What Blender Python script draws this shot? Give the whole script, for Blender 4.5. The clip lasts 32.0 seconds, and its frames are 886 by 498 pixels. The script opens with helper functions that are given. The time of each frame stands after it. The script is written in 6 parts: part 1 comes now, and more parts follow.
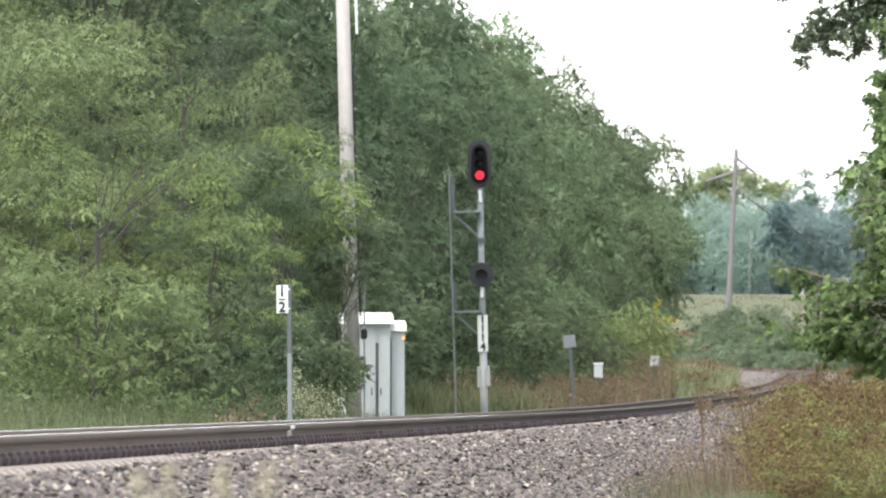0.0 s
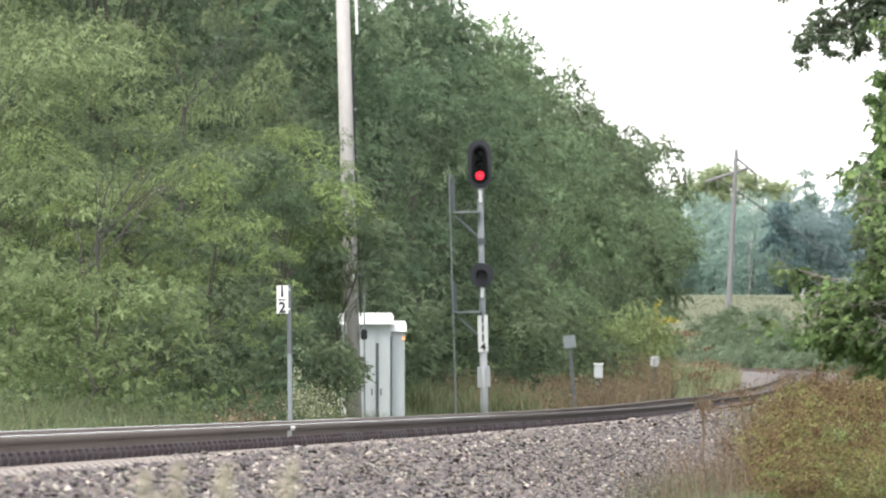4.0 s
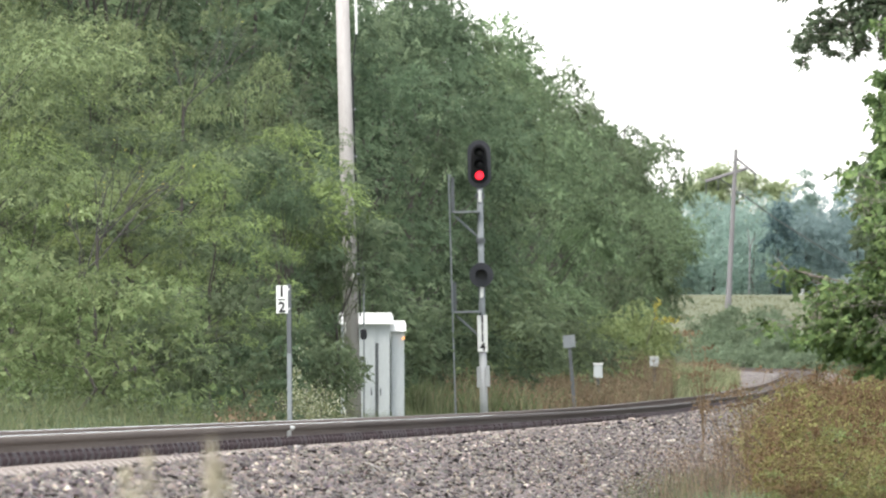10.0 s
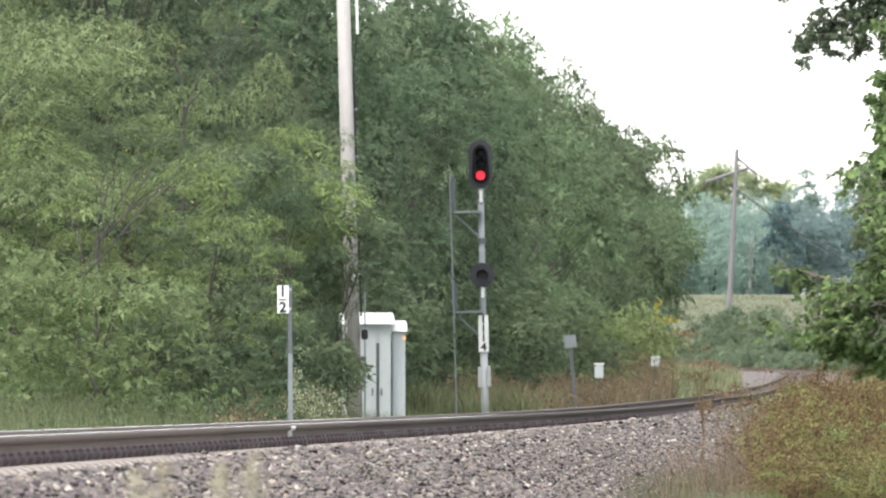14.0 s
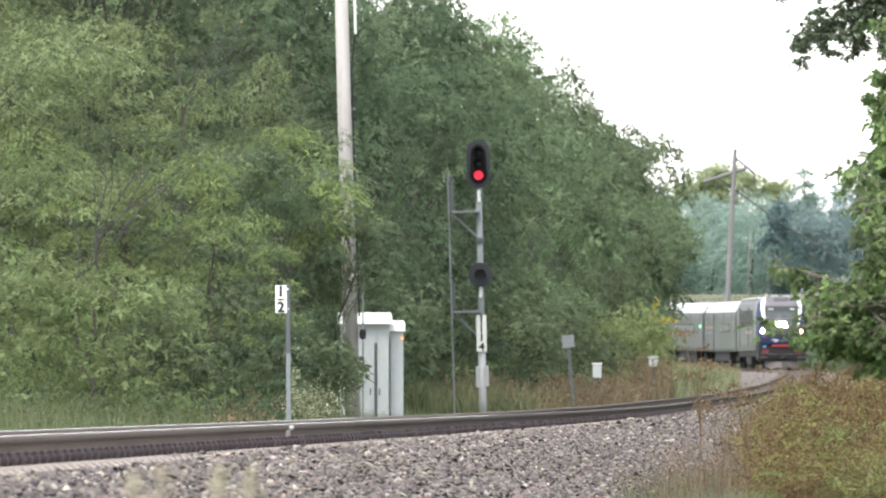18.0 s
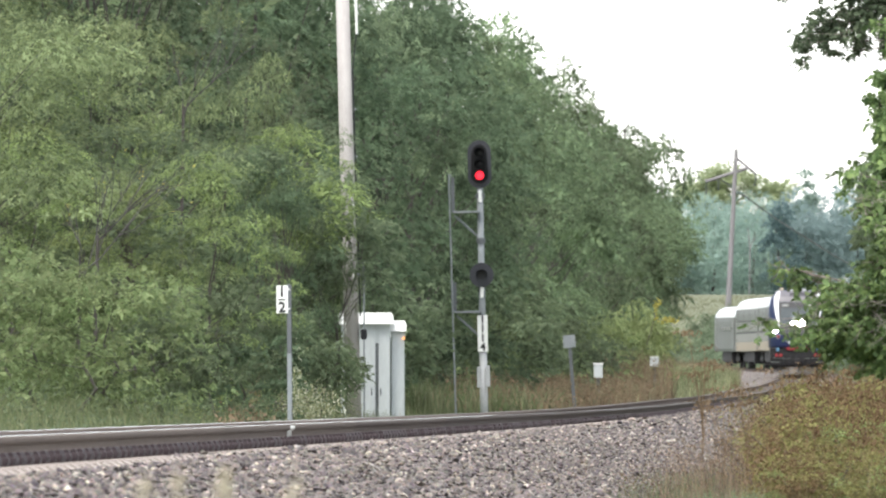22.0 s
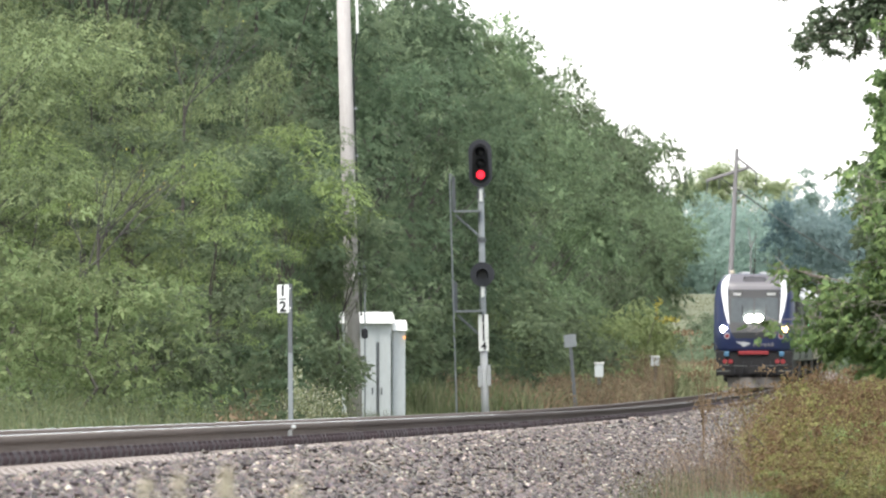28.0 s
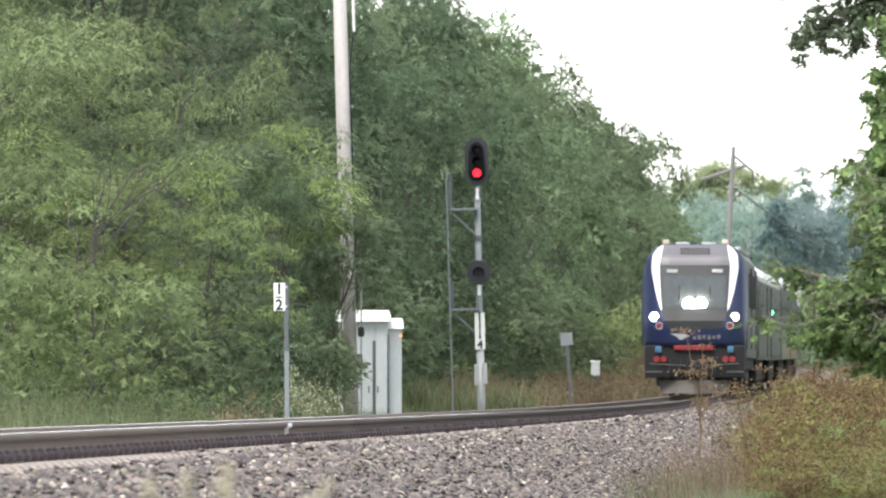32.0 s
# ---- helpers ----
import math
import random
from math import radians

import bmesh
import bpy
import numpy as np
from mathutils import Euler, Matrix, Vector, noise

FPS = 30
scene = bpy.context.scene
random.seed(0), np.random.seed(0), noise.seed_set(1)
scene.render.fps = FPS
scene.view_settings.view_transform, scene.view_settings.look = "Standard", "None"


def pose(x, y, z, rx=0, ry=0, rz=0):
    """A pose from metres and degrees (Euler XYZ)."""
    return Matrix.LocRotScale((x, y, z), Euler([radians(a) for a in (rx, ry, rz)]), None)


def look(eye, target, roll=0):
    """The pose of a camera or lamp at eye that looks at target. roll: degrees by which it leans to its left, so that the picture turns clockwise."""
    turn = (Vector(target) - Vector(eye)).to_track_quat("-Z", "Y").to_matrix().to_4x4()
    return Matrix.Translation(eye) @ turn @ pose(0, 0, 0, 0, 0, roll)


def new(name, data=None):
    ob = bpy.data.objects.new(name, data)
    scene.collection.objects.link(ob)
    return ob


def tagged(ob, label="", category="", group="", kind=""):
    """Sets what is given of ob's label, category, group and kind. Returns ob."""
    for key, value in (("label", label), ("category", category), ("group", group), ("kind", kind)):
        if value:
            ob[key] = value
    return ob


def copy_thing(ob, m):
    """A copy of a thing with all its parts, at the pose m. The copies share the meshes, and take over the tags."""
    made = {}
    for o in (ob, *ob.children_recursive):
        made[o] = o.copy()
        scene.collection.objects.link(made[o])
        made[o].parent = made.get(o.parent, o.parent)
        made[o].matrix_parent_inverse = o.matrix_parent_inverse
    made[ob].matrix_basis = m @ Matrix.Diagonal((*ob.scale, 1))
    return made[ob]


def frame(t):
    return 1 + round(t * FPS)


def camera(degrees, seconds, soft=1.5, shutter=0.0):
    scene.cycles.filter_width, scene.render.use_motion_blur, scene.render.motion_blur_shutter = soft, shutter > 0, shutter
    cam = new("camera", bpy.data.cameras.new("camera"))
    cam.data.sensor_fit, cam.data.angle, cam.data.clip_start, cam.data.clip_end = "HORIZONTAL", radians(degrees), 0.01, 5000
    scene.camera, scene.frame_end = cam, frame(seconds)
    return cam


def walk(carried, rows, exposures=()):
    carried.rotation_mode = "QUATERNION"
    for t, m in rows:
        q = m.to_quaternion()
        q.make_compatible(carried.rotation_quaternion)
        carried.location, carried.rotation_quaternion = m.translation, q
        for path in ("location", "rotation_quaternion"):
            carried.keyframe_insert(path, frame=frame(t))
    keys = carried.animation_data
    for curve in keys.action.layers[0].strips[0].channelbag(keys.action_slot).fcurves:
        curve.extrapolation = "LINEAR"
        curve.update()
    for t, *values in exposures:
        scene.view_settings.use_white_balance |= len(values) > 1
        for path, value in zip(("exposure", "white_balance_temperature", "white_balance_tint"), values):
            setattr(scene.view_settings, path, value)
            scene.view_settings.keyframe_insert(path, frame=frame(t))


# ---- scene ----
F = 20000.0
cam = camera(2 * math.degrees(math.atan(784 / F)), 32.0, soft=2.15)
EYE = (0.0, 0.0, 1.5)
# a tripod head that trembles: seconds, drift to the right, drift down, in twenty-thousandths
TREMBLE = [
    (0, 0.2, -0.4), (0.5, 0.1, -0.3), (1, -1.2, -0.9), (1.5, 0, -0.3), (2, -0.3, 0), (2.5, -0.1, -0.1), (3, 0.3, -0.1), (3.5, 0.6, 0.3),
    (4.5, 0.2, 0.1), (5.5, -0.2, -0.1), (6, -0.8, 0), (6.5, -0.8, 0), (7, 0, -0.1), (7.5, 0.3, -0.8), (8, 0, -0.1), (8.5, 1.3, -0.8),
    (9, -1.4, -1.2), (9.5, -2.8, -0.8), (10, -0.3, -0.1), (10.5, -1.3, 0), (11, -0.3, 0.1), (11.5, 0.3, 0.1), (12, 0.1, -0.2), (12.5, -0.1, 0.2),
    (13, 1.2, 0.2), (13.5, 1.5, 0.2), (14, 1.5, 0), (14.5, 1.4, 1.3), (15.5, -1.5, 0.4), (16.5, -3.9, -0.3), (17, -1.6, -1.2), (17.5, -3, -1.3)]
TREMBLE += [
    (18, -2, -0.3), (18.5, -2.8, -0.8), (19, -1.7, 0.2), (19.5, 0.1, 0.2), (20, -0.8, 0), (20.5, -1.3, -0.2), (21, 0.9, 0.2), (21.5, 0, 0),
    (22, 0, -0.1), (22.5, 0, 0.2), (23, 1, 0.2), (23.5, 1.1, 0.9), (24, 1.5, 0.7), (24.5, 1.8, -1.2), (25, 2.3, 0.9), (25.5, -3.2, 0.3),
    (26.5, -1, -0.5), (27.5, 0.8, -1.4), (28, 1.5, -1.3), (28.5, 0.3, -0.8), (29, 0.7, -0.8), (29.5, 1.5, 0), (30, 1.4, -0.3), (30.5, 1.4, -0.3),
    (31, -0.1, 4.6), (31.5, -2.9, -5.2), (32, -4.9, -4.4)]
walk(cam, [(t, look(EYE, (-dx / 10, 2000.0, 1.5 + (249 + dy) / 10))) for t, dx, dy in TREMBLE], [(0, 1.62), (32, 1.62)])
# a long lens, focused before the signal
cam.data.dof.use_dof, cam.data.dof.focus_distance, cam.data.dof.aperture_fstop = True, 125.0, 22.0

# ---- light: a bright, thinly overcast sky ----
SUN_UP, SUN_TURN = radians(60), radians(215)
world = bpy.data.worlds.new("sky")
scene.world, world.use_nodes = world, True
wn = world.node_tree
wn.nodes.clear()
sky = wn.nodes.new("ShaderNodeTexSky")
sky.sky_type, sky.sun_disc, sky.sun_elevation, sky.sun_rotation = "NISHITA", False, SUN_UP, SUN_TURN
sky.dust_density, sky.air_density = 1.0, 1.0
pale = wn.nodes.new("ShaderNodeHueSaturation")
pale.inputs["Saturation"].default_value = 0.22
back = wn.nodes.new("ShaderNodeBackground")
back.inputs["Strength"].default_value = 0.15
wout = wn.nodes.new("ShaderNodeOutputWorld")
wn.links.new(sky.outputs[0], pale.inputs["Color"])
wn.links.new(pale.outputs[0], back.inputs["Color"])
wn.links.new(back.outputs[0], wout.inputs["Surface"])
sun = new("sun", bpy.data.lights.new("sun", "SUN"))
sun.data.energy, sun.data.angle, sun.data.color = 1.4, radians(20), (1.0, 0.95, 0.86)
sun.matrix_world = look((0, 0, 0), (-math.sin(SUN_TURN) * math.cos(SUN_UP), -math.cos(SUN_TURN) * math.cos(SUN_UP), -math.sin(SUN_UP)))


# ---- materials ----
def shader(name):
    m = bpy.data.materials.new(name)
    m.use_nodes = True
    t = m.node_tree
    return m, t, t.nodes["Principled BSDF"], t.nodes["Material Output"]


def surface(name, colour, dark=None, scale=3.0, fine=40.0, rough=0.7, metal=0.0, bump=0.2, bump_size=0.01, stretch=(1, 1, 1), island=0.0, amount=0.6):
    """A two-scale surface: broad stains and fine grain between two colours, with relief."""
    m, t, p, out = shader(name)
    dark = dark or tuple(c * 0.6 for c in colour)
    co = t.nodes.new("ShaderNodeTexCoord")
    mp = t.nodes.new("ShaderNodeMapping")
    mp.inputs["Scale"].default_value = stretch
    t.links.new(co.outputs["Object"], mp.inputs["Vector"])
    n1, n2 = t.nodes.new("ShaderNodeTexNoise"), t.nodes.new("ShaderNodeTexNoise")
    n1.inputs["Scale"].default_value, n2.inputs["Scale"].default_value = scale, fine
    n1.inputs["Detail"].default_value, n2.inputs["Detail"].default_value = 5, 4
    for n in (n1, n2):
        t.links.new(mp.outputs[0], n.inputs["Vector"])
    add = t.nodes.new("ShaderNodeMath")
    add.operation = "ADD"
    t.links.new(n1.outputs["Fac"], add.inputs[0])
    t.links.new(n2.outputs["Fac"], add.inputs[1])
    rng = t.nodes.new("ShaderNodeMapRange")
    rng.inputs["From Min"].default_value, rng.inputs["From Max"].default_value = 1 - amount * 0.6, 1 + amount * 0.6
    t.links.new(add.outputs[0], rng.inputs["Value"])
    mix = t.nodes.new("ShaderNodeMix")
    mix.data_type = "RGBA"
    mix.inputs["A"].default_value, mix.inputs["B"].default_value = (*dark, 1), (*colour, 1)
    t.links.new(rng.outputs[0], mix.inputs["Factor"])
    col = mix.outputs["Result"]
    if island:
        geo = t.nodes.new("ShaderNodeNewGeometry")
        r2 = t.nodes.new("ShaderNodeMapRange")
        r2.inputs["To Min"].default_value, r2.inputs["To Max"].default_value = 1 - island, 1 + island
        t.links.new(geo.outputs["Random Per Island"], r2.inputs["Value"])
        hs = t.nodes.new("ShaderNodeHueSaturation")
        t.links.new(r2.outputs[0], hs.inputs["Value"])
        t.links.new(col, hs.inputs["Color"])
        col = hs.outputs[0]
    t.links.new(col, p.inputs["Base Color"])
    p.inputs["Roughness"].default_value, p.inputs["Metallic"].default_value = rough, metal
    b = t.nodes.new("ShaderNodeBump")
    b.inputs["Strength"].default_value, b.inputs["Distance"].default_value = bump, bump_size
    t.links.new(n2.outputs["Fac"], b.inputs["Height"])
    t.links.new(b.outputs[0], p.inputs["Normal"])
    return m


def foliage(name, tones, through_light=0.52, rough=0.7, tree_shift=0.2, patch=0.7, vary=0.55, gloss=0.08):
    """Leaves: a tone for each leaf, a shift for each plant, light that passes through."""
    m, t, p, out = shader(name)
    geo, info = t.nodes.new("ShaderNodeNewGeometry"), t.nodes.new("ShaderNodeObjectInfo")
    ramp = t.nodes.new("ShaderNodeValToRGB")
    for i, c in enumerate(tones):
        e = ramp.color_ramp.elements[i] if i < 2 else ramp.color_ramp.elements.new(0.5)
        e.color = (*c, 1)
    for i, e in enumerate(ramp.color_ramp.elements):
        e.position = i / (len(tones) - 1)
    for i, c in enumerate(tones):
        ramp.color_ramp.elements[i].color = (*c, 1)
    t.links.new(geo.outputs["Random Per Island"], ramp.inputs["Fac"])
    hs = t.nodes.new("ShaderNodeHueSaturation")
    r1, r2 = t.nodes.new("ShaderNodeMapRange"), t.nodes.new("ShaderNodeMapRange")
    r1.inputs["To Min"].default_value, r1.inputs["To Max"].default_value = 1 - tree_shift, 1 + tree_shift
    r2.inputs["To Min"].default_value, r2.inputs["To Max"].default_value = 0.5 - tree_shift * 0.07, 0.5 + tree_shift * 0.01
    t.links.new(info.outputs["Random"], r1.inputs["Value"])
    t.links.new(info.outputs["Random"], r2.inputs["Value"])
    t.links.new(r1.outputs[0], hs.inputs["Value"])
    t.links.new(r2.outputs[0], hs.inputs["Hue"])
    t.links.new(ramp.outputs[0], hs.inputs["Color"])
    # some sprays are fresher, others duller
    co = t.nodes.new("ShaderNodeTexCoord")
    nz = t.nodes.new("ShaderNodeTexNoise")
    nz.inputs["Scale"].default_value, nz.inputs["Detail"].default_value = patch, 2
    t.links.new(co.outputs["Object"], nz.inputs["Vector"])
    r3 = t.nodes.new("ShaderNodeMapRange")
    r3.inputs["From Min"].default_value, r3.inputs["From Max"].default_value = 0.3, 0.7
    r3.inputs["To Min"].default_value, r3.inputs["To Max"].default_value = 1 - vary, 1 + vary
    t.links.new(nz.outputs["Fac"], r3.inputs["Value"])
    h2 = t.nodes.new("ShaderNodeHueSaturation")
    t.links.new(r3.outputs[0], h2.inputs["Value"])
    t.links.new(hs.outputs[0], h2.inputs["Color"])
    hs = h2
    t.links.new(hs.outputs[0], p.inputs["Base Color"])
    p.inputs["Roughness"].default_value = rough
    p.inputs["Specular IOR Level"].default_value = gloss
    tr = t.nodes.new("ShaderNodeBsdfTranslucent")
    t.links.new(hs.outputs[0], tr.inputs["Color"])
    mx = t.nodes.new("ShaderNodeMixShader")
    mx.inputs[0].default_value = through_light
    t.links.new(p.outputs[0], mx.inputs[1])
    t.links.new(tr.outputs[0], mx.inputs[2])
    t.links.new(mx.outputs[0], out.inputs["Surface"])
    return m


def glow(name, colour, strength):
    m, t, p, out = shader(name)
    p.inputs["Base Color"].default_value = (*colour, 1)
    p.inputs["Emission Color"].default_value = (*colour, 1)
    p.inputs["Emission Strength"].default_value = strength
    return m


M_GRASS = surface("meadow", (0.11, 0.135, 0.055), (0.065, 0.09, 0.035), 0.15, 6.0, 0.9, bump=0.5, bump_size=0.05)
M_FIELD = surface("dry_field", (0.118, 0.124, 0.066), (0.082, 0.094, 0.050), 0.12, 2.5, 0.9, bump=0.4, bump_size=0.1)
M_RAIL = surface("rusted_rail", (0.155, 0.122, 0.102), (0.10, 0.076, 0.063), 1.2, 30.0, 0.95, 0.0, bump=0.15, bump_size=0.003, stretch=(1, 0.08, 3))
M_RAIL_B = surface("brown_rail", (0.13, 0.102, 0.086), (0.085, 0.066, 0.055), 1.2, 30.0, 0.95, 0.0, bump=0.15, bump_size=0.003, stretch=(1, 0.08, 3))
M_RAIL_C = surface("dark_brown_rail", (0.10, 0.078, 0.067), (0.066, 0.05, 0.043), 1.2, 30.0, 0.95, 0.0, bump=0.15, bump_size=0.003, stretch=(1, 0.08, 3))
M_RAIL_D = surface("darkest_brown_rail", (0.076, 0.059, 0.051), (0.05, 0.038, 0.033), 1.2, 30.0, 0.9, 0.0, bump=0.15, bump_size=0.003, stretch=(1, 0.08, 3))
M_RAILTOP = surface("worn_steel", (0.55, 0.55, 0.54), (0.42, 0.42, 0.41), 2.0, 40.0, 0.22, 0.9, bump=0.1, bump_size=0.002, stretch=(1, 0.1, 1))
M_RAILTOP_D = surface("darker_head_steel", (0.17, 0.165, 0.16), (0.11, 0.105, 0.10), 2.0, 40.0, 0.6, 0.3, bump=0.1, bump_size=0.002, stretch=(1, 0.1, 1))
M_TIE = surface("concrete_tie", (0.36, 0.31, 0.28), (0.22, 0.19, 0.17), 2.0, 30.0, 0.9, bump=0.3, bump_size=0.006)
# far ties: the shadow along rail and clips is put into this colour
M_TIE_D = surface("shadow_toned_tie", (0.12, 0.105, 0.10), (0.07, 0.06, 0.058), 2.0, 30.0, 0.9, bump=0.3, bump_size=0.006)
M_CLIP = surface("rusty_clip", (0.038, 0.026, 0.03), (0.018, 0.012, 0.015), 5.0, 60.0, 0.85, 0.0, bump=0.2, bump_size=0.003)
M_PAINT_W = surface("white_paint", (0.78, 0.79, 0.77), (0.66, 0.67, 0.65), 1.5, 30.0, 0.5, bump=0.08, bump_size=0.002, amount=1.0)
M_CASE = surface("aluminium_case", (0.56, 0.59, 0.60), (0.40, 0.43, 0.445), 0.9, 22.0, 0.5, 0.0, bump=0.12, bump_size=0.003, stretch=(1, 1, 0.25), amount=1.0)
M_GALV_PALE = surface("pale_galvanised_steel", (0.46, 0.47, 0.48), (0.33, 0.34, 0.35), 3.0, 45.0, 0.6, 0.1, bump=0.12, bump_size=0.002)
M_GALV = surface("galvanised_steel", (0.25, 0.27, 0.285), (0.16, 0.178, 0.19), 3.0, 45.0, 0.6, 0.1, bump=0.12, bump_size=0.002)
M_STEEL_D = surface("grey_steel", (0.13, 0.14, 0.15), (0.085, 0.092, 0.10), 3.0, 45.0, 0.6, 0.2, bump=0.12, bump_size=0.002)
M_BLACK = surface("black_enamel", (0.014, 0.015, 0.020), (0.008, 0.008, 0.011), 3.0, 40.0, 0.85, bump=0.08, bump_size=0.002)
M_RIM = surface("weathered_black_paint", (0.026, 0.028, 0.036), (0.019, 0.02, 0.026), 2.0, 40.0, 0.6, bump=0.05, bump_size=0.002)
# near black that stands in for shade inside the signal hoods
M_HOOD_SHADE = surface("hood_shade_black", (0.005, 0.005, 0.006), (0.003, 0.003, 0.004), 3.0, 40.0, 1.0, bump=0.0)
M_INK = surface("black_lettering", (0.02, 0.02, 0.022), (0.012, 0.012, 0.013), 3.0, 40.0, 0.6, bump=0.0)
M_WOOD = surface("weathered_pole", (0.44, 0.415, 0.405), (0.29, 0.27, 0.262), 1.2, 18.0, 0.85, bump=0.4, bump_size=0.01, stretch=(6, 6, 0.35))
M_FARWOOD = surface("old_pole", (0.20, 0.19, 0.196), (0.14, 0.132, 0.138), 1.2, 18.0, 0.85, bump=0.3, bump_size=0.01, stretch=(6, 6, 0.35))
M_BARK = surface("bark", (0.095, 0.085, 0.077), (0.045, 0.04, 0.036), 2.0, 16.0, 0.9, bump=0.7, bump_size=0.02, stretch=(4, 4, 0.6))
M_TWIG = surface("grey_twig", (0.22, 0.19, 0.17), (0.12, 0.10, 0.09), 3.0, 30.0, 0.85, bump=0.3, bump_size=0.004)
M_PALETWIG = surface("pale_twig", (0.30, 0.27, 0.24), (0.2, 0.18, 0.16), 3.0, 30.0, 0.85, bump=0.2, bump_size=0.003)
M_DEAD = surface("dead_grey_wood", (0.085, 0.078, 0.078), (0.05, 0.046, 0.046), 3.0, 30.0, 0.9, bump=0.3, bump_size=0.004)
M_RED = glow("red_signal_light", (1.0, 0.025, 0.045), 0.75)
M_AMBER = glow("amber_lamp", (1.0, 0.40, 0.12), 0.5)
M_LENS = surface("dark_lens", (0.012, 0.013, 0.016), (0.008, 0.008, 0.009), 4.0, 40.0, 0.5, bump=0.0)
M_LEAF_A = foliage("leaves_mid_green", [(0.115, 0.152, 0.093), (0.128, 0.168, 0.102), (0.140, 0.181, 0.109), (0.159, 0.200, 0.120)])
M_LEAF_B = foliage("leaves_yellow_green", [(0.153, 0.200, 0.104), (0.171, 0.221, 0.111), (0.190, 0.241, 0.123), (0.225, 0.269, 0.135)], 0.42)
M_LEAF_C = foliage("leaves_dark_green", [(0.080, 0.116, 0.073), (0.091, 0.131, 0.079), (0.101, 0.145, 0.087), (0.118, 0.159, 0.096)])
# distance haze is put into these three pale leaf colours
M_LEAF_D = foliage("leaves_far_haze_blue_green", [(0.267, 0.359, 0.316), (0.276, 0.366, 0.320), (0.282, 0.374, 0.324), (0.290, 0.383, 0.330)], 0.65, 0.9, tree_shift=0.16, vary=0.12, gloss=0.05)
M_LEAF_N = foliage("leaves_far_haze_dark_blue", [(0.256, 0.335, 0.336), (0.268, 0.350, 0.348), (0.282, 0.368, 0.361)], 0.65, 0.9, tree_shift=0.12, vary=0.12, gloss=0.05)
M_LEAF_E = foliage("leaves_pale_haze_green", [(0.323, 0.384, 0.235), (0.361, 0.422, 0.255), (0.399, 0.451, 0.275)], 0.6, 0.8, tree_shift=0.08, vary=0.15)
M_LEAF_K = foliage("leaves_cool_green", [(0.118, 0.164, 0.097), (0.134, 0.184, 0.108), (0.148, 0.205, 0.114), (0.173, 0.226, 0.127)])
M_LEAF_R = foliage("leaves_near_green", [(0.078, 0.126, 0.053), (0.102, 0.161, 0.066), (0.136, 0.204, 0.078), (0.191, 0.260, 0.102)], 0.38, 0.5, 0.1, 4.0)
M_LEAF_F = foliage("leaves_fresh_green", [(0.167, 0.230, 0.094), (0.188, 0.252, 0.104), (0.209, 0.276, 0.112), (0.249, 0.308, 0.130)], 0.42)
# far dark tree: bluish haze mixed into the leaf colour
M_LEAF_G = foliage("leaves_far_haze_dark", [(0.122, 0.180, 0.193), (0.137, 0.203, 0.209), (0.151, 0.217, 0.217)], tree_shift=0.1, vary=0.2)
# lime green, brightened to make up for the shade under the wood
M_LEAF_Y = foliage("leaves_lime_lifted_for_shade", [(0.167, 0.225, 0.109), (0.185, 0.247, 0.118), (0.207, 0.266, 0.131), (0.239, 0.289, 0.148)])
M_LEAF_P = foliage("leaves_pale_yellow_green", [(0.24, 0.29, 0.135), (0.27, 0.32, 0.15), (0.30, 0.35, 0.165), (0.34, 0.375, 0.185)], 0.45, 0.6, 0.12, 0.6, 0.3)
M_LEAF_S = foliage("leaves_grey_green", [(0.11, 0.15, 0.09), (0.135, 0.175, 0.105), (0.16, 0.195, 0.115)], tree_shift=0.15)
# far shrubs and a thin tree top: haze tinted into the green
M_LEAF_Q = foliage("leaves_haze_tinted_green", [(0.138, 0.181, 0.120), (0.154, 0.200, 0.129), (0.171, 0.216, 0.140)], 0.5, 0.9, tree_shift=0.15, vary=0.2, gloss=0.05)
M_LEAF_H = foliage("leaves_small_dark", [(0.069, 0.095, 0.061), (0.092, 0.125, 0.076), (0.124, 0.155, 0.098)], 0.3, 0.5, 0.05, 3.0)
M_YELLOW = foliage("yellow_leaves", [(0.52, 0.46, 0.10), (0.6, 0.55, 0.16)], 0.3, 0.6, 0.05)
M_WEED_B = foliage("brown_weeds", [(0.098, 0.063, 0.038), (0.144, 0.095, 0.050), (0.171, 0.119, 0.062), (0.129, 0.110, 0.053)], 0.3, 0.7, 0.12)
M_WEED_R = foliage("rusty_dock", [(0.106, 0.064, 0.038), (0.143, 0.087, 0.049), (0.129, 0.105, 0.060)], 0.25, 0.7, 0.1)
M_DOCK = foliage("rusty_dock_red", [(0.158, 0.115, 0.080), (0.197, 0.142, 0.093), (0.155, 0.152, 0.095)], 0.25, 0.7, 0.1)
M_WEED_G = foliage("olive_weeds", [(0.146, 0.149, 0.059), (0.199, 0.200, 0.077), (0.264, 0.255, 0.099), (0.184, 0.194, 0.070)], 0.35, 0.6, 0.1)
M_BLADE = foliage("grass_blades", [(0.095, 0.127, 0.060), (0.123, 0.155, 0.078), (0.190, 0.189, 0.115), (0.114, 0.143, 0.070)], 0.35, 0.6, 0.1)
M_BLADE_G = foliage("grey_green_blades", [(0.095, 0.12, 0.065), (0.125, 0.15, 0.08), (0.19, 0.18, 0.115), (0.11, 0.135, 0.07)], 0.35, 0.7, 0.1, 1.5)
M_STRAW = foliage("straw_grass", [(0.38, 0.32, 0.19), (0.47, 0.40, 0.25), (0.30, 0.29, 0.14)], 0.35, 0.7, 0.08)
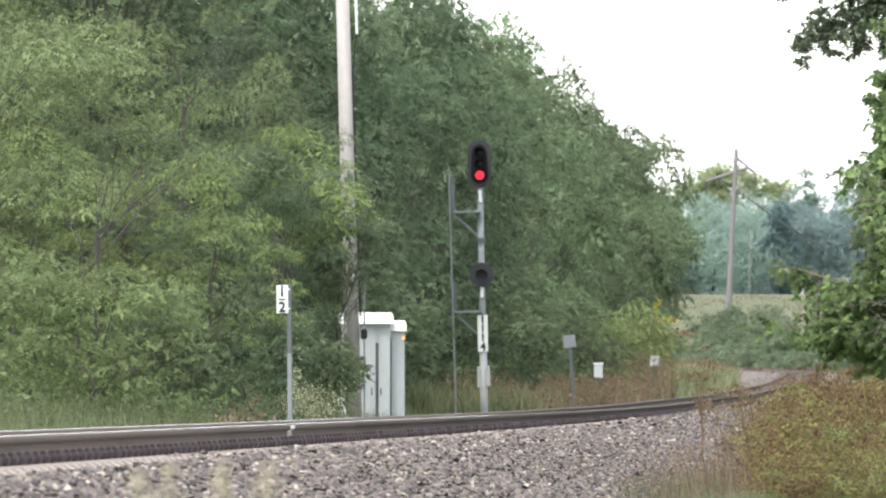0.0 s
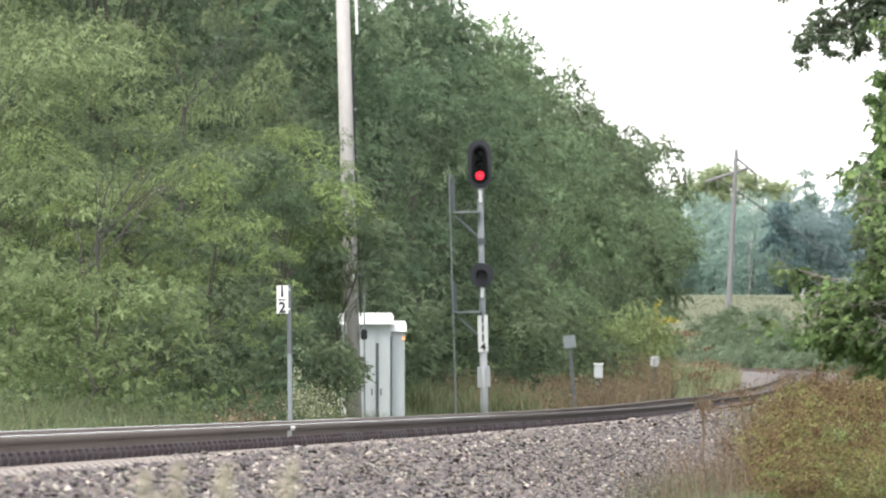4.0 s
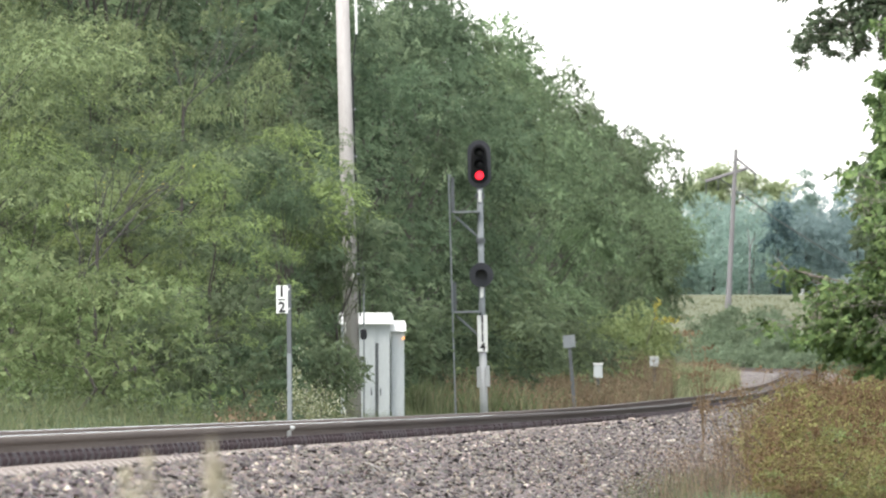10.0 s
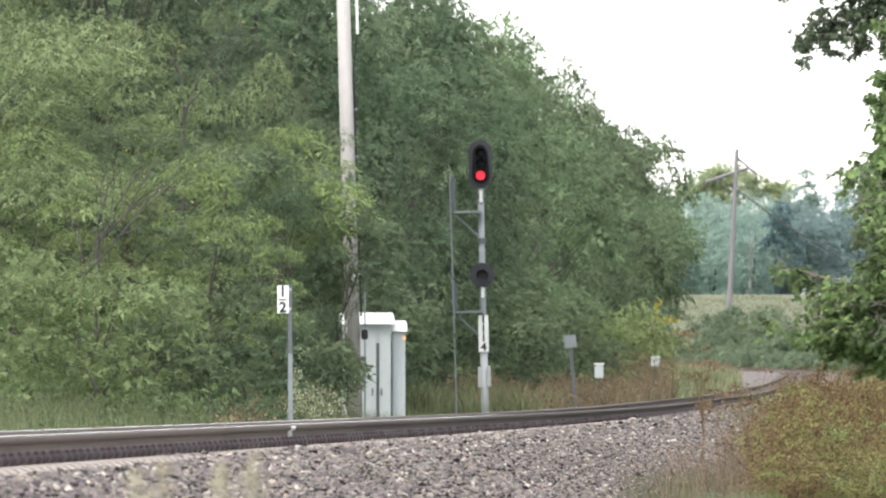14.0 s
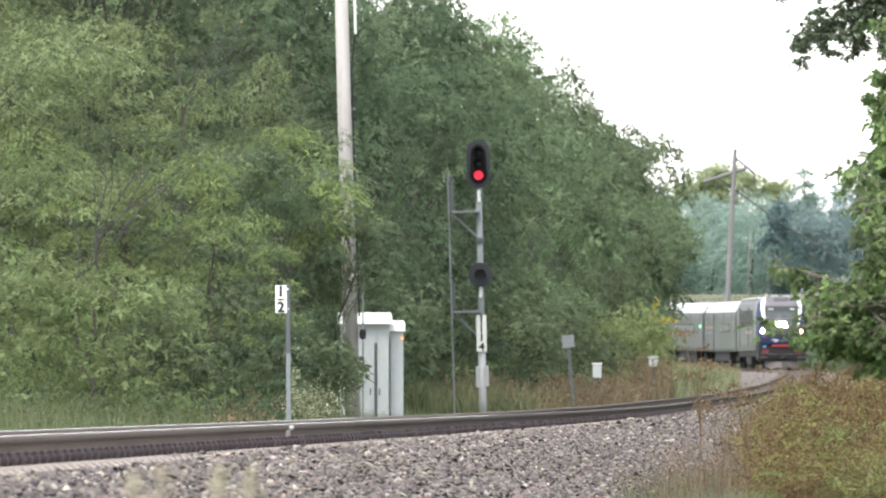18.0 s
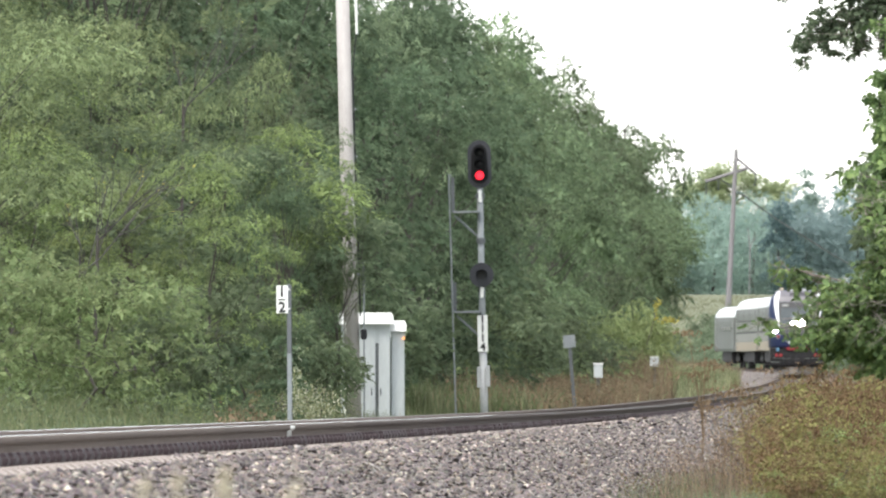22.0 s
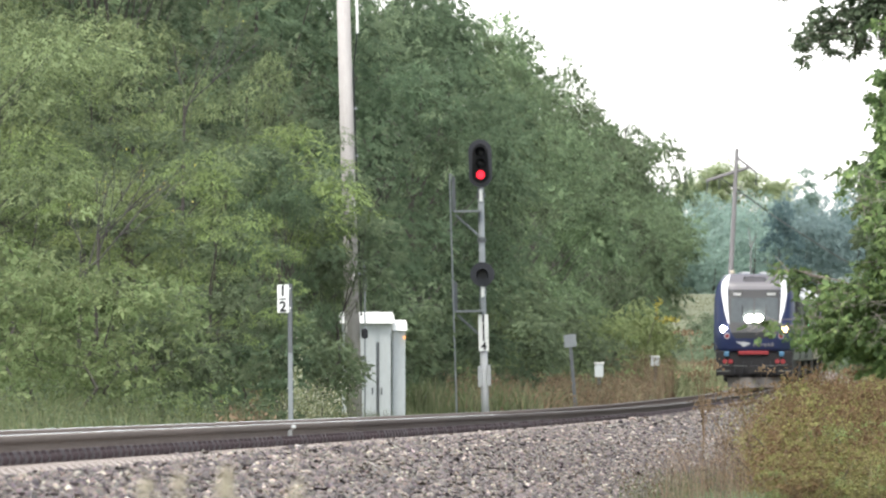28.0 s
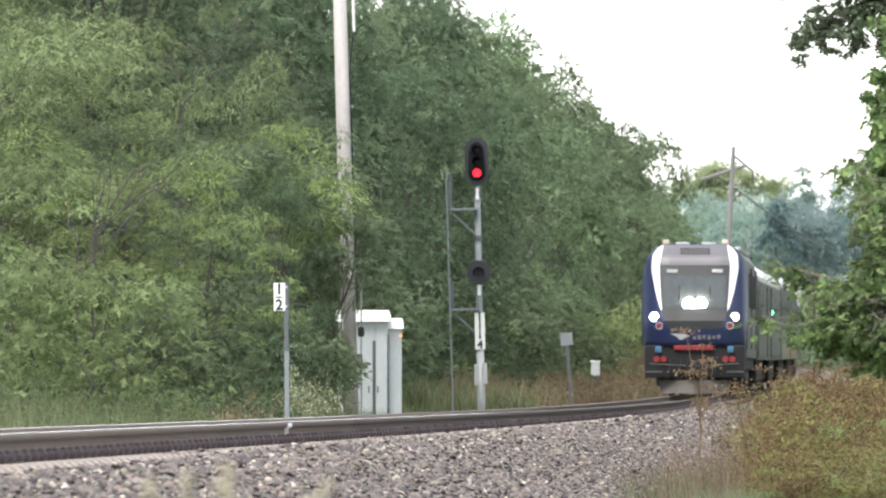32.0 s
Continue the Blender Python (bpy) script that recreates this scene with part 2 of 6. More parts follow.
M_DRY = foliage("dry_stalks", [(0.133, 0.097, 0.079), (0.180, 0.131, 0.099), (0.254, 0.199, 0.140)], 0.3, 0.8, 0.05)
M_STRAW_G = foliage("pale_green_grass", [(0.20, 0.23, 0.125), (0.26, 0.28, 0.16), (0.32, 0.31, 0.19), (0.17, 0.21, 0.11)], 0.4, 0.7, 0.08)
M_OLIVE = foliage("olive_straw_grass", [(0.146, 0.132, 0.060), (0.181, 0.160, 0.076), (0.127, 0.135, 0.054), (0.207, 0.176, 0.093)], 0.4, 0.8, 0.05, 3.0, 0.4)
M_FIELD_B = foliage("field_straw", [(0.125, 0.132, 0.074), (0.14, 0.147, 0.082), (0.155, 0.158, 0.09)], 0.4, 0.8, 0.05, vary=0.2)
M_UMBEL = foliage("dry_umbel", [(0.16, 0.115, 0.07), (0.21, 0.15, 0.092)], 0.3, 0.7, 0.05)
M_PLUME = foliage("plume_straw", [(0.50, 0.45, 0.35), (0.58, 0.52, 0.41), (0.44, 0.41, 0.30)], 0.4, 0.8, 0.05)
M_FLOWER = foliage("white_flowers", [(0.632, 0.632, 0.483), (0.759, 0.759, 0.632)], 0.3, 0.7, 0.05)


def stone_material(bed=False):
    m, t, p, out = shader("crushed_stone_bed" if bed else "crushed_stone")
    fr = t.nodes.new("ShaderNodeMath")
    fr.operation = "FRACT"
    if bed:
        # stones packed cell by cell
        c0 = t.nodes.new("ShaderNodeTexCoord")
        vor = t.nodes.new("ShaderNodeTexVoronoi")
        vor.inputs["Scale"].default_value = 24.0
        sep = t.nodes.new("ShaderNodeSeparateColor")
        t.links.new(c0.outputs["Object"], vor.inputs["Vector"])
        t.links.new(vor.outputs["Color"], sep.inputs[0])
        t.links.new(sep.outputs[0], fr.inputs[0])
        bp = t.nodes.new("ShaderNodeBump")
        bp.invert = True
        bp.inputs["Strength"].default_value, bp.inputs["Distance"].default_value = 1.0, 0.04
        t.links.new(vor.outputs["Distance"], bp.inputs["Height"])
        t.links.new(bp.outputs[0], p.inputs["Normal"])
    else:
        geo, info = t.nodes.new("ShaderNodeNewGeometry"), t.nodes.new("ShaderNodeObjectInfo")
        add = t.nodes.new("ShaderNodeMath")
        add.operation = "ADD"
        t.links.new(geo.outputs["Random Per Island"], add.inputs[0])
        t.links.new(info.outputs["Random"], add.inputs[1])
        t.links.new(add.outputs[0], fr.inputs[0])
    ramp = t.nodes.new("ShaderNodeValToRGB")
    tones = [(0.0, (0.046, 0.036, 0.042)), (0.2, (0.08, 0.067, 0.068)), (0.35, (0.105, 0.092, 0.076)), (0.5, (0.128, 0.099, 0.106)), (0.66, (0.146, 0.124, 0.112)), (0.8, (0.18, 0.139, 0.117)), (0.93, (0.235, 0.202, 0.17)), (1.0, (0.48, 0.42, 0.345))]
    for i, (q, c) in enumerate(tones):
        if i > 1:
            ramp.color_ramp.elements.new(q)
    for e, (q, c) in zip(ramp.color_ramp.elements, tones):
        e.position = q
    for e, (q, c) in zip(ramp.color_ramp.elements, tones):
        e.color = (*c, 1)
    t.links.new(fr.outputs[0], ramp.inputs["Fac"])
    n = t.nodes.new("ShaderNodeTexNoise")
    n.inputs["Scale"].default_value = 60
    co = t.nodes.new("ShaderNodeTexCoord")
    t.links.new(co.outputs["Object"], n.inputs["Vector"])
    mx = t.nodes.new("ShaderNodeMix")
    mx.data_type, mx.blend_type = "RGBA", "OVERLAY"
    mx.inputs["Factor"].default_value = 0.5
    t.links.new(ramp.outputs[0], mx.inputs["A"])
    t.links.new(n.outputs["Color"], mx.inputs["B"])
    hs = t.nodes.new("ShaderNodeHueSaturation")
    hs.inputs["Saturation"].default_value = 0.85
    t.links.new(mx.outputs["Result"], hs.inputs["Color"])
    t.links.new(hs.outputs[0], p.inputs["Base Color"])
    p.inputs["Roughness"].default_value = 0.8
    return m


M_STONE = stone_material()
M_BED = stone_material(True)


# ---- building helpers ----
def thing(name, m=None, label="", category="", group="", kind=""):
    ob = new(name)
    ob.matrix_world = m if m is not None else Matrix()
    return tagged(ob, label, category, group, kind)


def part(name, bm, material, parent=None, label="", smooth=False):
    me = bpy.data.meshes.new(name)
    bm.normal_update()
    bm.to_mesh(me)
    bm.free()
    me.materials.append(material)
    if smooth:
        me.polygons.foreach_set("use_smooth", [True] * len(me.polygons))
    ob = new(name, me)
    if parent is not None:
        ob.parent = parent
    return tagged(ob, label)


def share(name, me, m, parent):
    ob = new(name, me)
    ob.parent = parent
    ob.matrix_local = m
    return ob


def fast_mesh(name, verts, faces, material, parent=None):
    """A mesh from arrays: verts (n, 3), faces (m, k)."""
    verts, faces = np.asarray(verts, dtype=np.float32), np.asarray(faces, dtype=np.int32)
    me = bpy.data.meshes.new(name)
    k = faces.shape[1]
    me.vertices.add(len(verts))
    me.vertices.foreach_set("co", verts.ravel())
    me.loops.add(faces.size)
    me.loops.foreach_set("vertex_index", faces.ravel())
    me.polygons.add(len(faces))
    me.polygons.foreach_set("loop_start", np.arange(0, faces.size, k, dtype=np.int32))
    me.update(calc_edges=True)
    me.materials.append(material)
    ob = new(name, me)
    if parent is not None:
        ob.parent = parent
    return ob


def box(bm, c, s, bevel=0.0, m=None):
    r = bmesh.ops.create_cube(bm, size=1.0)
    vs = r["verts"]
    for v in vs:
        v.co = Vector((v.co.x * s[0] + c[0], v.co.y * s[1] + c[1], v.co.z * s[2] + c[2]))
    if bevel:
        es = list({e for v in vs for e in v.link_edges})
        r = bmesh.ops.bevel(bm, geom=es, offset=bevel, segments=2, affect="EDGES", profile=0.6)
        vs = r["verts"]
    if m is not None:
        bmesh.ops.transform(bm, matrix=m, verts=list({v for v in vs}))
    return bm


def tube(bm, a, b, r0, r1=None, n=10, caps=True):
    a, b = Vector(a), Vector(b)
    d = b - a
    r1 = r0 if r1 is None else r1
    m = Matrix.Translation((a + b) / 2) @ d.to_track_quat("Z", "Y").to_matrix().to_4x4()
    bmesh.ops.create_cone(bm, cap_ends=caps, segments=n, radius1=r0, radius2=r1, depth=d.length, matrix=m)
    return bm


def prism(bm, outline, y0, y1):
    """Extrudes an outline of (x, z) along y."""
    a = [bm.verts.new((x, y0, z)) for x, z in outline]
    b = [bm.verts.new((x, y1, z)) for x, z in outline]
    n = len(outline)
    for i in range(n):
        bm.faces.new((a[i], a[(i + 1) % n], b[(i + 1) % n], b[i]))
    bm.faces.new(a[::-1])
    bm.faces.new(b)
    bmesh.ops.recalc_face_normals(bm, faces=bm.faces[:])
    return bm


def words(name, text, size, m, material, parent, depth=0.004):
    """Letters in the built-in font, as a mesh."""
    cu = bpy.data.curves.new(name, "FONT")
    cu.body, cu.size, cu.extrude, cu.align_x, cu.align_y = text, size, depth, "CENTER", "CENTER"
    cu.offset = size * 0.028
    tmp = new(name, cu)
    me = bpy.data.meshes.new_from_object(tmp.evaluated_get(bpy.context.evaluated_depsgraph_get()))
    bpy.data.objects.remove(tmp)
    me.materials.clear()
    me.materials.append(material)
    ob = new(name, me)
    ob.parent = parent
    ob.matrix_local = m
    return ob


def facing_basis(rng, face):
    """Leaf axes whose normals follow the given directions loosely."""
    n = len(face)
    no = face * 0.95 + np.array([0, 0, 0.35]) + rng.normal(size=(n, 3)) * 0.34
    no /= np.linalg.norm(no, axis=1)[:, None]
    al = np.cross(no, rng.normal(size=(n, 3)))
    al[:, 2] -= 0.25 * np.abs(al[:, 2])
    al /= np.linalg.norm(al, axis=1)[:, None] + 1e-9
    ac = np.cross(no, al)
    return al, ac, no


def turn_basis(rng, n, tilt):
    """Random leaf axes: along, across and normal, drooping by tilt."""
    az = rng.uniform(0, 2 * np.pi, n)
    al = np.stack([np.cos(az), np.sin(az), rng.normal(-0.35, tilt, n)], 1)
    al /= np.linalg.norm(al, axis=1)[:, None]
    rv = rng.normal(size=(n, 3)) * 0.75 + np.array([0, 0, 1.0])
    ac = np.cross(al, rv)
    ac /= np.linalg.norm(ac, axis=1)[:, None] + 1e-9
    return al, ac, np.cross(ac, al)


def leaf_arrays(rng, c, length, width, tilt=0.5, face=None):
    n = len(c)
    al, ac, no = turn_basis(rng, n, tilt) if face is None else facing_basis(rng, face)
    ln = (length * rng.uniform(0.6, 1.3, n))[:, None]
    wd = (width * rng.uniform(0.6, 1.3, n))[:, None]
    v = np.empty((n, 4, 3))
    v[:, 0] = c - al * ln * 0.5
    v[:, 1] = c + ac * wd * 0.5 + no * wd * 0.14
    v[:, 2] = c + al * ln * 0.5 - np.array([0, 0, 0.12]) * ln
    v[:, 3] = c - ac * wd * 0.5 + no * wd * 0.14
    return v.reshape(-1, 3), np.arange(4 * n).reshape(n, 4)


# ---- the line of the railway ----
GRID = np.arange(0.0, 1500.0, 2.0)


def soften(v, sigma):
    k = np.arange(-60, 61)
    w = np.exp(-0.5 * (k * 2.0 / sigma) ** 2)
    w /= w.sum()
    lo, hi = v[0] - (v[1] - v[0]) * np.arange(60, 0, -1), v[-1] + (v[-1] - v[-2]) * np.arange(1, 61)
    return np.convolve(np.concatenate([lo, v, hi]), w, "valid")


LINE_X = soften(np.interp(GRID, [0, 63, 110, 170, 250, 328, 379, 431, 509, 534, 560, 586, 611, 637, 663, 676, 688, 701, 714, 727, 752, 778, 815, 850, 900, 950, 1050, 1150, 1300, 1500],
                          [-6.5, -3.2, -0.8, 1.75, 4.72, 7.32, 9.58, 11.83, 15.1, 16.2, 17.27, 18.42, 19.47, 20.29, 20.78, 20.88, 20.82, 20.51, 20.03, 19.42, 17.79, 15.75, 12.3, 8.2, 0.6, -9, -33, -62, -115, -200]), 14)
LINE_Z = 1.5 + soften(np.interp(GRID, [0, 63, 86, 110, 160, 220, 328, 379, 431, 509, 560, 586, 624, 663, 714, 727, 800, 1200, 1500],
                                [-0.26, -0.26, -0.268, -0.278, -0.30, -0.305, -0.24, -0.17, 0.0, 0.24, 0.54, 0.74, 1.04, 1.24, 1.32, 1.38, 1.8, 3.0, 3.2]), 14)


def line_x(y):
    return np.interp(y, GRID, LINE_X)


def line_z(y):
    return np.interp(y, GRID, LINE_Z)


def ground_z(x, y):
    u = np.abs(x - line_x(y))
    base = (line_z(np.clip(y, 0, 1400)) - 0.78) * np.clip((y - 18) / 30, 0, 1)
    hill = np.interp(y, [0, 705, 760, 850, 970, 1100, 5000], [0, 0, 0.9, 3.9, 6.6, 7.2, 7.2])
    s = np.clip((u - 4.0) / 8.0, 0, 1)
    left = np.clip((line_x(y) - x - 3.7) / 2.2, 0, 1) * np.interp(y, [0, 60, 110, 160, 210, 420, 520], [0, 0, 0.46, 0.42, 0.28, 0.3, 0.2])
    base = base + left
    return base + hill * s * s * (3 - 2 * s) + 0.05 * np.sin(x * 0.9) * np.sin(y * 0.13)


def gz(x, y):
    return float(ground_z(np.float64(x), np.float64(y)))


# ---- ground ----
def build_ground():
    us = [-3000, -1200, -500, -200, -100, -60, -40, -28, -20, -14, -10, -8, -6, -5, -4, -3.6, -2, 0, 2, 3.6, 4, 5, 6, 8, 10, 14, 20, 28, 40, 60, 100, 200, 500, 1200, 3000]
    ys = list(range(-300, 0, 60)) + list(range(0, 1240, 8)) + [1300, 1400, 1600, 2000, 2800, 4500]
    U, Y = np.meshgrid(us, ys)
    X = U + line_x(np.clip(Y, 0, 1400))
    Z = ground_z(X, Y.astype(float)) - np.where(np.abs(U) < 3.8, 0.12, 0.0)
    v = np.stack([X, Y, Z], 2).reshape(-1, 3)
    nx, ny = len(us), len(ys)
    i = np.arange(nx * ny).reshape(ny, nx)
    f = np.stack([i[:-1, :-1], i[:-1, 1:], i[1:, 1:], i[1:, :-1]], 2).reshape(-1, 4)
    g = fast_mesh("ground", v, f, M_GRASS)
    g.data.materials.append(M_FIELD)
    cy = v[f].mean(1)[:, 1]
    g.data.polygons.foreach_set("material_index", (cy > 838).astype(np.int32))
    g.data.polygons.foreach_set("use_smooth", np.ones(len(f), dtype=bool))
    tagged(g, "rough green meadow rising to a pale dry field", "ground", kind="structure")


def sweep(name, outline, y0, y1, step, material, parent=None, off=0.0, drop=0.0, closed=True):
    """Draws an outline of (u, z) along the railway's line."""
    ys = np.arange(y0, y1 + 0.1, step)
    x, z = line_x(ys), line_z(ys)
    sl = np.gradient(x, ys)
    nrm = np.sqrt(1 + sl * sl)
    v = []
    for u, h in outline:
        uu = u + off
        v.append(np.stack([x + uu / nrm, ys - uu * sl / nrm, z + h + drop], 1))
    v = np.stack(v, 1)
    k, n = len(outline), len(ys)
    i = np.arange(n * k).reshape(n, k)
    j = np.roll(i, -1, axis=1)
    cols = k if closed else k - 1
    f = np.stack([i[:-1, :cols], j[:-1, :cols], j[1:, :cols], i[1:, :cols]], 2).reshape(-1, 4)
    return fast_mesh(name, v.reshape(-1, 3), f, material, parent)


NEAR_DROP, FAR_DROP = 0.0, -0.03


def build_track():
    bed = sweep("ballast_bed", [(3.5, -0.9), (2.1, -0.246), (1.5, -0.182), (1.25, -0.170), (1.05, -0.176), (0.95, -0.188), (0.5, -0.20), (-2.0, -0.22), (-3.4, -0.9)], 70, 1390, 3, M_BED, closed=False)
    tagged(bed, "broad shoulder of grey and pink crushed stone ballast", "ballast", kind="structure")
    # nearer by, the shoulder lies a little lower and the ends of the ties show
    low = sweep("ballast_edge", [(3.5, -0.9), (2.1, -0.246), (1.5, -0.184), (1.31, -0.182), (1.25, -0.198), (0.95, -0.198), (0.5, -0.20), (-2.0, -0.22), (-3.4, -0.9)], 10, 70, 3, M_BED, closed=False)
    tagged(low, "near length of ballast below bare tie ends", "ballast", kind="structure")
    trk = thing("railway_track", None, "single curved railway track on concrete ties", "railway track", kind="structure")
    rail = [(-0.07, -0.165), (0.07, -0.165), (0.07, -0.154), (0.03, -0.144), (0.010, -0.132), (0.009, -0.053), (0.014, -0.045), (0.036, -0.039), (0.037, -0.008),
            (0.030, 0.0), (-0.030, 0.0), (-0.037, -0.008), (-0.036, -0.039), (-0.014, -0.045), (-0.009, -0.053), (-0.010, -0.132), (-0.03, -0.144), (-0.07, -0.154)]
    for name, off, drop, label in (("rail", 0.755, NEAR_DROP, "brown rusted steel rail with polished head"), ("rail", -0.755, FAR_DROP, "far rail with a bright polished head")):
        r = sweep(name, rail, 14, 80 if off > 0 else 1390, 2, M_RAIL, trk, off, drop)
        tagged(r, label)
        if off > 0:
            # the near rail's brown gets darker length by length
            for lo, hi, mt, what in ((80, 96, M_RAIL_B, "brown rusted length of steel rail"), (96, 112, M_RAIL_C, "dark brown length of steel rail"), (112, 1390, M_RAIL_D, "darkest brown length of steel rail")):
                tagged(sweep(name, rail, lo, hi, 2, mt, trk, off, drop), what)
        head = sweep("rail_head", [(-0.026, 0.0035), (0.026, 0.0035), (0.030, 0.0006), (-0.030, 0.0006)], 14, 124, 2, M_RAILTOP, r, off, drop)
        # further along, the running surface is darker and rougher
        tagged(sweep("rail_head", [(-0.026, 0.0035), (0.026, 0.0035), (0.030, 0.0006), (-0.030, 0.0006)], 124, 420, 2, M_RAILTOP_D, r, off, drop), "darker, rougher running surface")
        tagged(head, "bright worn running surface")
        if off > 0:
            # the white mark at the milepost, painted on web and foot
            y = 87.2
            mark = sweep("paint_mark", [(0.0115, -0.132), (0.0115, -0.050), (0.0385, -0.038), (0.0385, -0.010), (0.0375, -0.010), (0.0375, -0.040), (0.0105, -0.050), (0.0105, -0.132)], y, y + 0.5, 0.25, M_PAINT_W, r, off, drop)
            tagged(mark, "white paint mark on the rail web")
    # ties and their clips
    tb = prism(bmesh.new(), [(-1.28, -0.2), (1.28, -0.2), (1.28, -0.02), (1.24, 0.0), (-1.24, 0.0), (-1.28, -0.02)], -0.13, 0.13)
    tie0 = part("tie", tb, M_TIE)
    cb = bmesh.new()
    box(cb, (0, 0, 0.026), (0.115, 0.2, 0.052), 0.018)
    tube(cb, (0.03, -0.085, 0.055), (0.03, 0.085, 0.055), 0.019, n=8)
    tube(cb, (0.06, -0.085, 0.03), (-0.05, -0.06, 0.045), 0.014, n=6)
    clip0 = part("clip", cb, M_CLIP)
    tie_me, clip_me = tie0.data, clip0.data
    bpy.data.objects.remove(tie0)
    bpy.data.objects.remove(clip0)
    rng = np.random.default_rng(4)
    y, far_v, far_f = 40.0, [], []
    tv = np.array([q.co[:] for q in tie_me.vertices])
    tf = [tuple(p.vertices) for p in tie_me.polygons]
    cube_v = np.array([(-1.28, -0.13, -0.2), (1.28, -0.13, -0.2), (1.28, 0.13, -0.2), (-1.28, 0.13, -0.2), (-1.26, -0.12, 0), (1.26, -0.12, 0), (1.26, 0.12, 0), (-1.26, 0.12, 0),
                       (0.85, -0.085, 0), (0.96, -0.085, 0), (0.96, 0.085, 0), (0.85, 0.085, 0), (0.85, -0.06, 0.06), (0.94, -0.06, 0.06), (0.94, 0.06, 0.06), (0.85, 0.06, 0.06)])
    cube_f = np.array([(0, 1, 5, 4), (1, 2, 6, 5), (2, 3, 7, 6), (3, 0, 4, 7), (4, 5, 6, 7), (8, 9, 13, 12), (9, 10, 14, 13), (10, 11, 15, 14), (11, 8, 12, 15), (12, 13, 14, 15)])
    while y < 700:
        sl = float(line_x(y + 1) - line_x(y - 1)) / 2
        lean = math.atan2(NEAR_DROP - FAR_DROP, 1.51)
        m = Matrix.Translation((float(line_x(y)), y, float(line_z(y)) - 0.165 - 0.011)) @ Matrix.Rotation(-math.atan(sl), 4, "Z") @ Matrix.Rotation(-lean, 4, "Y") @ Matrix.Translation((0, 0, 0.0))
        if y < 185:
            t = share("tie", tie_me, m, trk)
            for cx, rz in ((0.755 + 0.115, 0), (-0.755 - 0.115, 180)):
                share("clip", clip_me, pose(cx, 0, 0.002, 0, 0, rz + rng.uniform(-4, 4)), t)
        else:
            far_v.append(np.array([(m @ Vector(q))[:] for q in cube_v]))
        y += 0.5 if y < 350 else 1.0
    k = np.arange(len(far_v))[:, None, None] * 8
    far_v = np.array(far_v)
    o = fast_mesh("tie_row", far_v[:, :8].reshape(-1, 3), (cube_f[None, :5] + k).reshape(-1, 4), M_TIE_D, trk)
    tagged(o, "distant concrete ties, shadow put into their dark colour", kind="stuff")
    o = fast_mesh("clip_row", far_v[:, 8:].reshape(-1, 3), (cube_f[None, 5:] - 8 + k).reshape(-1, 4), M_CLIP, trk)
    tagged(o, "distant rusty clips", kind="stuff")


def build_stones():
    """Crushed stone on the shoulder: loose pieces that stand proud of the bed."""
    rng = np.random.default_rng(11)

    def bed_h(u, y):
        return np.interp(u, [0.95, 1.05, 1.25, 1.5, 2.1, 3.5], [-0.186, -0.174, -0.168, -0.180, -0.244, -0.9]) - 0.008 * ((y < 70) & (u < 1.5))

    octa = np.array([(1, 0, 0), (-1, 0, 0), (0, 1, 0), (0, -1, 0), (0, 0, 1), (0, 0, -1), (0.62, 0.55, 0.5), (-0.5, 0.6, 0.55), (0.55, -0.6, 0.5), (-0.6, -0.5, 0.55)])
    of = np.array([(0, 6, 4), (6, 2, 4), (2, 7, 4), (7, 1, 4), (1, 9, 4), (9, 3, 4), (3, 8, 4), (8, 0, 4), (0, 2, 6), (2, 1, 7), (1, 3, 9), (3, 0, 8), (0, 5, 2), (2, 5, 1), (1, 5, 3), (3, 5, 0)])
    of = of[:12]
    n1, n2 = 36000, 7000
    y = np.concatenate([50 + 90 * rng.uniform(0, 1, n1) ** 1.1, 140 + 230 * rng.uniform(0, 1, n2) ** 1.1])
    u = np.where((rng.uniform(0, 1, n1 + n2) < 0.12) & (y > 69), rng.uniform(0.97, 1.3, n1 + n2), rng.uniform(1.29, 3.4, n1 + n2))
    size = np.concatenate([rng.lognormal(-4.17, 0.29, n1), rng.lognormal(-3.75, 0.3, n2)])
    n = len(y)
    sl = 0.048
    c = np.stack([line_x(y) + u, y - u * sl, line_z(y) + bed_h(u, y) + size * rng.uniform(-0.25, 0.55, n)], 1)
    sc = size[:, None] * rng.uniform(0.65, 1.3, (n, 3)) * np.array([1.1, 1.1, 0.8])
    q = octa[None] * sc[:, None] * rng.uniform(0.55, 1.25, (n, 10, 1))
    a, b = rng.uniform(0, 6.28, n), rng.normal(0, 0.5, n)
    ca, sa, cb, sb = np.cos(a)[:, None], np.sin(a)[:, None], np.cos(b)[:, None], np.sin(b)[:, None]
    x1, y1 = q[:, :, 0] * ca - q[:, :, 1] * sa, q[:, :, 0] * sa + q[:, :, 1] * ca
    y2, z2 = y1 * cb - q[:, :, 2] * sb, y1 * sb + q[:, :, 2] * cb
    v = np.stack([x1, y2, z2], 2) + c[:, None]
    f = of[None] + (np.arange(n) * 10)[:, None, None]
    o = fast_mesh("ballast_stones", v.reshape(-1, 3), f.reshape(-1, 3), M_STONE)
    tagged(o, "grey, pink and white crushed ballast stones", "ballast", kind="stuff")
    return octa, of


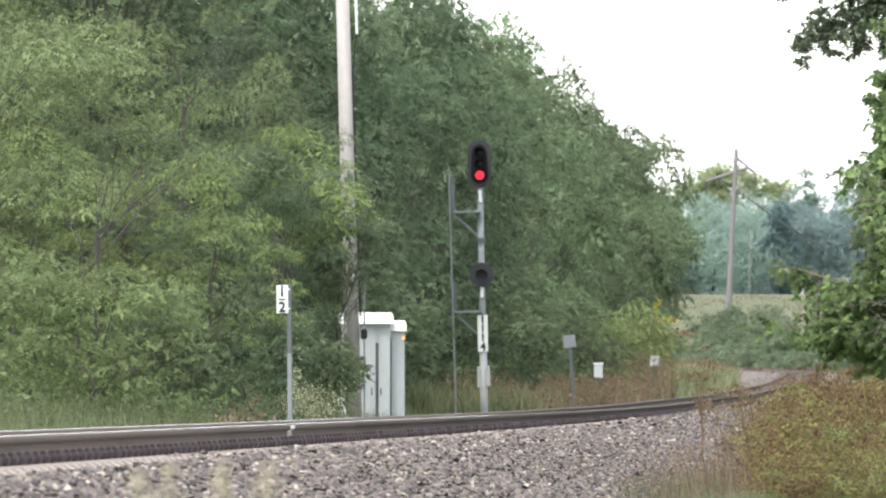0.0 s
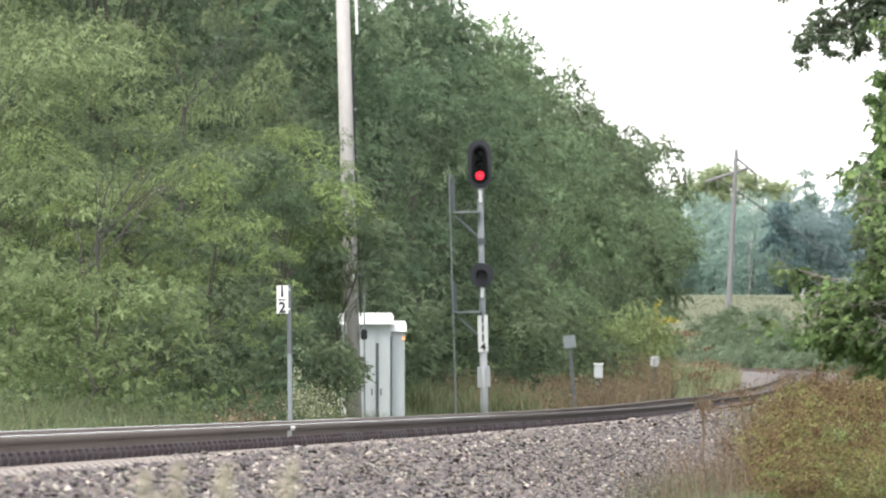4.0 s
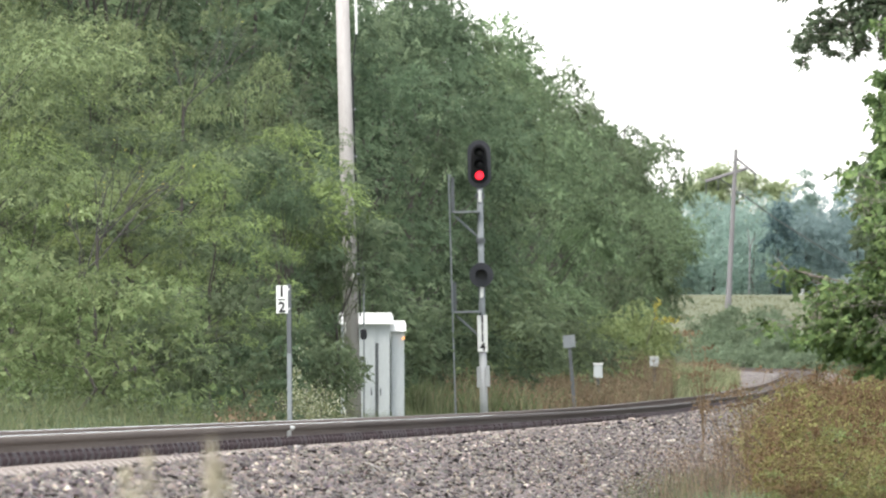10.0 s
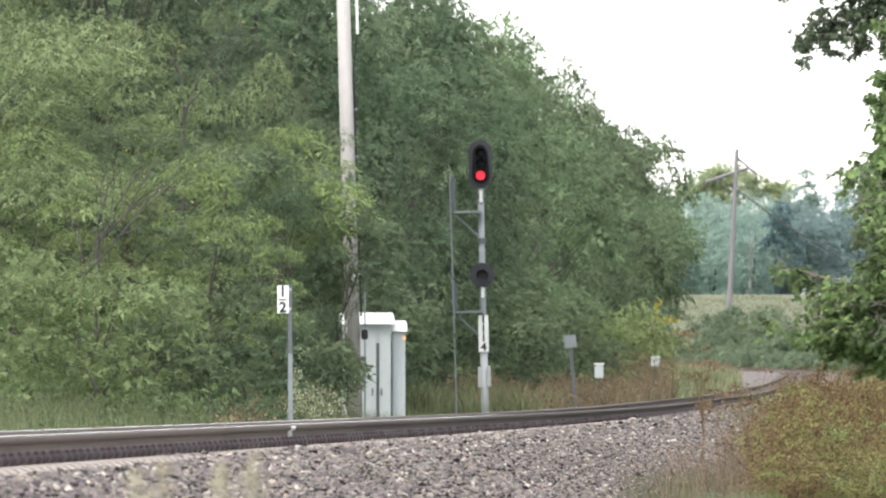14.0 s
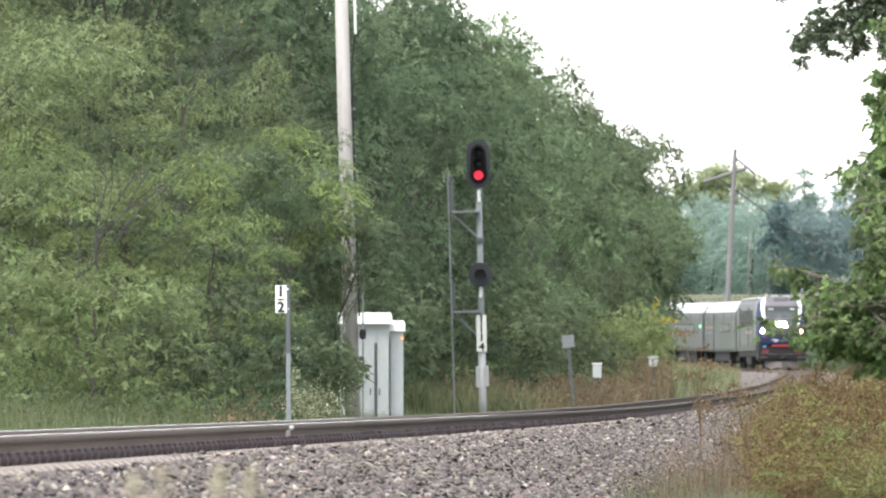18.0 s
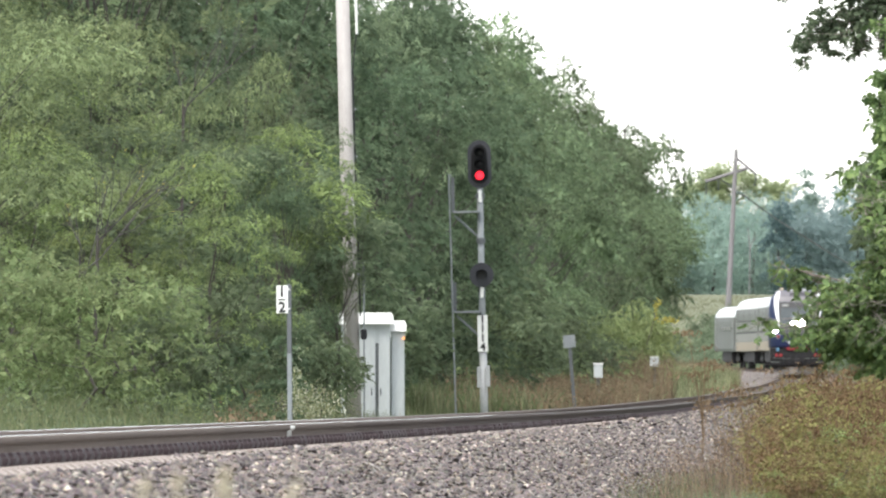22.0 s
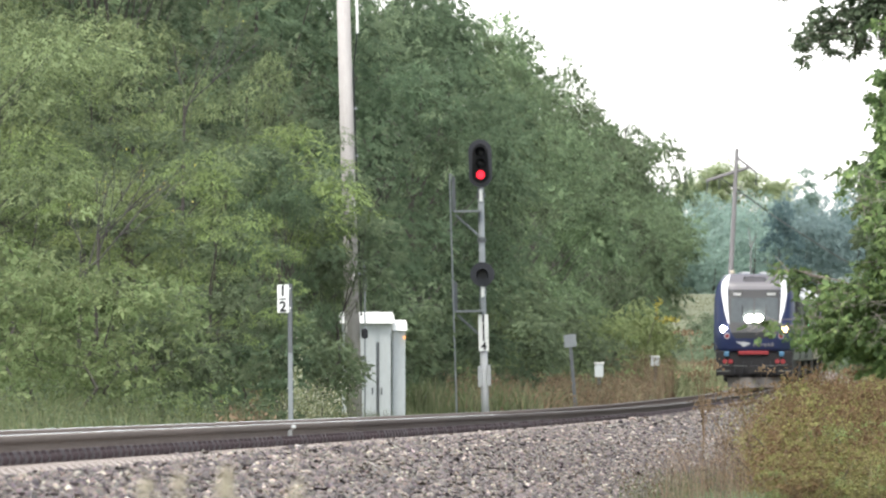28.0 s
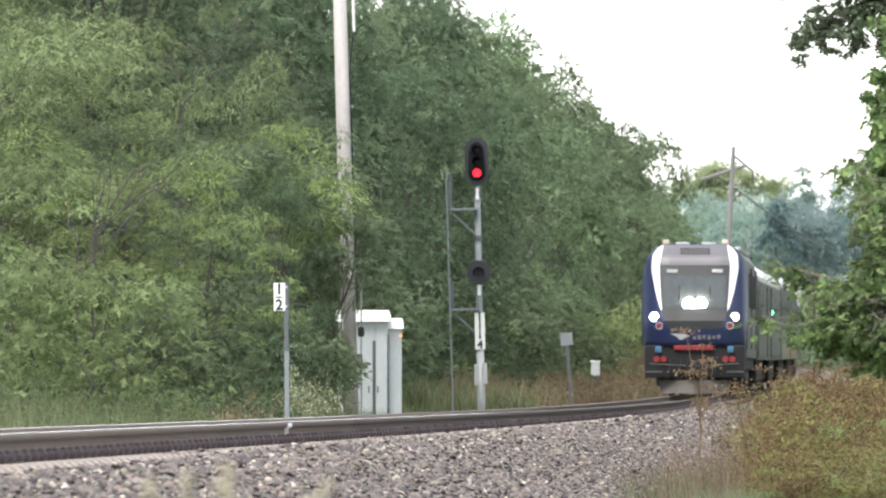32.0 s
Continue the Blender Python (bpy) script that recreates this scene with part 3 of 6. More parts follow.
def build_picked_stones(octa, of):
    rng = np.random.default_rng(12)
    bed = bpy.data.objects["ballast_bed"]
    shapes = []
    for i in range(8):
        q = octa * rng.uniform(0.7, 1.25, (10, 1)) * np.array([1.1, 1.0, 0.8])
        me = bpy.data.meshes.new("stone")
        me.from_pydata(q.tolist(), [], of.tolist())
        me.materials.append(M_STONE)
        shapes.append(me)
    for i in range(290):
        y, u = rng.uniform(54, 85), rng.uniform(1.5, 3.1)
        h = float(np.interp(u, [0.9, 1.35, 2.1, 3.5], [-0.186, -0.192, -0.244, -0.9]))
        s = rng.uniform(0.016, 0.034)
        m = Matrix.LocRotScale((float(line_x(y)) + u, y, float(line_z(y)) + h + s * 0.6), Euler((rng.normal(0, 0.4), rng.normal(0, 0.4), rng.uniform(0, 6))), (s, s, s))
        share("stone", shapes[i % 8], m, bed)


# ---- plants ----
def crown_points(rng, n, height, radius, base, clumps, clump_size, shape=0.75, flat=0.0):
    """Leaf places in clumps that fill an uneven crown, most of them near its outside."""
    d = rng.normal(size=(clumps, 3))
    d /= np.linalg.norm(d, axis=1)[:, None]
    rf = 0.6 + 0.4 * rng.uniform(0, 1, clumps) ** 0.5
    mid, half = (height + base) / 2, (height - base) / 2
    t = d[:, 2] * rf
    wide = radius * (1 - np.clip(t, 0, 1) ** 2 * (1 - shape) * 1.6) * rng.uniform(0.78, 1.2, clumps)
    c = np.stack([d[:, 0] * rf * wide, d[:, 1] * rf * wide, mid + t * half], 1)
    cs = clump_size * rng.uniform(0.55, 1.4, clumps)
    w = cs ** 1.7
    k = rng.choice(clumps, n, p=w / w.sum())
    e = rng.normal(size=(n, 3))
    e /= np.linalg.norm(e, axis=1)[:, None]
    e[:, 2] = np.where(rng.uniform(0, 1, n) < 0.8, np.abs(e[:, 2]), e[:, 2])
    r = cs[k] * rng.uniform(0.3, 1, n) ** 0.3 * np.where(e[:, 2] < -0.2, 0.75, 1.0)
    p = c[k] + e * r[:, None] * np.array([1 + 0.25 * flat, 1 + 0.25 * flat, 0.62 - 0.34 * flat])
    p[:, 2] -= (0.22 + 0.12 * flat) * (np.hypot(e[:, 0], e[:, 1]) * r)
    return p, c, e


def wood_mesh(rng, name, height, trunk_r, centres, material, limbs=16, lean=0.4):
    bm = bmesh.new()
    top = Vector((rng.normal(0, lean), rng.normal(0, lean), height * 0.8))
    pts = [Vector((0, 0, -0.3))]
    for i in range(1, 7):
        f = i / 6
        pts.append(Vector((top.x * f + rng.normal(0, 0.1), top.y * f + rng.normal(0, 0.1), top.z * f)))
    for i in range(6):
        tube(bm, pts[i], pts[i + 1], trunk_r * (1 - i / 6.6), trunk_r * (1 - (i + 1) / 6.6), 8, False)
    order = rng.permutation(len(centres))[:limbs]
    for j in order:
        e = Vector(centres[j])
        f = min(max((e.z / height) * 0.72, 0.12), 0.92) * 6
        i = min(int(f), 5)
        s = pts[i].lerp(pts[i + 1], f - i)
        m = s.lerp(e, 0.5) + Vector((rng.normal(0, 0.2), rng.normal(0, 0.2), -0.25))
        r = trunk_r * 0.2
        tube(bm, s, m, r, r * 0.6, 6, False)
        tube(bm, m, e, r * 0.6, r * 0.15, 5, False)
    me = bpy.data.meshes.new(name)
    bm.to_mesh(me)
    bm.free()
    me.materials.append(material)
    return me


def spray_arrays(rng, p, e, per, reach, leaf, wide, flat=0.0):
    """Leaf sprays: at each place a drooping twig's worth of leaves on both its sides."""
    n = len(p)
    d = e * np.array([0.9, 0.9, 0.35 * (1 - flat)]) + rng.normal(size=(n, 3)) * np.array([0.45, 0.45, 0.45 - 0.27 * flat]) + np.array([0, 0, -0.12])
    d /= np.linalg.norm(d, axis=1)[:, None]
    up = e * (0.8 - 0.4 * flat) + np.array([0, 0, 0.5 + 0.5 * flat]) + rng.normal(size=(n, 3)) * 0.12
    side = np.cross(d, up)
    side /= np.linalg.norm(side, axis=1)[:, None] + 1e-9
    L = (reach * rng.uniform(0.65, 1.35, n))[:, None]
    out = []
    for j in range(per):
        f = (j + 0.5) / per
        sg = 1.0 if j % 2 else -1.0
        c = p + d * L * (f - 0.3) - np.array([0, 0, 0.35]) * L * f * f
        al = d * (0.5 + 0.6 * f) + side * sg * (0.85 - 0.6 * f) + rng.normal(size=(n, 3)) * 0.25 - np.array([0, 0, 0.22])
        al /= np.linalg.norm(al, axis=1)[:, None]
        no = np.cross(side, d) + rng.normal(size=(n, 3)) * 0.12
        ac = np.cross(no, al)
        ac /= np.linalg.norm(ac, axis=1)[:, None] + 1e-9
        ln = (leaf * rng.uniform(0.65, 1.3, n))[:, None]
        wd = ln * wide
        out.append(np.stack([c, c + al * ln * 0.45 + ac * wd * 0.5, c + al * ln - np.array([0, 0, 0.1]) * ln, c + al * ln * 0.45 - ac * wd * 0.5], 1))
    v = np.stack(out, 1).reshape(-1, 3)
    return v, np.arange(len(v)).reshape(-1, 4)


def tree_kind(seed, height, radius, base, n, leaf, material, clumps=70, clump_size=1.0, limbs=18, shape=0.75, trunk=0.2, per=7, reach=2.0, wide=0.62, flat=0.0):
    """One kind of tree or bush: its wood and its crown of n sprays."""
    rng = np.random.default_rng(seed)
    p, c, e = crown_points(rng, n, height, radius, base, clumps, clump_size, shape, flat)
    v, f = spray_arrays(rng, p, e, per, leaf * reach, leaf, wide, flat)
    ob = fast_mesh("crown", v, f, material)
    me = ob.data
    bpy.data.objects.remove(ob)
    return wood_mesh(rng, "trunk", height, trunk, c, M_BARK, limbs), me


def plant(kind, name, x, y, turn, scale, label, category, group="", material=None, sink=0.0):
    wood, crown = kind
    s = scale if isinstance(scale, tuple) else (scale, scale, scale)
    t = thing(name, Matrix.LocRotScale((x, y, gz(x, y) - 0.05 - sink), Euler((0, 0, turn)), s), label, category, group)
    if wood is not None:
        share("trunk", wood, Matrix(), t)
    share("crown", crown, Matrix(), t)
    return t


def build_trees():
    rng = np.random.default_rng(21)
    near = [tree_kind(100, 12.5, 3.7, 1.0, 3300, 0.108, M_LEAF_A, 32, 1.16, reach=2.4), tree_kind(101, 12.5, 3.4, 0.8, 3300, 0.108, M_LEAF_C, 32, 1.14, reach=2.4),
            tree_kind(102, 11.5, 3.8, 0.6, 5000, 0.072, M_LEAF_B, 34, 0.98, wide=0.5, flat=0.6, reach=2.6, trunk=0.09), tree_kind(103, 9.0, 3.3, 0.5, 4400, 0.068, M_LEAF_B, 28, 0.92, limbs=34, wide=0.5, flat=0.75, reach=2.8, trunk=0.09),
            tree_kind(105, 8.0, 3.2, 0.3, 4400, 0.068, M_LEAF_F, 27, 0.94, wide=0.5, flat=0.8, reach=2.8, trunk=0.09), tree_kind(104, 13.0, 3.5, 1.2, 3300, 0.108, M_LEAF_C, 32, 1.18, reach=2.4)]
    far = [tree_kind(110, 12.0, 3.4, 0.8, 2300, 0.145, M_LEAF_K, 27, 1.28, shape=0.6, reach=2.3), tree_kind(111, 12.0, 3.2, 0.8, 2300, 0.145, M_LEAF_A, 27, 1.28, shape=0.6, reach=2.3),
           tree_kind(116, 12.0, 3.4, 5.0, 1900, 0.145, M_LEAF_K, 22, 1.25, shape=0.6, reach=2.3)]
    deep = [tree_kind(112, 12.0, 3.4, 0.8, 620, 0.32, M_LEAF_K, 50, 1.3, shape=0.6), tree_kind(113, 12.0, 3.2, 0.8, 620, 0.32, M_LEAF_A, 48, 1.35, shape=0.6)]
    names = {0: "green leafy tree in the trackside wood", 1: "dark green tree in the trackside wood", 2: "yellow-green tree at the edge of the wood",
             3: "small olive-green tree with bare dark limbs", 5: "tall dark green tree in the trackside wood", 4: "fresh light green tree at the edge of the wood"}
    # the wood that follows the railway, from its thick near end to the far point
    y = 186.0
    while y < 640:
        u = -7.4 - rng.uniform(0, 1.2) - max(0, (330 - y) / 330) * 7.5 - (0.9 if 190 < y < 245 else 1.4 if 245 <= y < 292 else 0) - max(0, min(0.75, (y - 490) / 120)) - (1.4 if 232 < y < 262 else 0) - (0.3 if y > 350 else 0) - (0.45 if y > 560 else 0)
        x = float(line_x(y)) + u
        if y < 350:
            k = int(rng.choice([2, 3, 4, 4, 2] if y < 240 else [0, 1, 5, 1]))
            sz = rng.uniform(0.94, 1.1) - (0.05 if y > 285 else 0)
            wide = 0.86 if y > 290 else 1.0
            plant(near[k], "tree", x, y, rng.uniform(0, 6.28), (sz * wide, sz * wide, sz), names[k], "tree", "trackside wood")
        else:
            k = 2 if y > 560 else int(rng.choice([0, 0, 1]))
            plant(far[k], "tree", x, y, rng.uniform(0, 6.28), (0.88, 0.88, rng.uniform(0.96, 1.12) if y < 450 else rng.uniform(0.92, 1.06)), "dark green tree in the distant part of the wood", "tree", "trackside wood")
        y += rng.uniform(6.5, 9.0) if y < 350 else rng.uniform(8, 11)
    # the second row, deeper in the wood
    y = 175.0
    while y < 640:
        x = float(line_x(y)) - rng.uniform(13.5, 16) - max(0, (330 - y) / 330) * 7
        k = int(rng.integers(0, 2))
        plant(deep[k], "tree", x, y, rng.uniform(0, 6.28), rng.uniform(1.02, 1.15), "tall tree deep in the wood", "tree", "trackside wood")
        y += rng.uniform(8, 11) if y < 350 else rng.uniform(13, 18)
    for x, y, s in ((-14, 205, 1.2), (-17, 222, 1.25), (-19, 240, 1.3), (-11.5, 245, 1.28), (-14, 262, 1.32), (-9, 275, 1.3), (-6.8, 300, 1.22), (-4.5, 322, 1.18)):
        plant(deep[int(rng.integers(0, 2))], "tree", x, y, rng.uniform(0, 6.28), s, "tall tree deep in the wood", "tree", "trackside wood")
    # lighter trees that stand out in front of the pole
    # small dark-leaved ones among them stand in for shadow beneath the crowns
    for k, x, y, s in ((0, -4.5, 226, (0.55, 0.55, 0.5)), (3, -6.6, 212, (0.95, 0.95, 0.85)), (2, -8.2, 200, 0.8), (0, -5.7, 208, (0.7, 0.7, 0.5)), (0, -9.5, 214, 0.92), (4, -7.2, 190, (0.7, 0.7, 0.62)), (4, -4.6, 214, (0.55, 0.55, 0.5)), (4, -4.35, 204, (0.5, 0.5, 0.62)), (4, -5.6, 196, (0.5, 0.5, 0.55)), (2, -2.62, 232, (0.25, 0.25, 0.5)), (1, -3.1, 221, (0.28, 0.28, 0.42)), (5, -3.6, 224, (0.3, 0.3, 0.44)), (2, -4.3, 238, (0.45, 0.45, 0.82)), (2, -5.4, 236, (0.42, 0.42, 0.76))):
        plant(near[k], "tree", x, y, rng.uniform(0, 6.28), s, names[k], "tree", "trackside wood")
    # the crown that reaches across the pole
    reach_kind = tree_kind(106, 6.1, 1.3, 3.3, 1250, 0.082, M_LEAF_F, 34, 0.42, limbs=12, wide=0.46, flat=0.8, trunk=0.05, reach=2.8)
    dark_reach = tree_kind(107, 6.1, 1.3, 3.2, 1250, 0.085, M_LEAF_A, 30, 0.42, limbs=12, wide=0.46, flat=0.8, trunk=0.05, reach=2.8)
    plant(dark_reach, "tree", -2.45, 231, 1.9, (0.95, 0.95, 0.86), "mid-green tree whose boughs cross the wooden pole", "tree", "trackside wood")
    plant(dark_reach, "tree", -2.75, 230, 4.1, (0.95, 0.95, 1.05), "mid-green tree whose boughs cross the wooden pole", "tree", "trackside wood")
    plant(reach_kind, "tree", -3.3, 227, 2.4, (1.1, 1.1, 1.02), "fresh green tree whose boughs cross the wooden pole", "tree", "trackside wood")
    # unseen trees on the near side of the railway, added to shade the train
    side = tree_kind(115, 12.0, 3.4, 0.8, 150, 0.65, M_LEAF_A, 40, 1.5, shape=0.7)
    y = 150.0
    while y < 650:
        plant(side, "tree", float(line_x(y)) + 10.5 + rng.uniform(0, 2), y, rng.uniform(0, 6.28), rng.uniform(0.95, 1.1), "unseen tree added to shade the train's near side", "tree", "wood on the near side")
        y += rng.uniform(11, 15)
    plant(tree_kind(114, 12.0, 2.5, 3.5, 900, 0.26, M_LEAF_S, 22, 1.25, shape=0.8), "tree", 12.0, 628, 1.1, (0.8, 0.8, 1.16), "tall pale tree at the end of the wood", "tree", "trackside wood")
    plant(far[2], "tree", 10.2, 610, 2.1, (0.85, 0.85, 1.12), "dark green tree at the end of the wood", "tree", "trackside wood")
    # tree tops that stand out of the skyline
    plant(far[0], "tree", 5.15, 480, 0.9, (0.6, 0.6, 1.16), "green tree top above the trackside wood", "tree", "trackside wood")
    plant(tree_kind(117, 12.4, 0.75, 8.5, 220, 0.13, M_LEAF_Q, 16, 0.4, limbs=10, trunk=0.1, reach=2.4), "tree", 10.0, 602, 0.2, 1.17, "thin tree top with haze-tinted leaves above the trackside wood", "tree", "trackside wood")
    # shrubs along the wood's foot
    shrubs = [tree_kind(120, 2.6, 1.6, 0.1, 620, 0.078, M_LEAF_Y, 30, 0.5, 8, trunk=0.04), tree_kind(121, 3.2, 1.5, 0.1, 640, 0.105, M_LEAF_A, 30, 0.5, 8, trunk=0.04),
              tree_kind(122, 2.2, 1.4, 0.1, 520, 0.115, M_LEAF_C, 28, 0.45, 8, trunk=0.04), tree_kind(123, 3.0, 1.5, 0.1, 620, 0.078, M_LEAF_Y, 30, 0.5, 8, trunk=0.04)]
    for x, y, s in ((-3.05, 236, 0.75), (-3.6, 231, 0.95), (-2.5, 235, 0.62)):
        plant(shrubs[1], "shrub", x, y, rng.uniform(0, 6.28), s, "green shrub in front of the white case", "shrub", "shrubs along the wood")
    for x, y, s in ((-6.4, 178, 0.9), (-5.75, 177, 1.0), (-5.1, 178, 0.95), (-4.95, 187, 0.9)):
        plant(shrubs[3 if s > 0.88 else 0], "shrub", x, y, rng.uniform(0, 6.28), s, "lime-green shrub before the wood, brightened against its shade", "shrub", "shrubs along the wood")
    # darker-leaved shrubs that put the shade under the canopy into colour
    for x, y, s in ((-3.95, 194, 0.8), (-3.4, 197, 0.8), (-2.95, 205, 0.7), (-4.6, 186, 0.65)):
        plant(shrubs[2 if y == 197 else 1], "shrub", x, y, rng.uniform(0, 6.28), s, "darker-leaved shrub that stands in for shade under the wood", "shrub", "shrubs along the wood")
    y = 128.0
    while y < 520:
        u = -6.0 - rng.uniform(0, 1.5) - max(0, (330 - y) / 330) * 7.0
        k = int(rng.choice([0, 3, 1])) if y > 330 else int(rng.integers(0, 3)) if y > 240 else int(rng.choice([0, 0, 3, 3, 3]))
        if y < 256:
            u = min(u, -4.9 - float(line_x(y)))
        plant(shrubs[k], "shrub", float(line_x(y)) + u, y, rng.uniform(0, 6.28), rng.uniform(0.8, 1.25), "low leafy shrub at the foot of the wood", "shrub", "shrubs along the wood")
        y += rng.uniform(2.1, 3.7) if y < 215 else rng.uniform(3.5, 6.0) if y < 250 else rng.uniform(6, 10)
    return near, shrubs


def blades(name, rng, x, y, height, width, lean, material, label, category, tips=0.0, tip_mat=None):
    """A stand of grass: each blade a bent strip on the ground."""
    n = len(x)
    z = ground_z(x, y)
    az = rng.uniform(0, 6.28, n)
    ln = rng.normal(0, lean, (n, 2)) * height[:, None]
    wx, wy = np.cos(az) * width / 2, np.sin(az) * width / 2
    b = np.stack([x, y, z - 0.05], 1)
    mid = b + np.stack([ln[:, 0] * 0.35, ln[:, 1] * 0.35, height * 0.6], 1)
    top = b + np.stack([ln[:, 0], ln[:, 1], height], 1)
    w = np.stack([wx, wy, np.zeros(n)], 1)
    v = np.stack([b - w, b + w, mid + w * 0.8, mid - w * 0.8, top + w * 0.15, top - w * 0.15], 1).reshape(-1, 3)
    i = np.arange(n)[:, None] * 6
    f = np.concatenate([i + np.array([[0, 1, 2, 3]]), i + np.array([[3, 2, 4, 5]])])
    o = fast_mesh(name, v, f, material)
    tagged(o, label, category, kind="stuff")
    return top


def sprigs(name, rng, pts, leaf, material, label, category, wide=0.5):
    v, f = leaf_arrays(rng, pts, leaf, leaf * wide, 0.7)
    o = fast_mesh(name, v, f, material)
    tagged(o, label, category, kind="stuff")


def build_verges():
    rng = np.random.default_rng(31)
    # long grass between the track and the wood
    n = 34000
    y = 92 + 280 * rng.uniform(0, 1, n) ** 1.4
    u = -3.6 - rng.uniform(0, 1, n) * (3.2 + np.clip((330 - y) / 330, 0, 1) * 8.0)
    x = line_x(y) + u
    blades("long_grass", rng, x, y, rng.uniform(0.2, 0.62, n) * np.interp(y, [92, 170, 230], [1, 0.9, 0.6]) * np.interp(-u, [3.6, 6.0, 9.0], [0.8, 1.2, 1.6]), rng.uniform(0.006, 0.013, n), 0.3, M_BLADE, "long green and straw grass beside the track", "grass")
    # rusty dock beyond the signal
    n = 4400
    y = np.concatenate([rng.uniform(285, 450, n - 420), rng.uniform(163, 171, 420)])
    u = np.concatenate([-rng.uniform(3.3, 6.2, n - 420), rng.uniform(-4.8, -4.1, 420)])
    x = line_x(y) + u
    keep = np.where(y < 230, rng.uniform(0, 1, n) < 0.14, rng.uniform(0, 1, n) < np.interp(y, [285, 330, 350], [0.25, 0.5, 1.0]))
    x, y = x[keep], y[keep]
    n = len(x)
    t = blades("dock_stalks", rng, x, y, rng.uniform(0.6, 1.25, n) * np.where(y < 230, 0.6, np.where(y > 424, 1.75, 1.08)), np.full(n, 0.03), 0.16, M_DOCK, "rust-brown dry dock stalks", "weeds")
    p = np.repeat(t, 6, 0) + rng.normal(0, 0.12, (6 * n, 3)) - np.array([0, 0, 0.2])
    sprigs("dock_seed", rng, p, 0.085, M_DOCK, "rust-brown dock seed heads", "weeds")
    n = 900
    y = rng.uniform(650, 722, n)
    x = line_x(y) - rng.uniform(3.4, 6.5, n)
    t = blades("far_dock_stalks", rng, x, y, rng.uniform(0.5, 1.2, n), np.full(n, 0.05), 0.2, M_DOCK, "rust-brown weeds on the verge of the far bend", "weeds")
    p = np.repeat(t, 4, 0) + rng.normal(0, 0.16, (4 * n, 3)) - np.array([0, 0, 0.2])
    sprigs("far_dock_seed", rng, p, 0.11, M_DOCK, "rust-brown seed heads by the far bend", "weeds")
    # pale grass by the far bend
    n = 9500
    y = 385 + 320 * rng.uniform(0, 1, n) ** 0.75
    x = line_x(y) - rng.uniform(3.5, 7.0, n)
    blades("pale_grass", rng, x, y, rng.uniform(0.35, 1.0, n), rng.uniform(0.03, 0.055, n), 0.25, M_STRAW_G, "pale straw grass along the bend", "grass")
    n = 6000
    y = 285 + 300 * rng.uniform(0, 1, n) ** 1.5
    x = line_x(y) - rng.uniform(3.7, 7.5, n)
    blades("green_verge", rng, x, y, rng.uniform(0.4, 1.2, n), rng.uniform(0.03, 0.06, n), 0.25, M_BLADE, "green weeds along the bend", "weeds")
    # tall weeds on the near side, brown and olive
    # the stand's edge runs straight along the bank: its place across is a share of the distance
    def patch(n, lo, hi, share_lo=0.0262, share_hi=0.0402):
        y = rng.uniform(lo, hi, n)
        q = share_lo + (share_hi - share_lo) * rng.uniform(0, 1, n) ** 0.9
        x = q * y
        keep = x - line_x(y) > 2.7
        x, y, q = x[keep], y[keep], q[keep]
        return x, y, stand(q) * rng.uniform(0.62, 1.03, len(x))

    def stand(q):
        return np.interp(q, [0.0255, 0.0272, 0.0282, 0.031, 0.034, 0.045], [0.1, 0.36, 0.95, 1.2, 1.3, 1.34])

    x, y, h = patch(1900, 97, 165)
    t = blades("brown_weeds", rng, x, y, h, np.full(len(x), 0.008), 0.2, M_WEED_B, "brown dry weed stalks on the bank", "weeds")
    k = rng.choice(len(t), 52000)
    down = rng.uniform(0, 0.95, 52000) ** 1.2 * h[k]
    p = t[k] - np.stack([0 * down, 0 * down, down], 1) + rng.normal(0, 0.05, (52000, 3))
    sprigs("brown_seed_heads", rng, p, 0.022, M_WEED_R, "brown seed heads and dry leaves on the weeds", "weeds")
    x, y, h = patch(900, 97, 160, 0.027)
    t = blades("olive_weeds", rng, x, y, h * 0.97, np.full(len(x), 0.009), 0.24, M_WEED_G, "olive green weed stems on the bank", "weeds")
    k = rng.choice(len(t), 15000)
    down = rng.uniform(0, 0.75, 15000) * h[k]
    p = t[k] - np.stack([0 * down, 0 * down, down], 1) + rng.normal(0, 0.06, (15000, 3))
    sprigs("olive_weed_leaves", rng, p, 0.036, M_WEED_G, "olive green weed leaves", "weeds", 0.45)
    y = rng.uniform(88, 135, 4500)
    x = line_x(y) + rng.uniform(2.7, 4.4, 4500)
    h = rng.uniform(0.2, 0.9, 4500)
    blades("bank_grass", rng, x, y, 0.1 + h * 0.24, rng.uniform(0.004, 0.008, len(x)), 0.35, M_BLADE_G, "fresh grass and dry straws at the ballast's foot", "grass")
    n = 800
    y = rng.uniform(91.0, 98.0, n)
    q = rng.uniform(0.0274, 0.0398, n)
    tuft = 0.4 + 0.6 * np.clip(0.5 + np.sin(q * 2600 + 0.7 * y) * 0.5 + np.sin(q * 1300 + 1.9 * y) * 0.5, 0, 1)
    t = blades("front_grass", rng, q * y, y, tuft * rng.uniform(0.12, 0.62, n) * np.interp(q, [0.0274, 0.029, 0.034], [0.45, 0.8, 1.0]), rng.uniform(0.005, 0.009, n), 0.3, M_OLIVE, "olive and straw-coloured grass before the weeds", "grass")
    p = np.repeat(t, 4, 0) + rng.normal(0, 0.05, (4 * n, 3)) - np.array([0, 0, 0.06])
    sprigs("front_grass_heads", rng, p, 0.02, M_OLIVE, "fine straw-coloured seed heads of the grass", "grass")
    n = 34
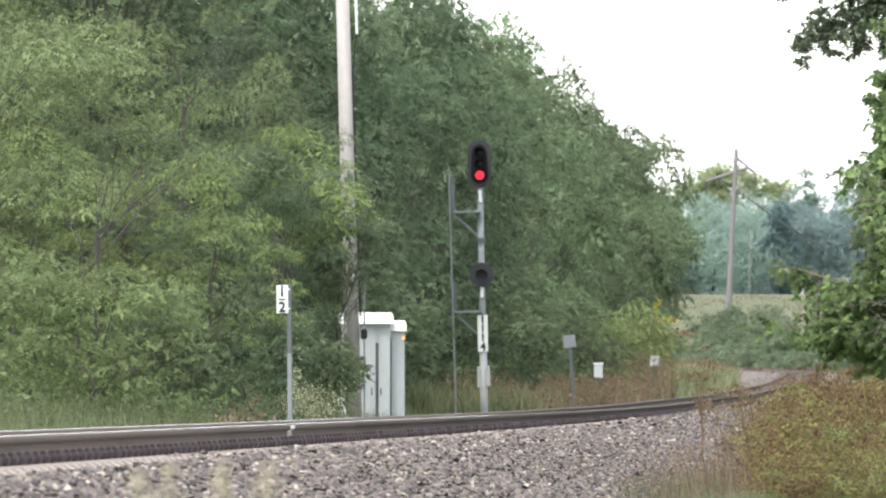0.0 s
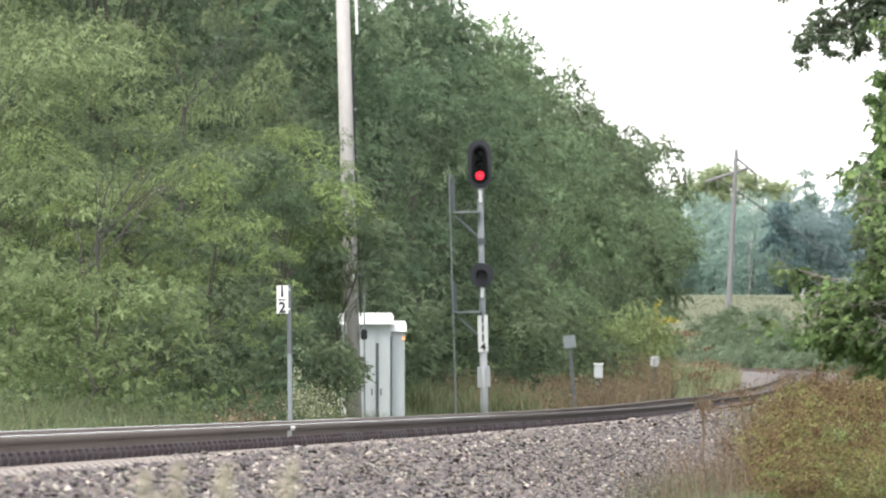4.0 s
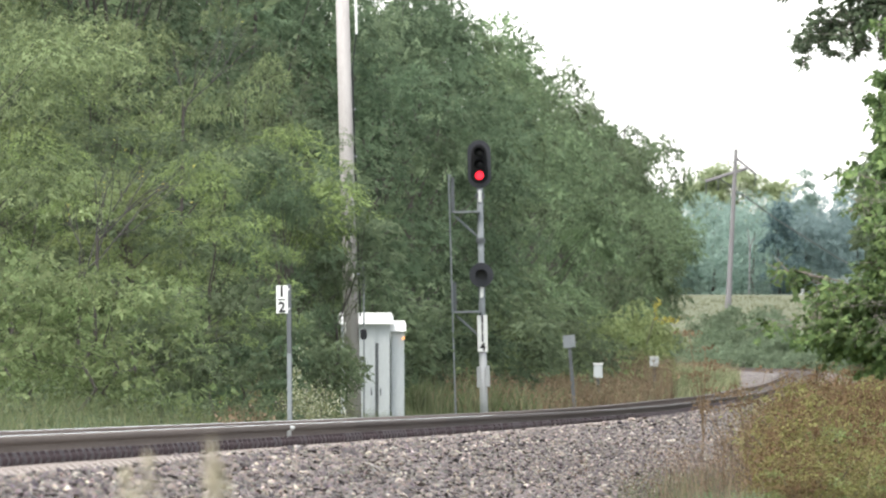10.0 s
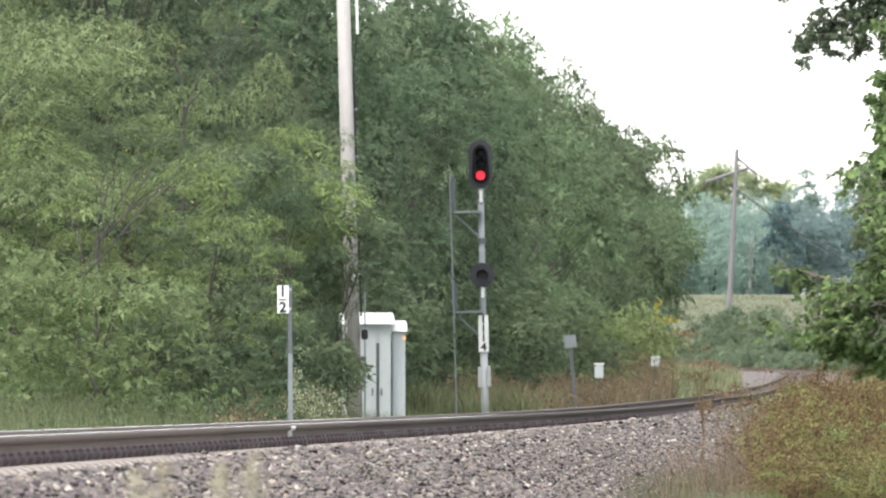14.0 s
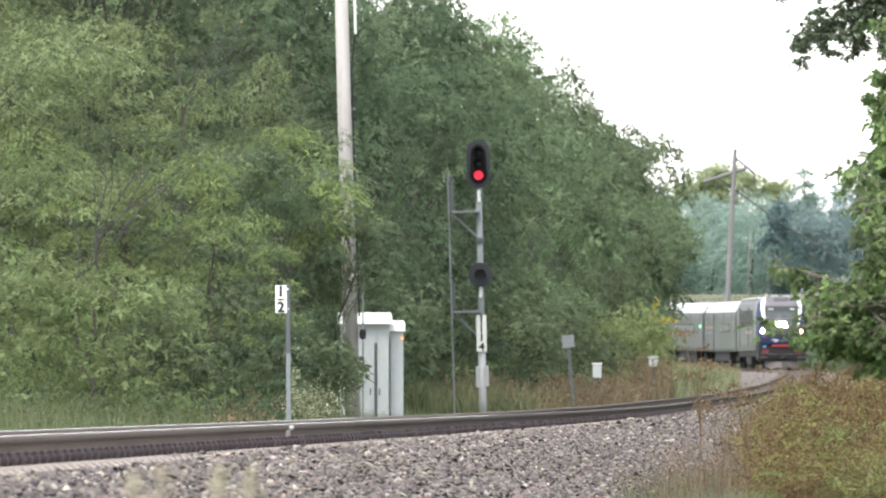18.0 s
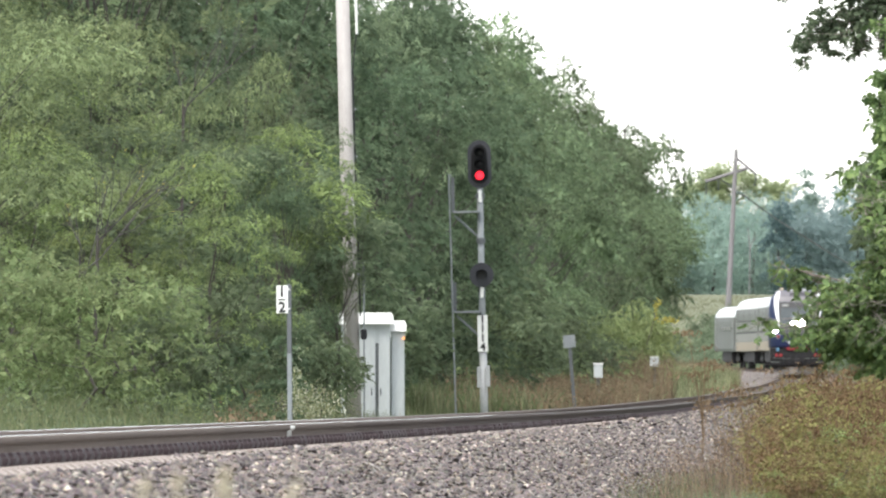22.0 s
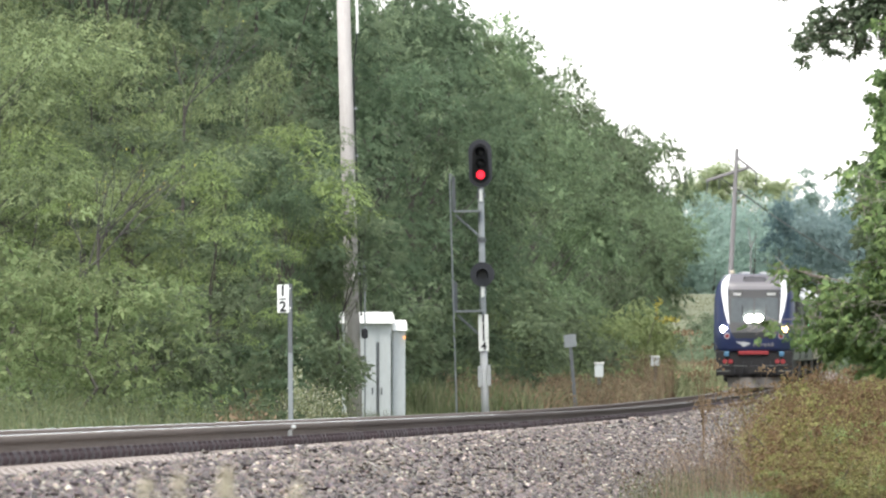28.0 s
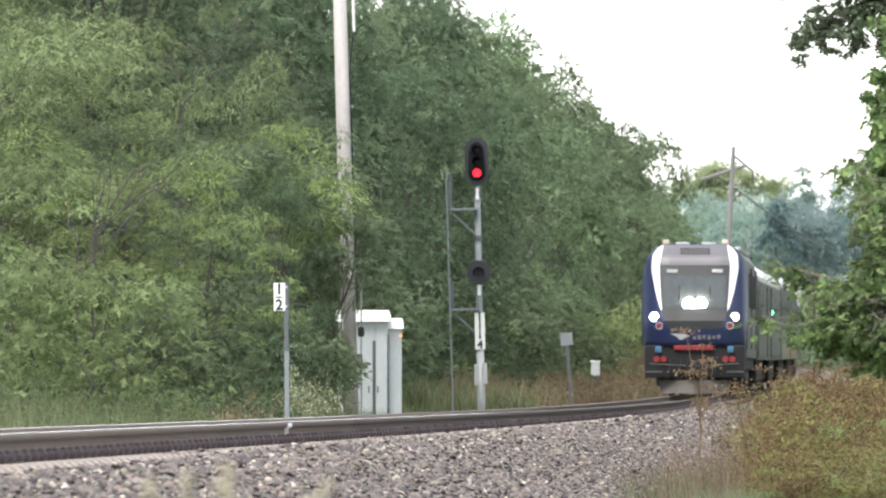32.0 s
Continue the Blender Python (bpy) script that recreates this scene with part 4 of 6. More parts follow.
    y = rng.uniform(91.5, 94, n)
    x = y * rng.uniform(0.028, 0.0395, n)
    blades("pale_straws", rng, x, y, rng.uniform(0.25, 0.62, n), np.full(n, 0.006), 0.15, M_STRAW, "single pale straws in front of the weeds", "grass")
    # leafy weeds that stand out of the stand in clumps
    clumps = [tree_kind(150, 1.15, 0.32, 0.15, 300, 0.023, M_WEED_B, 22, 0.13, 0, trunk=0.008, per=4), tree_kind(151, 1.0, 0.30, 0.1, 280, 0.03, M_WEED_G, 18, 0.13, 0, trunk=0.008, per=4),
              tree_kind(152, 1.1, 0.36, 0.15, 300, 0.023, M_WEED_R, 26, 0.12, 0, trunk=0.008, per=4), tree_kind(153, 0.9, 0.26, 0.1, 260, 0.03, M_LEAF_F, 16, 0.12, 0, trunk=0.008, per=4)]
    what = ("brown dry bushy weed on the bank", "olive green leafy weed on the bank", "reddish brown bushy weed on the bank", "fresh green leafy weed on the bank")
    for i in range(92):
        y = rng.uniform(98, 122)
        q = rng.uniform(0.0293, 0.040)
        h = float(stand(q)) * rng.uniform(0.8, 1.06)
        k = int(rng.choice([0, 0, 0, 2, 2, 2, 1, 3]))
        s = h / (1.15, 1.0, 1.1, 0.9)[k]
        w = rng.uniform(0.95, 1.4)
        plant(clumps[k], "weed", q * y, y, rng.uniform(0, 6.28), (w, w, s), what[k], "weed", "weeds on the bank")
    for i in range(100):
        y = rng.uniform(96, 106)
        q = rng.uniform(0.0292, 0.040)
        k = int(rng.choice([0, 0, 2, 1, 2, 3]))
        s = float(stand(q)) * rng.uniform(0.35, 0.85) / (1.15, 1.0, 1.1, 0.9)[k]
        w = rng.uniform(0.7, 1.15)
        plant(clumps[k], "weed", q * y, y, rng.uniform(0, 6.28), (w, w, s), what[k], "weed", "weeds on the bank")
    for i in range(90):
        y = rng.uniform(91.5, 96.5)
        q = rng.uniform(0.0278, 0.0398)
        k = int(rng.choice([0, 0, 1, 1, 2, 2, 3]))
        s = rng.uniform(0.3, 0.75) * float(np.interp(q, [0.0278, 0.030], [0.5, 1.0]))
        w = rng.uniform(0.5, 0.95)
        plant(clumps[k], "weed", q * y, y, rng.uniform(0, 6.28), (w, w, s), what[k], "weed", "weeds on the bank")
    for i in range(16):
        y = rng.uniform(88, 112)
        u = rng.uniform(2.3, 3.9)
        w = rng.uniform(0.25, 0.5)
        plant(clumps[int(rng.choice([0, 2]))], "weed", float(line_x(y)) + u, y, rng.uniform(0, 6.28), (w * 0.7, w * 0.7, w), "small brown weed among the ballast stones", "weed", "weeds among the ballast")
    n = 1250
    y = rng.uniform(86, 118, n)
    u = rng.uniform(2.3, 4.3, n)
    keep = (line_x(y) + u) / y > 0.0192
    y, u = y[keep], u[keep]
    n = len(y)
    h = rng.uniform(0.12, 0.66, n) * np.interp(u, [2.2, 3.2, 4.0], [0.45, 0.9, 1.45])
    t = blades("dry_stalks", rng, line_x(y) + u, y, h, np.full(n, 0.0045), 0.25, M_DRY, "thin grey-brown dry stalks among the ballast stones", "weeds")
    p = np.repeat(t, 4, 0) + rng.normal(0, 0.035, (4 * n, 3)) - np.array([0, 0, 0.04])
    sprigs("dry_stalk_heads", rng, p, 0.025, M_DRY, "grey-brown dry seed heads among the stones", "weeds")
    # fresh green grass at the stand's corner
    n = 1100
    y = rng.uniform(88.5, 92, n)
    q = rng.uniform(0.0222, 0.0284, n)
    blades("fresh_grass", rng, q * y, y, rng.uniform(0.1, 0.34, n) * (0.5 + 0.5 * (np.sin(q * 5000) > -0.2)), rng.uniform(0.006, 0.011, n), 0.3, M_LEAF_A, "fresh green grass at the corner of the weeds", "grass")
    # white-flowered weeds near the half-mile post
    c = np.concatenate([rng.normal(0, 1, (150, 3)) * np.array([0.10, 0.2, 0.26]) + np.array([-2.64, 202.2, 1.72]), rng.normal(0, 1, (620, 3)) * np.array([0.33, 0.3, 0.2]) + np.array([-2.4, 202.2, 1.26])])
    sprigs("white_flower_heads", rng, c, 0.029, M_FLOWER, "small white flower heads on tall weeds", "weeds", 0.8)
    c = np.concatenate([rng.normal(0, 1, (1800, 3)) * np.array([0.36, 0.4, 0.2]) + np.array([-2.42, 203.0, 1.15]), rng.normal(0, 1, (260, 3)) * np.array([0.09, 0.1, 0.28]) + np.array([-2.62, 202.6, 1.6])])
    sprigs("flower_weed_leaves", rng, c, 0.055, M_STRAW_G, "pale grey-green leaves of flowering weeds", "weeds", 0.4)
    # a stand of rusty dock beside the half-mile post
    c = rng.normal(0, 1, (900, 3)) * np.array([0.2, 0.5, 0.22]) + np.array([-3.42, 200.0, 1.12])
    sprigs("rusty_dock_heads", rng, c, 0.045, M_DOCK, "rusty brown seed heads of dock beside the post", "weeds", 0.5)
    # leafy weeds in the long grass before the wood
    n = 9000
    y = rng.uniform(118, 205, n)
    x = line_x(y) - rng.uniform(4.2, 9.5, n)
    z = ground_z(x, y) + 0.75 * rng.uniform(0, 1, n) ** 0.8 * (0.35 + 0.65 * (np.sin(x * 2.3 + 0.3 * y) * np.sin(y * 0.37) > 0))
    sprigs("verge_weed_leaves", rng, np.stack([x, y, z], 1), 0.06, M_LEAF_A, "green weed leaves in the long grass", "weeds", 0.45)


def umbel_plant(x, y, h, seed):
    """A dry branching weed with flat seed heads."""
    rng = np.random.default_rng(seed)
    z0 = gz(x, y)
    t = thing("dry_umbel_plant", Matrix.Translation((x, y, z0)), "dry brown branching weed with flat seed heads", "weed", "dry weeds by the track")
    bm = bmesh.new()
    tube(bm, (0, 0, -0.1), (0.01, 0, h * 0.55), 0.0045, 0.003, 5)
    ends = []
    for i in range(9):
        a = rng.uniform(0, 6.28)
        s = Vector((0.01, 0, h * rng.uniform(0.35, 0.6)))
        e = Vector((math.cos(a) * rng.uniform(0.1, 0.3), math.sin(a) * 0.2, h * rng.uniform(0.75, 1.0)))
        tube(bm, s, e, 0.003, 0.002, 4)
        ends.append(e)
    part("stalk", bm, M_UMBEL, t)
    for e in ends:
        pts = np.array(e[:]) + rng.normal(0, 1, (28, 3)) * np.array([0.055, 0.055, 0.015])
        v, f = leaf_arrays(rng, pts, 0.03, 0.022, 0.5)
        tagged(fast_mesh("seed_head", v, f, M_UMBEL, t), kind="stuff")
    return t


def dead_limbs(x, y, z, s, seed):
    """A bare, leafless bough fork in the edge of the wood."""
    rng = np.random.default_rng(seed)
    t = thing("dead_tree", Matrix.Translation((x, y, gz(x, y))), "bare dark dead tree between the leafy ones", "tree")
    ends = []

    def fork(p, d, length, r, depth):
        q = p + d * length
        mid = p.lerp(q, 0.5) + Vector(rng.normal(0, 0.05 * length, 3))
        bm = tube(bmesh.new(), p, mid, r, r * 0.8, 7, False)
        tube(bm, mid, q, r * 0.8, r * 0.6, 7, False)
        part("limb", bm, M_DEAD, t)
        if depth > 2:
            ends.append(q)
        if depth < 4:
            for k in range(3 if depth == 1 else 2):
                dd = (d + Vector((rng.normal(0.04, 0.3), rng.normal(0, 0.3), rng.normal(0.1, 0.2)))).normalized()
                fork(q, dd, length * rng.uniform(0.55, 0.85), r * 0.66, depth + 1)
    base = Vector((0, 0, -0.1))
    bm = tube(bmesh.new(), base, (0.1, 0, z), 0.036, 0.028, 8)
    part("trunk", bm, M_BARK, t)
    fork(Vector((0.1, 0, z - 0.1)), Vector((0.75, 0, 0.75)).normalized(), s * 1.1, 0.016, 1)
    fork(Vector((0.1, 0, z - 0.3)), Vector((0.3, 0, 0.95)).normalized(), s, 0.014, 1)
    fork(Vector((0.1, 0, z - 0.2)), Vector((0.0, 0, 1.0)).normalized(), s * 0.7, 0.012, 1)
    pts = np.array([ends[int(k)][:] for k in rng.choice(len(ends), 14)]) + rng.normal(0, 0.09, (14, 3))
    v, f = leaf_arrays(rng, pts, 0.045, 0.03, 0.5)
    tagged(fast_mesh("withered_leaves", v, f, M_YELLOW, t), "last yellow leaves on the dead limbs", kind="stuff")


def build_far():
    rng = np.random.default_rng(41)
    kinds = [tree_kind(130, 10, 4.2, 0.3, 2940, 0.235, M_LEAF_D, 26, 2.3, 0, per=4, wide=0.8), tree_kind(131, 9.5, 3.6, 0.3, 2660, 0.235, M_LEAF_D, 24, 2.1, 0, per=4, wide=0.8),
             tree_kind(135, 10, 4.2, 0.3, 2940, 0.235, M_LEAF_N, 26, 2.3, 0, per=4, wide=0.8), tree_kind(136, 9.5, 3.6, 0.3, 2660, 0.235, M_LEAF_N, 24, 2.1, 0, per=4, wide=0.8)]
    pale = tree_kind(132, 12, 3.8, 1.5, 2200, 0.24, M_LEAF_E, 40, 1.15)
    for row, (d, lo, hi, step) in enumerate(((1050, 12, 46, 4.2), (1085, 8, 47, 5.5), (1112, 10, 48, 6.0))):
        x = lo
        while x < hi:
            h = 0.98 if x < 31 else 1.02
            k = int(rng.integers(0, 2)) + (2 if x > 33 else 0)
            plant(kinds[k], "tree", x, d + rng.uniform(-9, 9), rng.uniform(0, 6.28), (1, 1, h * rng.uniform(0.86, 1.08)), "distant wood tree with haze put into its leaf colour", "tree", "distant wood", sink=0.9)
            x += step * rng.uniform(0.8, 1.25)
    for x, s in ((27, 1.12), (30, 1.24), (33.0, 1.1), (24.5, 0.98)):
        plant(pale, "tree", x, 1160, rng.uniform(0, 6.28), s, "pale tree behind the distant wood, haze and light in its colour", "tree", "distant wood")
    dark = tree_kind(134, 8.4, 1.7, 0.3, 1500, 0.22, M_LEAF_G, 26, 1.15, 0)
    plant(dark, "tree", 31.0, 1036, 0.7, (0.8, 0.8, 1.1), "dark haze-tinted tree standing out of the distant wood", "tree", "distant wood", sink=0.6)
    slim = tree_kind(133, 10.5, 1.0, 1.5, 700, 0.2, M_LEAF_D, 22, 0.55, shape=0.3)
    plant(slim, "tree", 34.2, 1062, 0.4, 1.16, "slim tree with haze-tinted leaves above the distant wood", "tree", "distant wood")
    t = thing("tree", Matrix.Translation((28.0, 1034, gz(28.0, 1034))), "pale bare dead tree before the distant wood", "tree", "distant wood")
    bm = tube(bmesh.new(), (0, 0, -0.3), (0.1, 0, 4.2), 0.05, 0.06, 8)
    tube(bm, (0.1, 0, 4.2), (-0.1, 0, 6.2), 0.06, 0.03, 8)
    part("trunk", bm, M_FARWOOD, t)
    part("limb", tube(bmesh.new(), (0.08, 0, 4.2), (0.5, 0.1, 5.4), 0.06, 0.03, 6), M_FARWOOD, t)
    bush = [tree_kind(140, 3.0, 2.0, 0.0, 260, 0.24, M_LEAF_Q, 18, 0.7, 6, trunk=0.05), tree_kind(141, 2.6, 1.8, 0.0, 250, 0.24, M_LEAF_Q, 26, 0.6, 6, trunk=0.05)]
    for i in range(220):
        x = rng.uniform(12.0, 24.5) if i < 140 else rng.uniform(12.0, 31.0)
        y = rng.uniform(725, np.interp(x, [12, 21.5, 24, 26, 36], [840, 838, 820, 780, 768]))
        if abs(x - float(line_x(y))) < 3.3:
            continue
        plant(bush[int(rng.integers(0, 3) == 2)], "shrub", x, y, rng.uniform(0, 6.28), rng.uniform(0.45, 0.7), "shrub below the dry field with haze tint in its leaves", "shrub", "shrubs below the field")
    n = 9000
    x, y = rng.uniform(15, 38, n), rng.uniform(838, 960, n)
    blades("field_stubble", rng, x, y, rng.uniform(0.1, 0.26, n), rng.uniform(0.03, 0.06, n), 0.3, M_FIELD_B, "pale straw along the edge of the dry field", "grass")
    # the shrub with yellow leaves at the point of the wood
    pt = [tree_kind(142, 3.6, 1.7, 0.0, 1300, 0.12, M_LEAF_P, 30, 0.6, 8, trunk=0.05)]
    plant(pt[0], "shrub", 7.75, 453, 0.3, (0.84, 0.84, 1.15), "yellow-green shrub at the edge of the wood", "shrub", "shrubs along the wood")
    plant(pt[0], "shrub", 6.7, 450, 2.3, (0.8, 0.8, 0.95), "yellow-green shrub at the edge of the wood", "shrub", "shrubs along the wood")
    plant(pt[0], "shrub", 8.3, 486, 1.3, (0.8, 0.8, 1.0), "yellow-green shrub at the edge of the wood", "shrub", "shrubs along the wood")
    t = thing("yellow_twig", Matrix.Translation((8.6, 449, 4.2)), "twig with bright yellow leaves on a shrub", "twig")
    bm = bmesh.new()
    tube(bm, (-0.5, 0.3, -0.9), (-0.2, 0, 0.1), 0.02, 0.015, 5)
    tube(bm, (-0.2, 0, 0.1), (-0.1, 0, 0.75), 0.015, 0.01, 5)
    tube(bm, (-0.2, 0, 0.1), (0.75, 0, 0.0), 0.015, 0.01, 5)
    part("stem", bm, M_TWIG, t)
    pts = np.concatenate([np.array([-0.12, 0, 0.72]) + rng.normal(0, 0.1, (26, 3)), np.array([-0.15, 0, 0.35]) + rng.normal(0, 1, (18, 3)) * np.array([0.05, 0.05, 0.2]),
                          np.array([0.35, 0, 0.05]) + rng.normal(0, 1, (60, 3)) * np.array([0.27, 0.1, 0.06])])
    v, f = leaf_arrays(rng, pts, 0.14, 0.09, 0.5)
    fast_mesh("yellow_leaves", v, f, M_YELLOW, t)


def leaf_shape():
    """One broad pointed leaf, folded along its rib."""
    me = bpy.data.meshes.new("leaf")
    v = [(0, 0, 0), (0.34, 0.22, 0.05), (0.38, 0.55, 0.03), (0, 1.0, -0.10), (-0.38, 0.55, 0.03), (-0.34, 0.22, 0.05), (0, 0.5, -0.04)]
    me.from_pydata(v, [], [(0, 1, 6), (1, 2, 6), (2, 3, 6), (3, 4, 6), (4, 5, 6), (5, 0, 6)])
    me.materials.append(M_LEAF_R)
    return me


def leafy_boughs(name, root, tips, label, leaf, per_twig, seed, material, singles=0, spread=0.16, group="", reach=0.08, twigs=3, per=5):
    """A tree's boughs that reach from root to each tip, with twigs and leaves."""
    rng = np.random.default_rng(seed)
    t = thing(name, Matrix.Translation(root), label, "tree", group)
    root = Vector(root)
    pts = []
    for tip in tips:
        bm = bmesh.new()
        full = tip[3] if len(tip) > 3 else 1.0
        e = Vector(tip[:3]) - root
        s = Vector((0, 0, max(e.z * 0.75 - 0.25, 0.2 - root.z)))
        prev = s
        for i in range(1, 6):
            f = i / 5
            q = s.lerp(e, f) + Vector((rng.normal(0, 0.03), rng.normal(0, 0.06), 0.13 * math.sin(f * 3.1) + rng.normal(0, 0.02)))
            tube(bm, prev, q, 0.008 * (1.15 - f) + 0.0025, 0.008 * (1.15 - f - 0.2) + 0.002, 5, False)
            if f > 0.3:
                for j in range(twigs):
                    w = q + Vector((float(np.clip(rng.normal(-0.02, reach), -1.5 * reach, 1.5 * reach)), rng.normal(0, reach * 2), float(np.clip(rng.normal(-0.02, reach * 0.8), -1.2 * reach, 1.2 * reach))))
                    tube(bm, q, w, 0.003, 0.0015, 4, False)
                    k = 1 + int(per_twig * full * rng.uniform(0.6, 1.4))
                    ff = rng.uniform(0.1, 1.1, k)
                    pts.append(np.array([q.lerp(w, float(g))[:] for g in ff]) + np.clip(rng.normal(0, 1, (k, 3)), -1.6, 1.6) * np.array([spread * 0.5, spread, spread * 0.4]))
            prev = q
        part("bough", bm, M_TWIG, t)
    p = np.concatenate(pts)
    p = p[rng.permutation(len(p))]
    if singles:
        me = leaf_shape()
        for q in p[:singles]:
            s = leaf * rng.uniform(0.7, 1.25)
            share("leaf", me, Matrix.LocRotScale(Vector(q), Euler((rng.normal(-0.5, 0.5), rng.normal(0, 0.5), rng.uniform(0, 6.28))), (s, s, s)), t)
        p = p[singles:]
    e = rng.normal(size=(len(p), 3)) * np.array([0.6, 0.8, 0.3]) + np.array([-0.25, 0, -0.15])
    e /= np.linalg.norm(e, axis=1)[:, None]
    v, f = spray_arrays(rng, p, e, per, leaf * 1.5, leaf, 0.7)
    o = fast_mesh("leaves", v, f, material, t)
    tagged(o, "", kind="stuff")
    # trunk
    tb = bmesh.new()
    z0 = gz(root.x, root.y) - root.z
    tube(tb, (0, 0, z0 - 0.2), (0.05, 0, 1.5), 0.16, 0.12, 10)
    tube(tb, (0.05, 0, 1.5), (0.2, 0.1, 5.0), 0.12, 0.04, 10)
    part("trunk", tb, M_BARK, t)
    return t


def bare_twigs(tree):
    """Leafless pale twigs in the tree beside the bank."""
    rng = np.random.default_rng(57)
    root = tree.matrix_basis.translation
    for x0, z0, x1, z1 in ((3.0, 2.1, 2.52, 2.03), (2.95, 2.0, 2.62, 2.08), (2.9, 2.02, 2.72, 1.86), (2.86, 2.0, 2.74, 1.8), (2.95, 2.75, 2.6, 2.62), (2.92, 2.65, 2.64, 2.74), (2.95, 2.45, 2.68, 2.56)):
        a, b = Vector((x0, 71.3, z0)) - root, Vector((x1, 71.2, z1)) - root
        bm = bmesh.new()
        prev = a
        for i in range(1, 7):
            q = a.lerp(b, i / 6) + Vector((rng.normal(0, 0.012), rng.normal(0, 0.02), rng.normal(0, 0.014)))
            tube(bm, prev, q, 0.0026 * (1.1 - i / 7), 0.0026 * (1.1 - (i + 1) / 7), 5, False)
            if i > 1:
                w = q + Vector((rng.normal(-0.06, 0.04), rng.normal(0, 0.05), rng.normal(0.0, 0.06)))
                tube(bm, q, w, 0.0014, 0.0008, 4, False)
            prev = q
        part("bare_twig", bm, M_PALETWIG, tree, "pale leafless twig")


def build_right_trees():
    rng = np.random.default_rng(51)
    tips = []
    # low boughs that reach over the bank, then the upper ones
    tips = [(2.13, 72.1, 2.27, 0.3), (2.24, 72.3, 2.25, 0.45), (2.44, 71.9, 1.93, 0.3), (2.02, 72.1, 1.93, 0.06), (2.1, 72.2, 1.955, 0.1), (2.36, 72.0, 1.82, 0.6), (2.38, 72.2, 1.9, 0.6), (2.34, 71.8, 1.95, 0.35), (2.42, 72.1, 1.76, 0.8), (2.4, 71.9, 2.03, 0.5), (2.48, 72.0, 2.06, 0.7), (2.4, 72.2, 2.15, 0.35), (2.26, 72.3, 2.2, 0.3)]
    for x, z in ((2.47, 2.12), (2.46, 2.0), (2.45, 1.9), (2.46, 1.84), (2.5, 1.86), (2.52, 2.1), (2.62, 1.9), (2.68, 2.2), (2.75, 1.8), (2.7, 2.0), (2.5, 1.95), (2.8, 1.95), (2.85, 1.75),
                 (2.46, 2.86), (2.48, 2.66), (2.56, 2.78), (2.6, 2.55), (2.64, 2.7), (2.7, 2.62), (2.72, 2.45), (2.78, 2.8), (2.66, 2.4), (2.8, 2.6), (2.7, 2.3), (2.85, 2.75), (2.62, 2.15), (2.82, 2.1), (2.88, 2.4), (2.8, 2.3), (2.75, 2.1), (2.5, 1.84), (2.6, 1.8), (2.66, 1.76), (2.74, 1.78), (2.82, 1.74), (2.45, 1.9)):
        tips.append((x + (0.18 if z > 2.35 else 0.04), 72 + rng.uniform(-0.5, 0.5), z))
    low = leafy_boughs("tree", (3.15, 72.0, 1.2), tips, "broad-leaved green tree whose boughs hang over the bank", 0.043, 3.4, 52, M_LEAF_R, 160, 0.045, reach=0.08, twigs=6)
    bare_twigs(low)
    tips = [(X - 0.02, 96 + rng.uniform(-1, 1), z) for X, z in ((3.74, 3.95), (3.70, 3.75), (3.74, 3.5), (3.78, 3.7), (3.82, 3.3), (3.8, 3.12), (3.86, 4.2), (3.78, 3.3), (3.85, 4.0), (3.8, 3.9), (3.86, 4.62), (3.88, 4.5), (3.86, 4.34), (3.8, 4.12), (3.9, 4.25), (3.78, 3.6), (3.84, 3.5), (3.86, 3.75), (3.9, 3.95), (3.92, 4.4), (3.88, 3.2))]
    leafy_boughs("tree", (4.15, 96.0, 1.6), tips, "green tree beside the bank with drooping leaves", 0.05, 5.0, 53, M_LEAF_R, 0, 0.04, reach=0.075, twigs=8)
    tips = [(X, 122 + rng.uniform(-1, 1), z) for X, z in ((4.58, 3.75), (4.55, 3.5), (4.6, 3.2), (4.66, 3.95), (4.7, 3.4), (4.75, 3.0), (4.68, 3.6))]
    leafy_boughs("tree", (5.2, 122.0, 1.6), tips, "green tree further along the bank", 0.08, 6, 54, M_LEAF_A, 0, 0.05, reach=0.12, twigs=5)
    tips = [(X, 110 + rng.uniform(-0.6, 0.6), z) for X, z in ((3.50, 4.95), (3.54, 4.82), (3.52, 4.70), (3.60, 5.04), (3.66, 4.98), (3.75, 5.10), (3.82, 5.05), (3.92, 5.2), (4.02, 5.16), (4.12, 5.3), (4.25, 5.28), (3.57, 4.9), (3.28, 5.36), (3.42, 5.42), (3.9, 5.36), (3.7, 5.22), (4.1, 5.4), (3.62, 4.9))]
    return low, leafy_boughs("tree", (4.85, 110.0, 5.45), tips, "dark bough of a tree that hangs against the sky", 0.026, 7, 55, M_LEAF_H, 0, 0.025, reach=0.075, twigs=10, per=6)


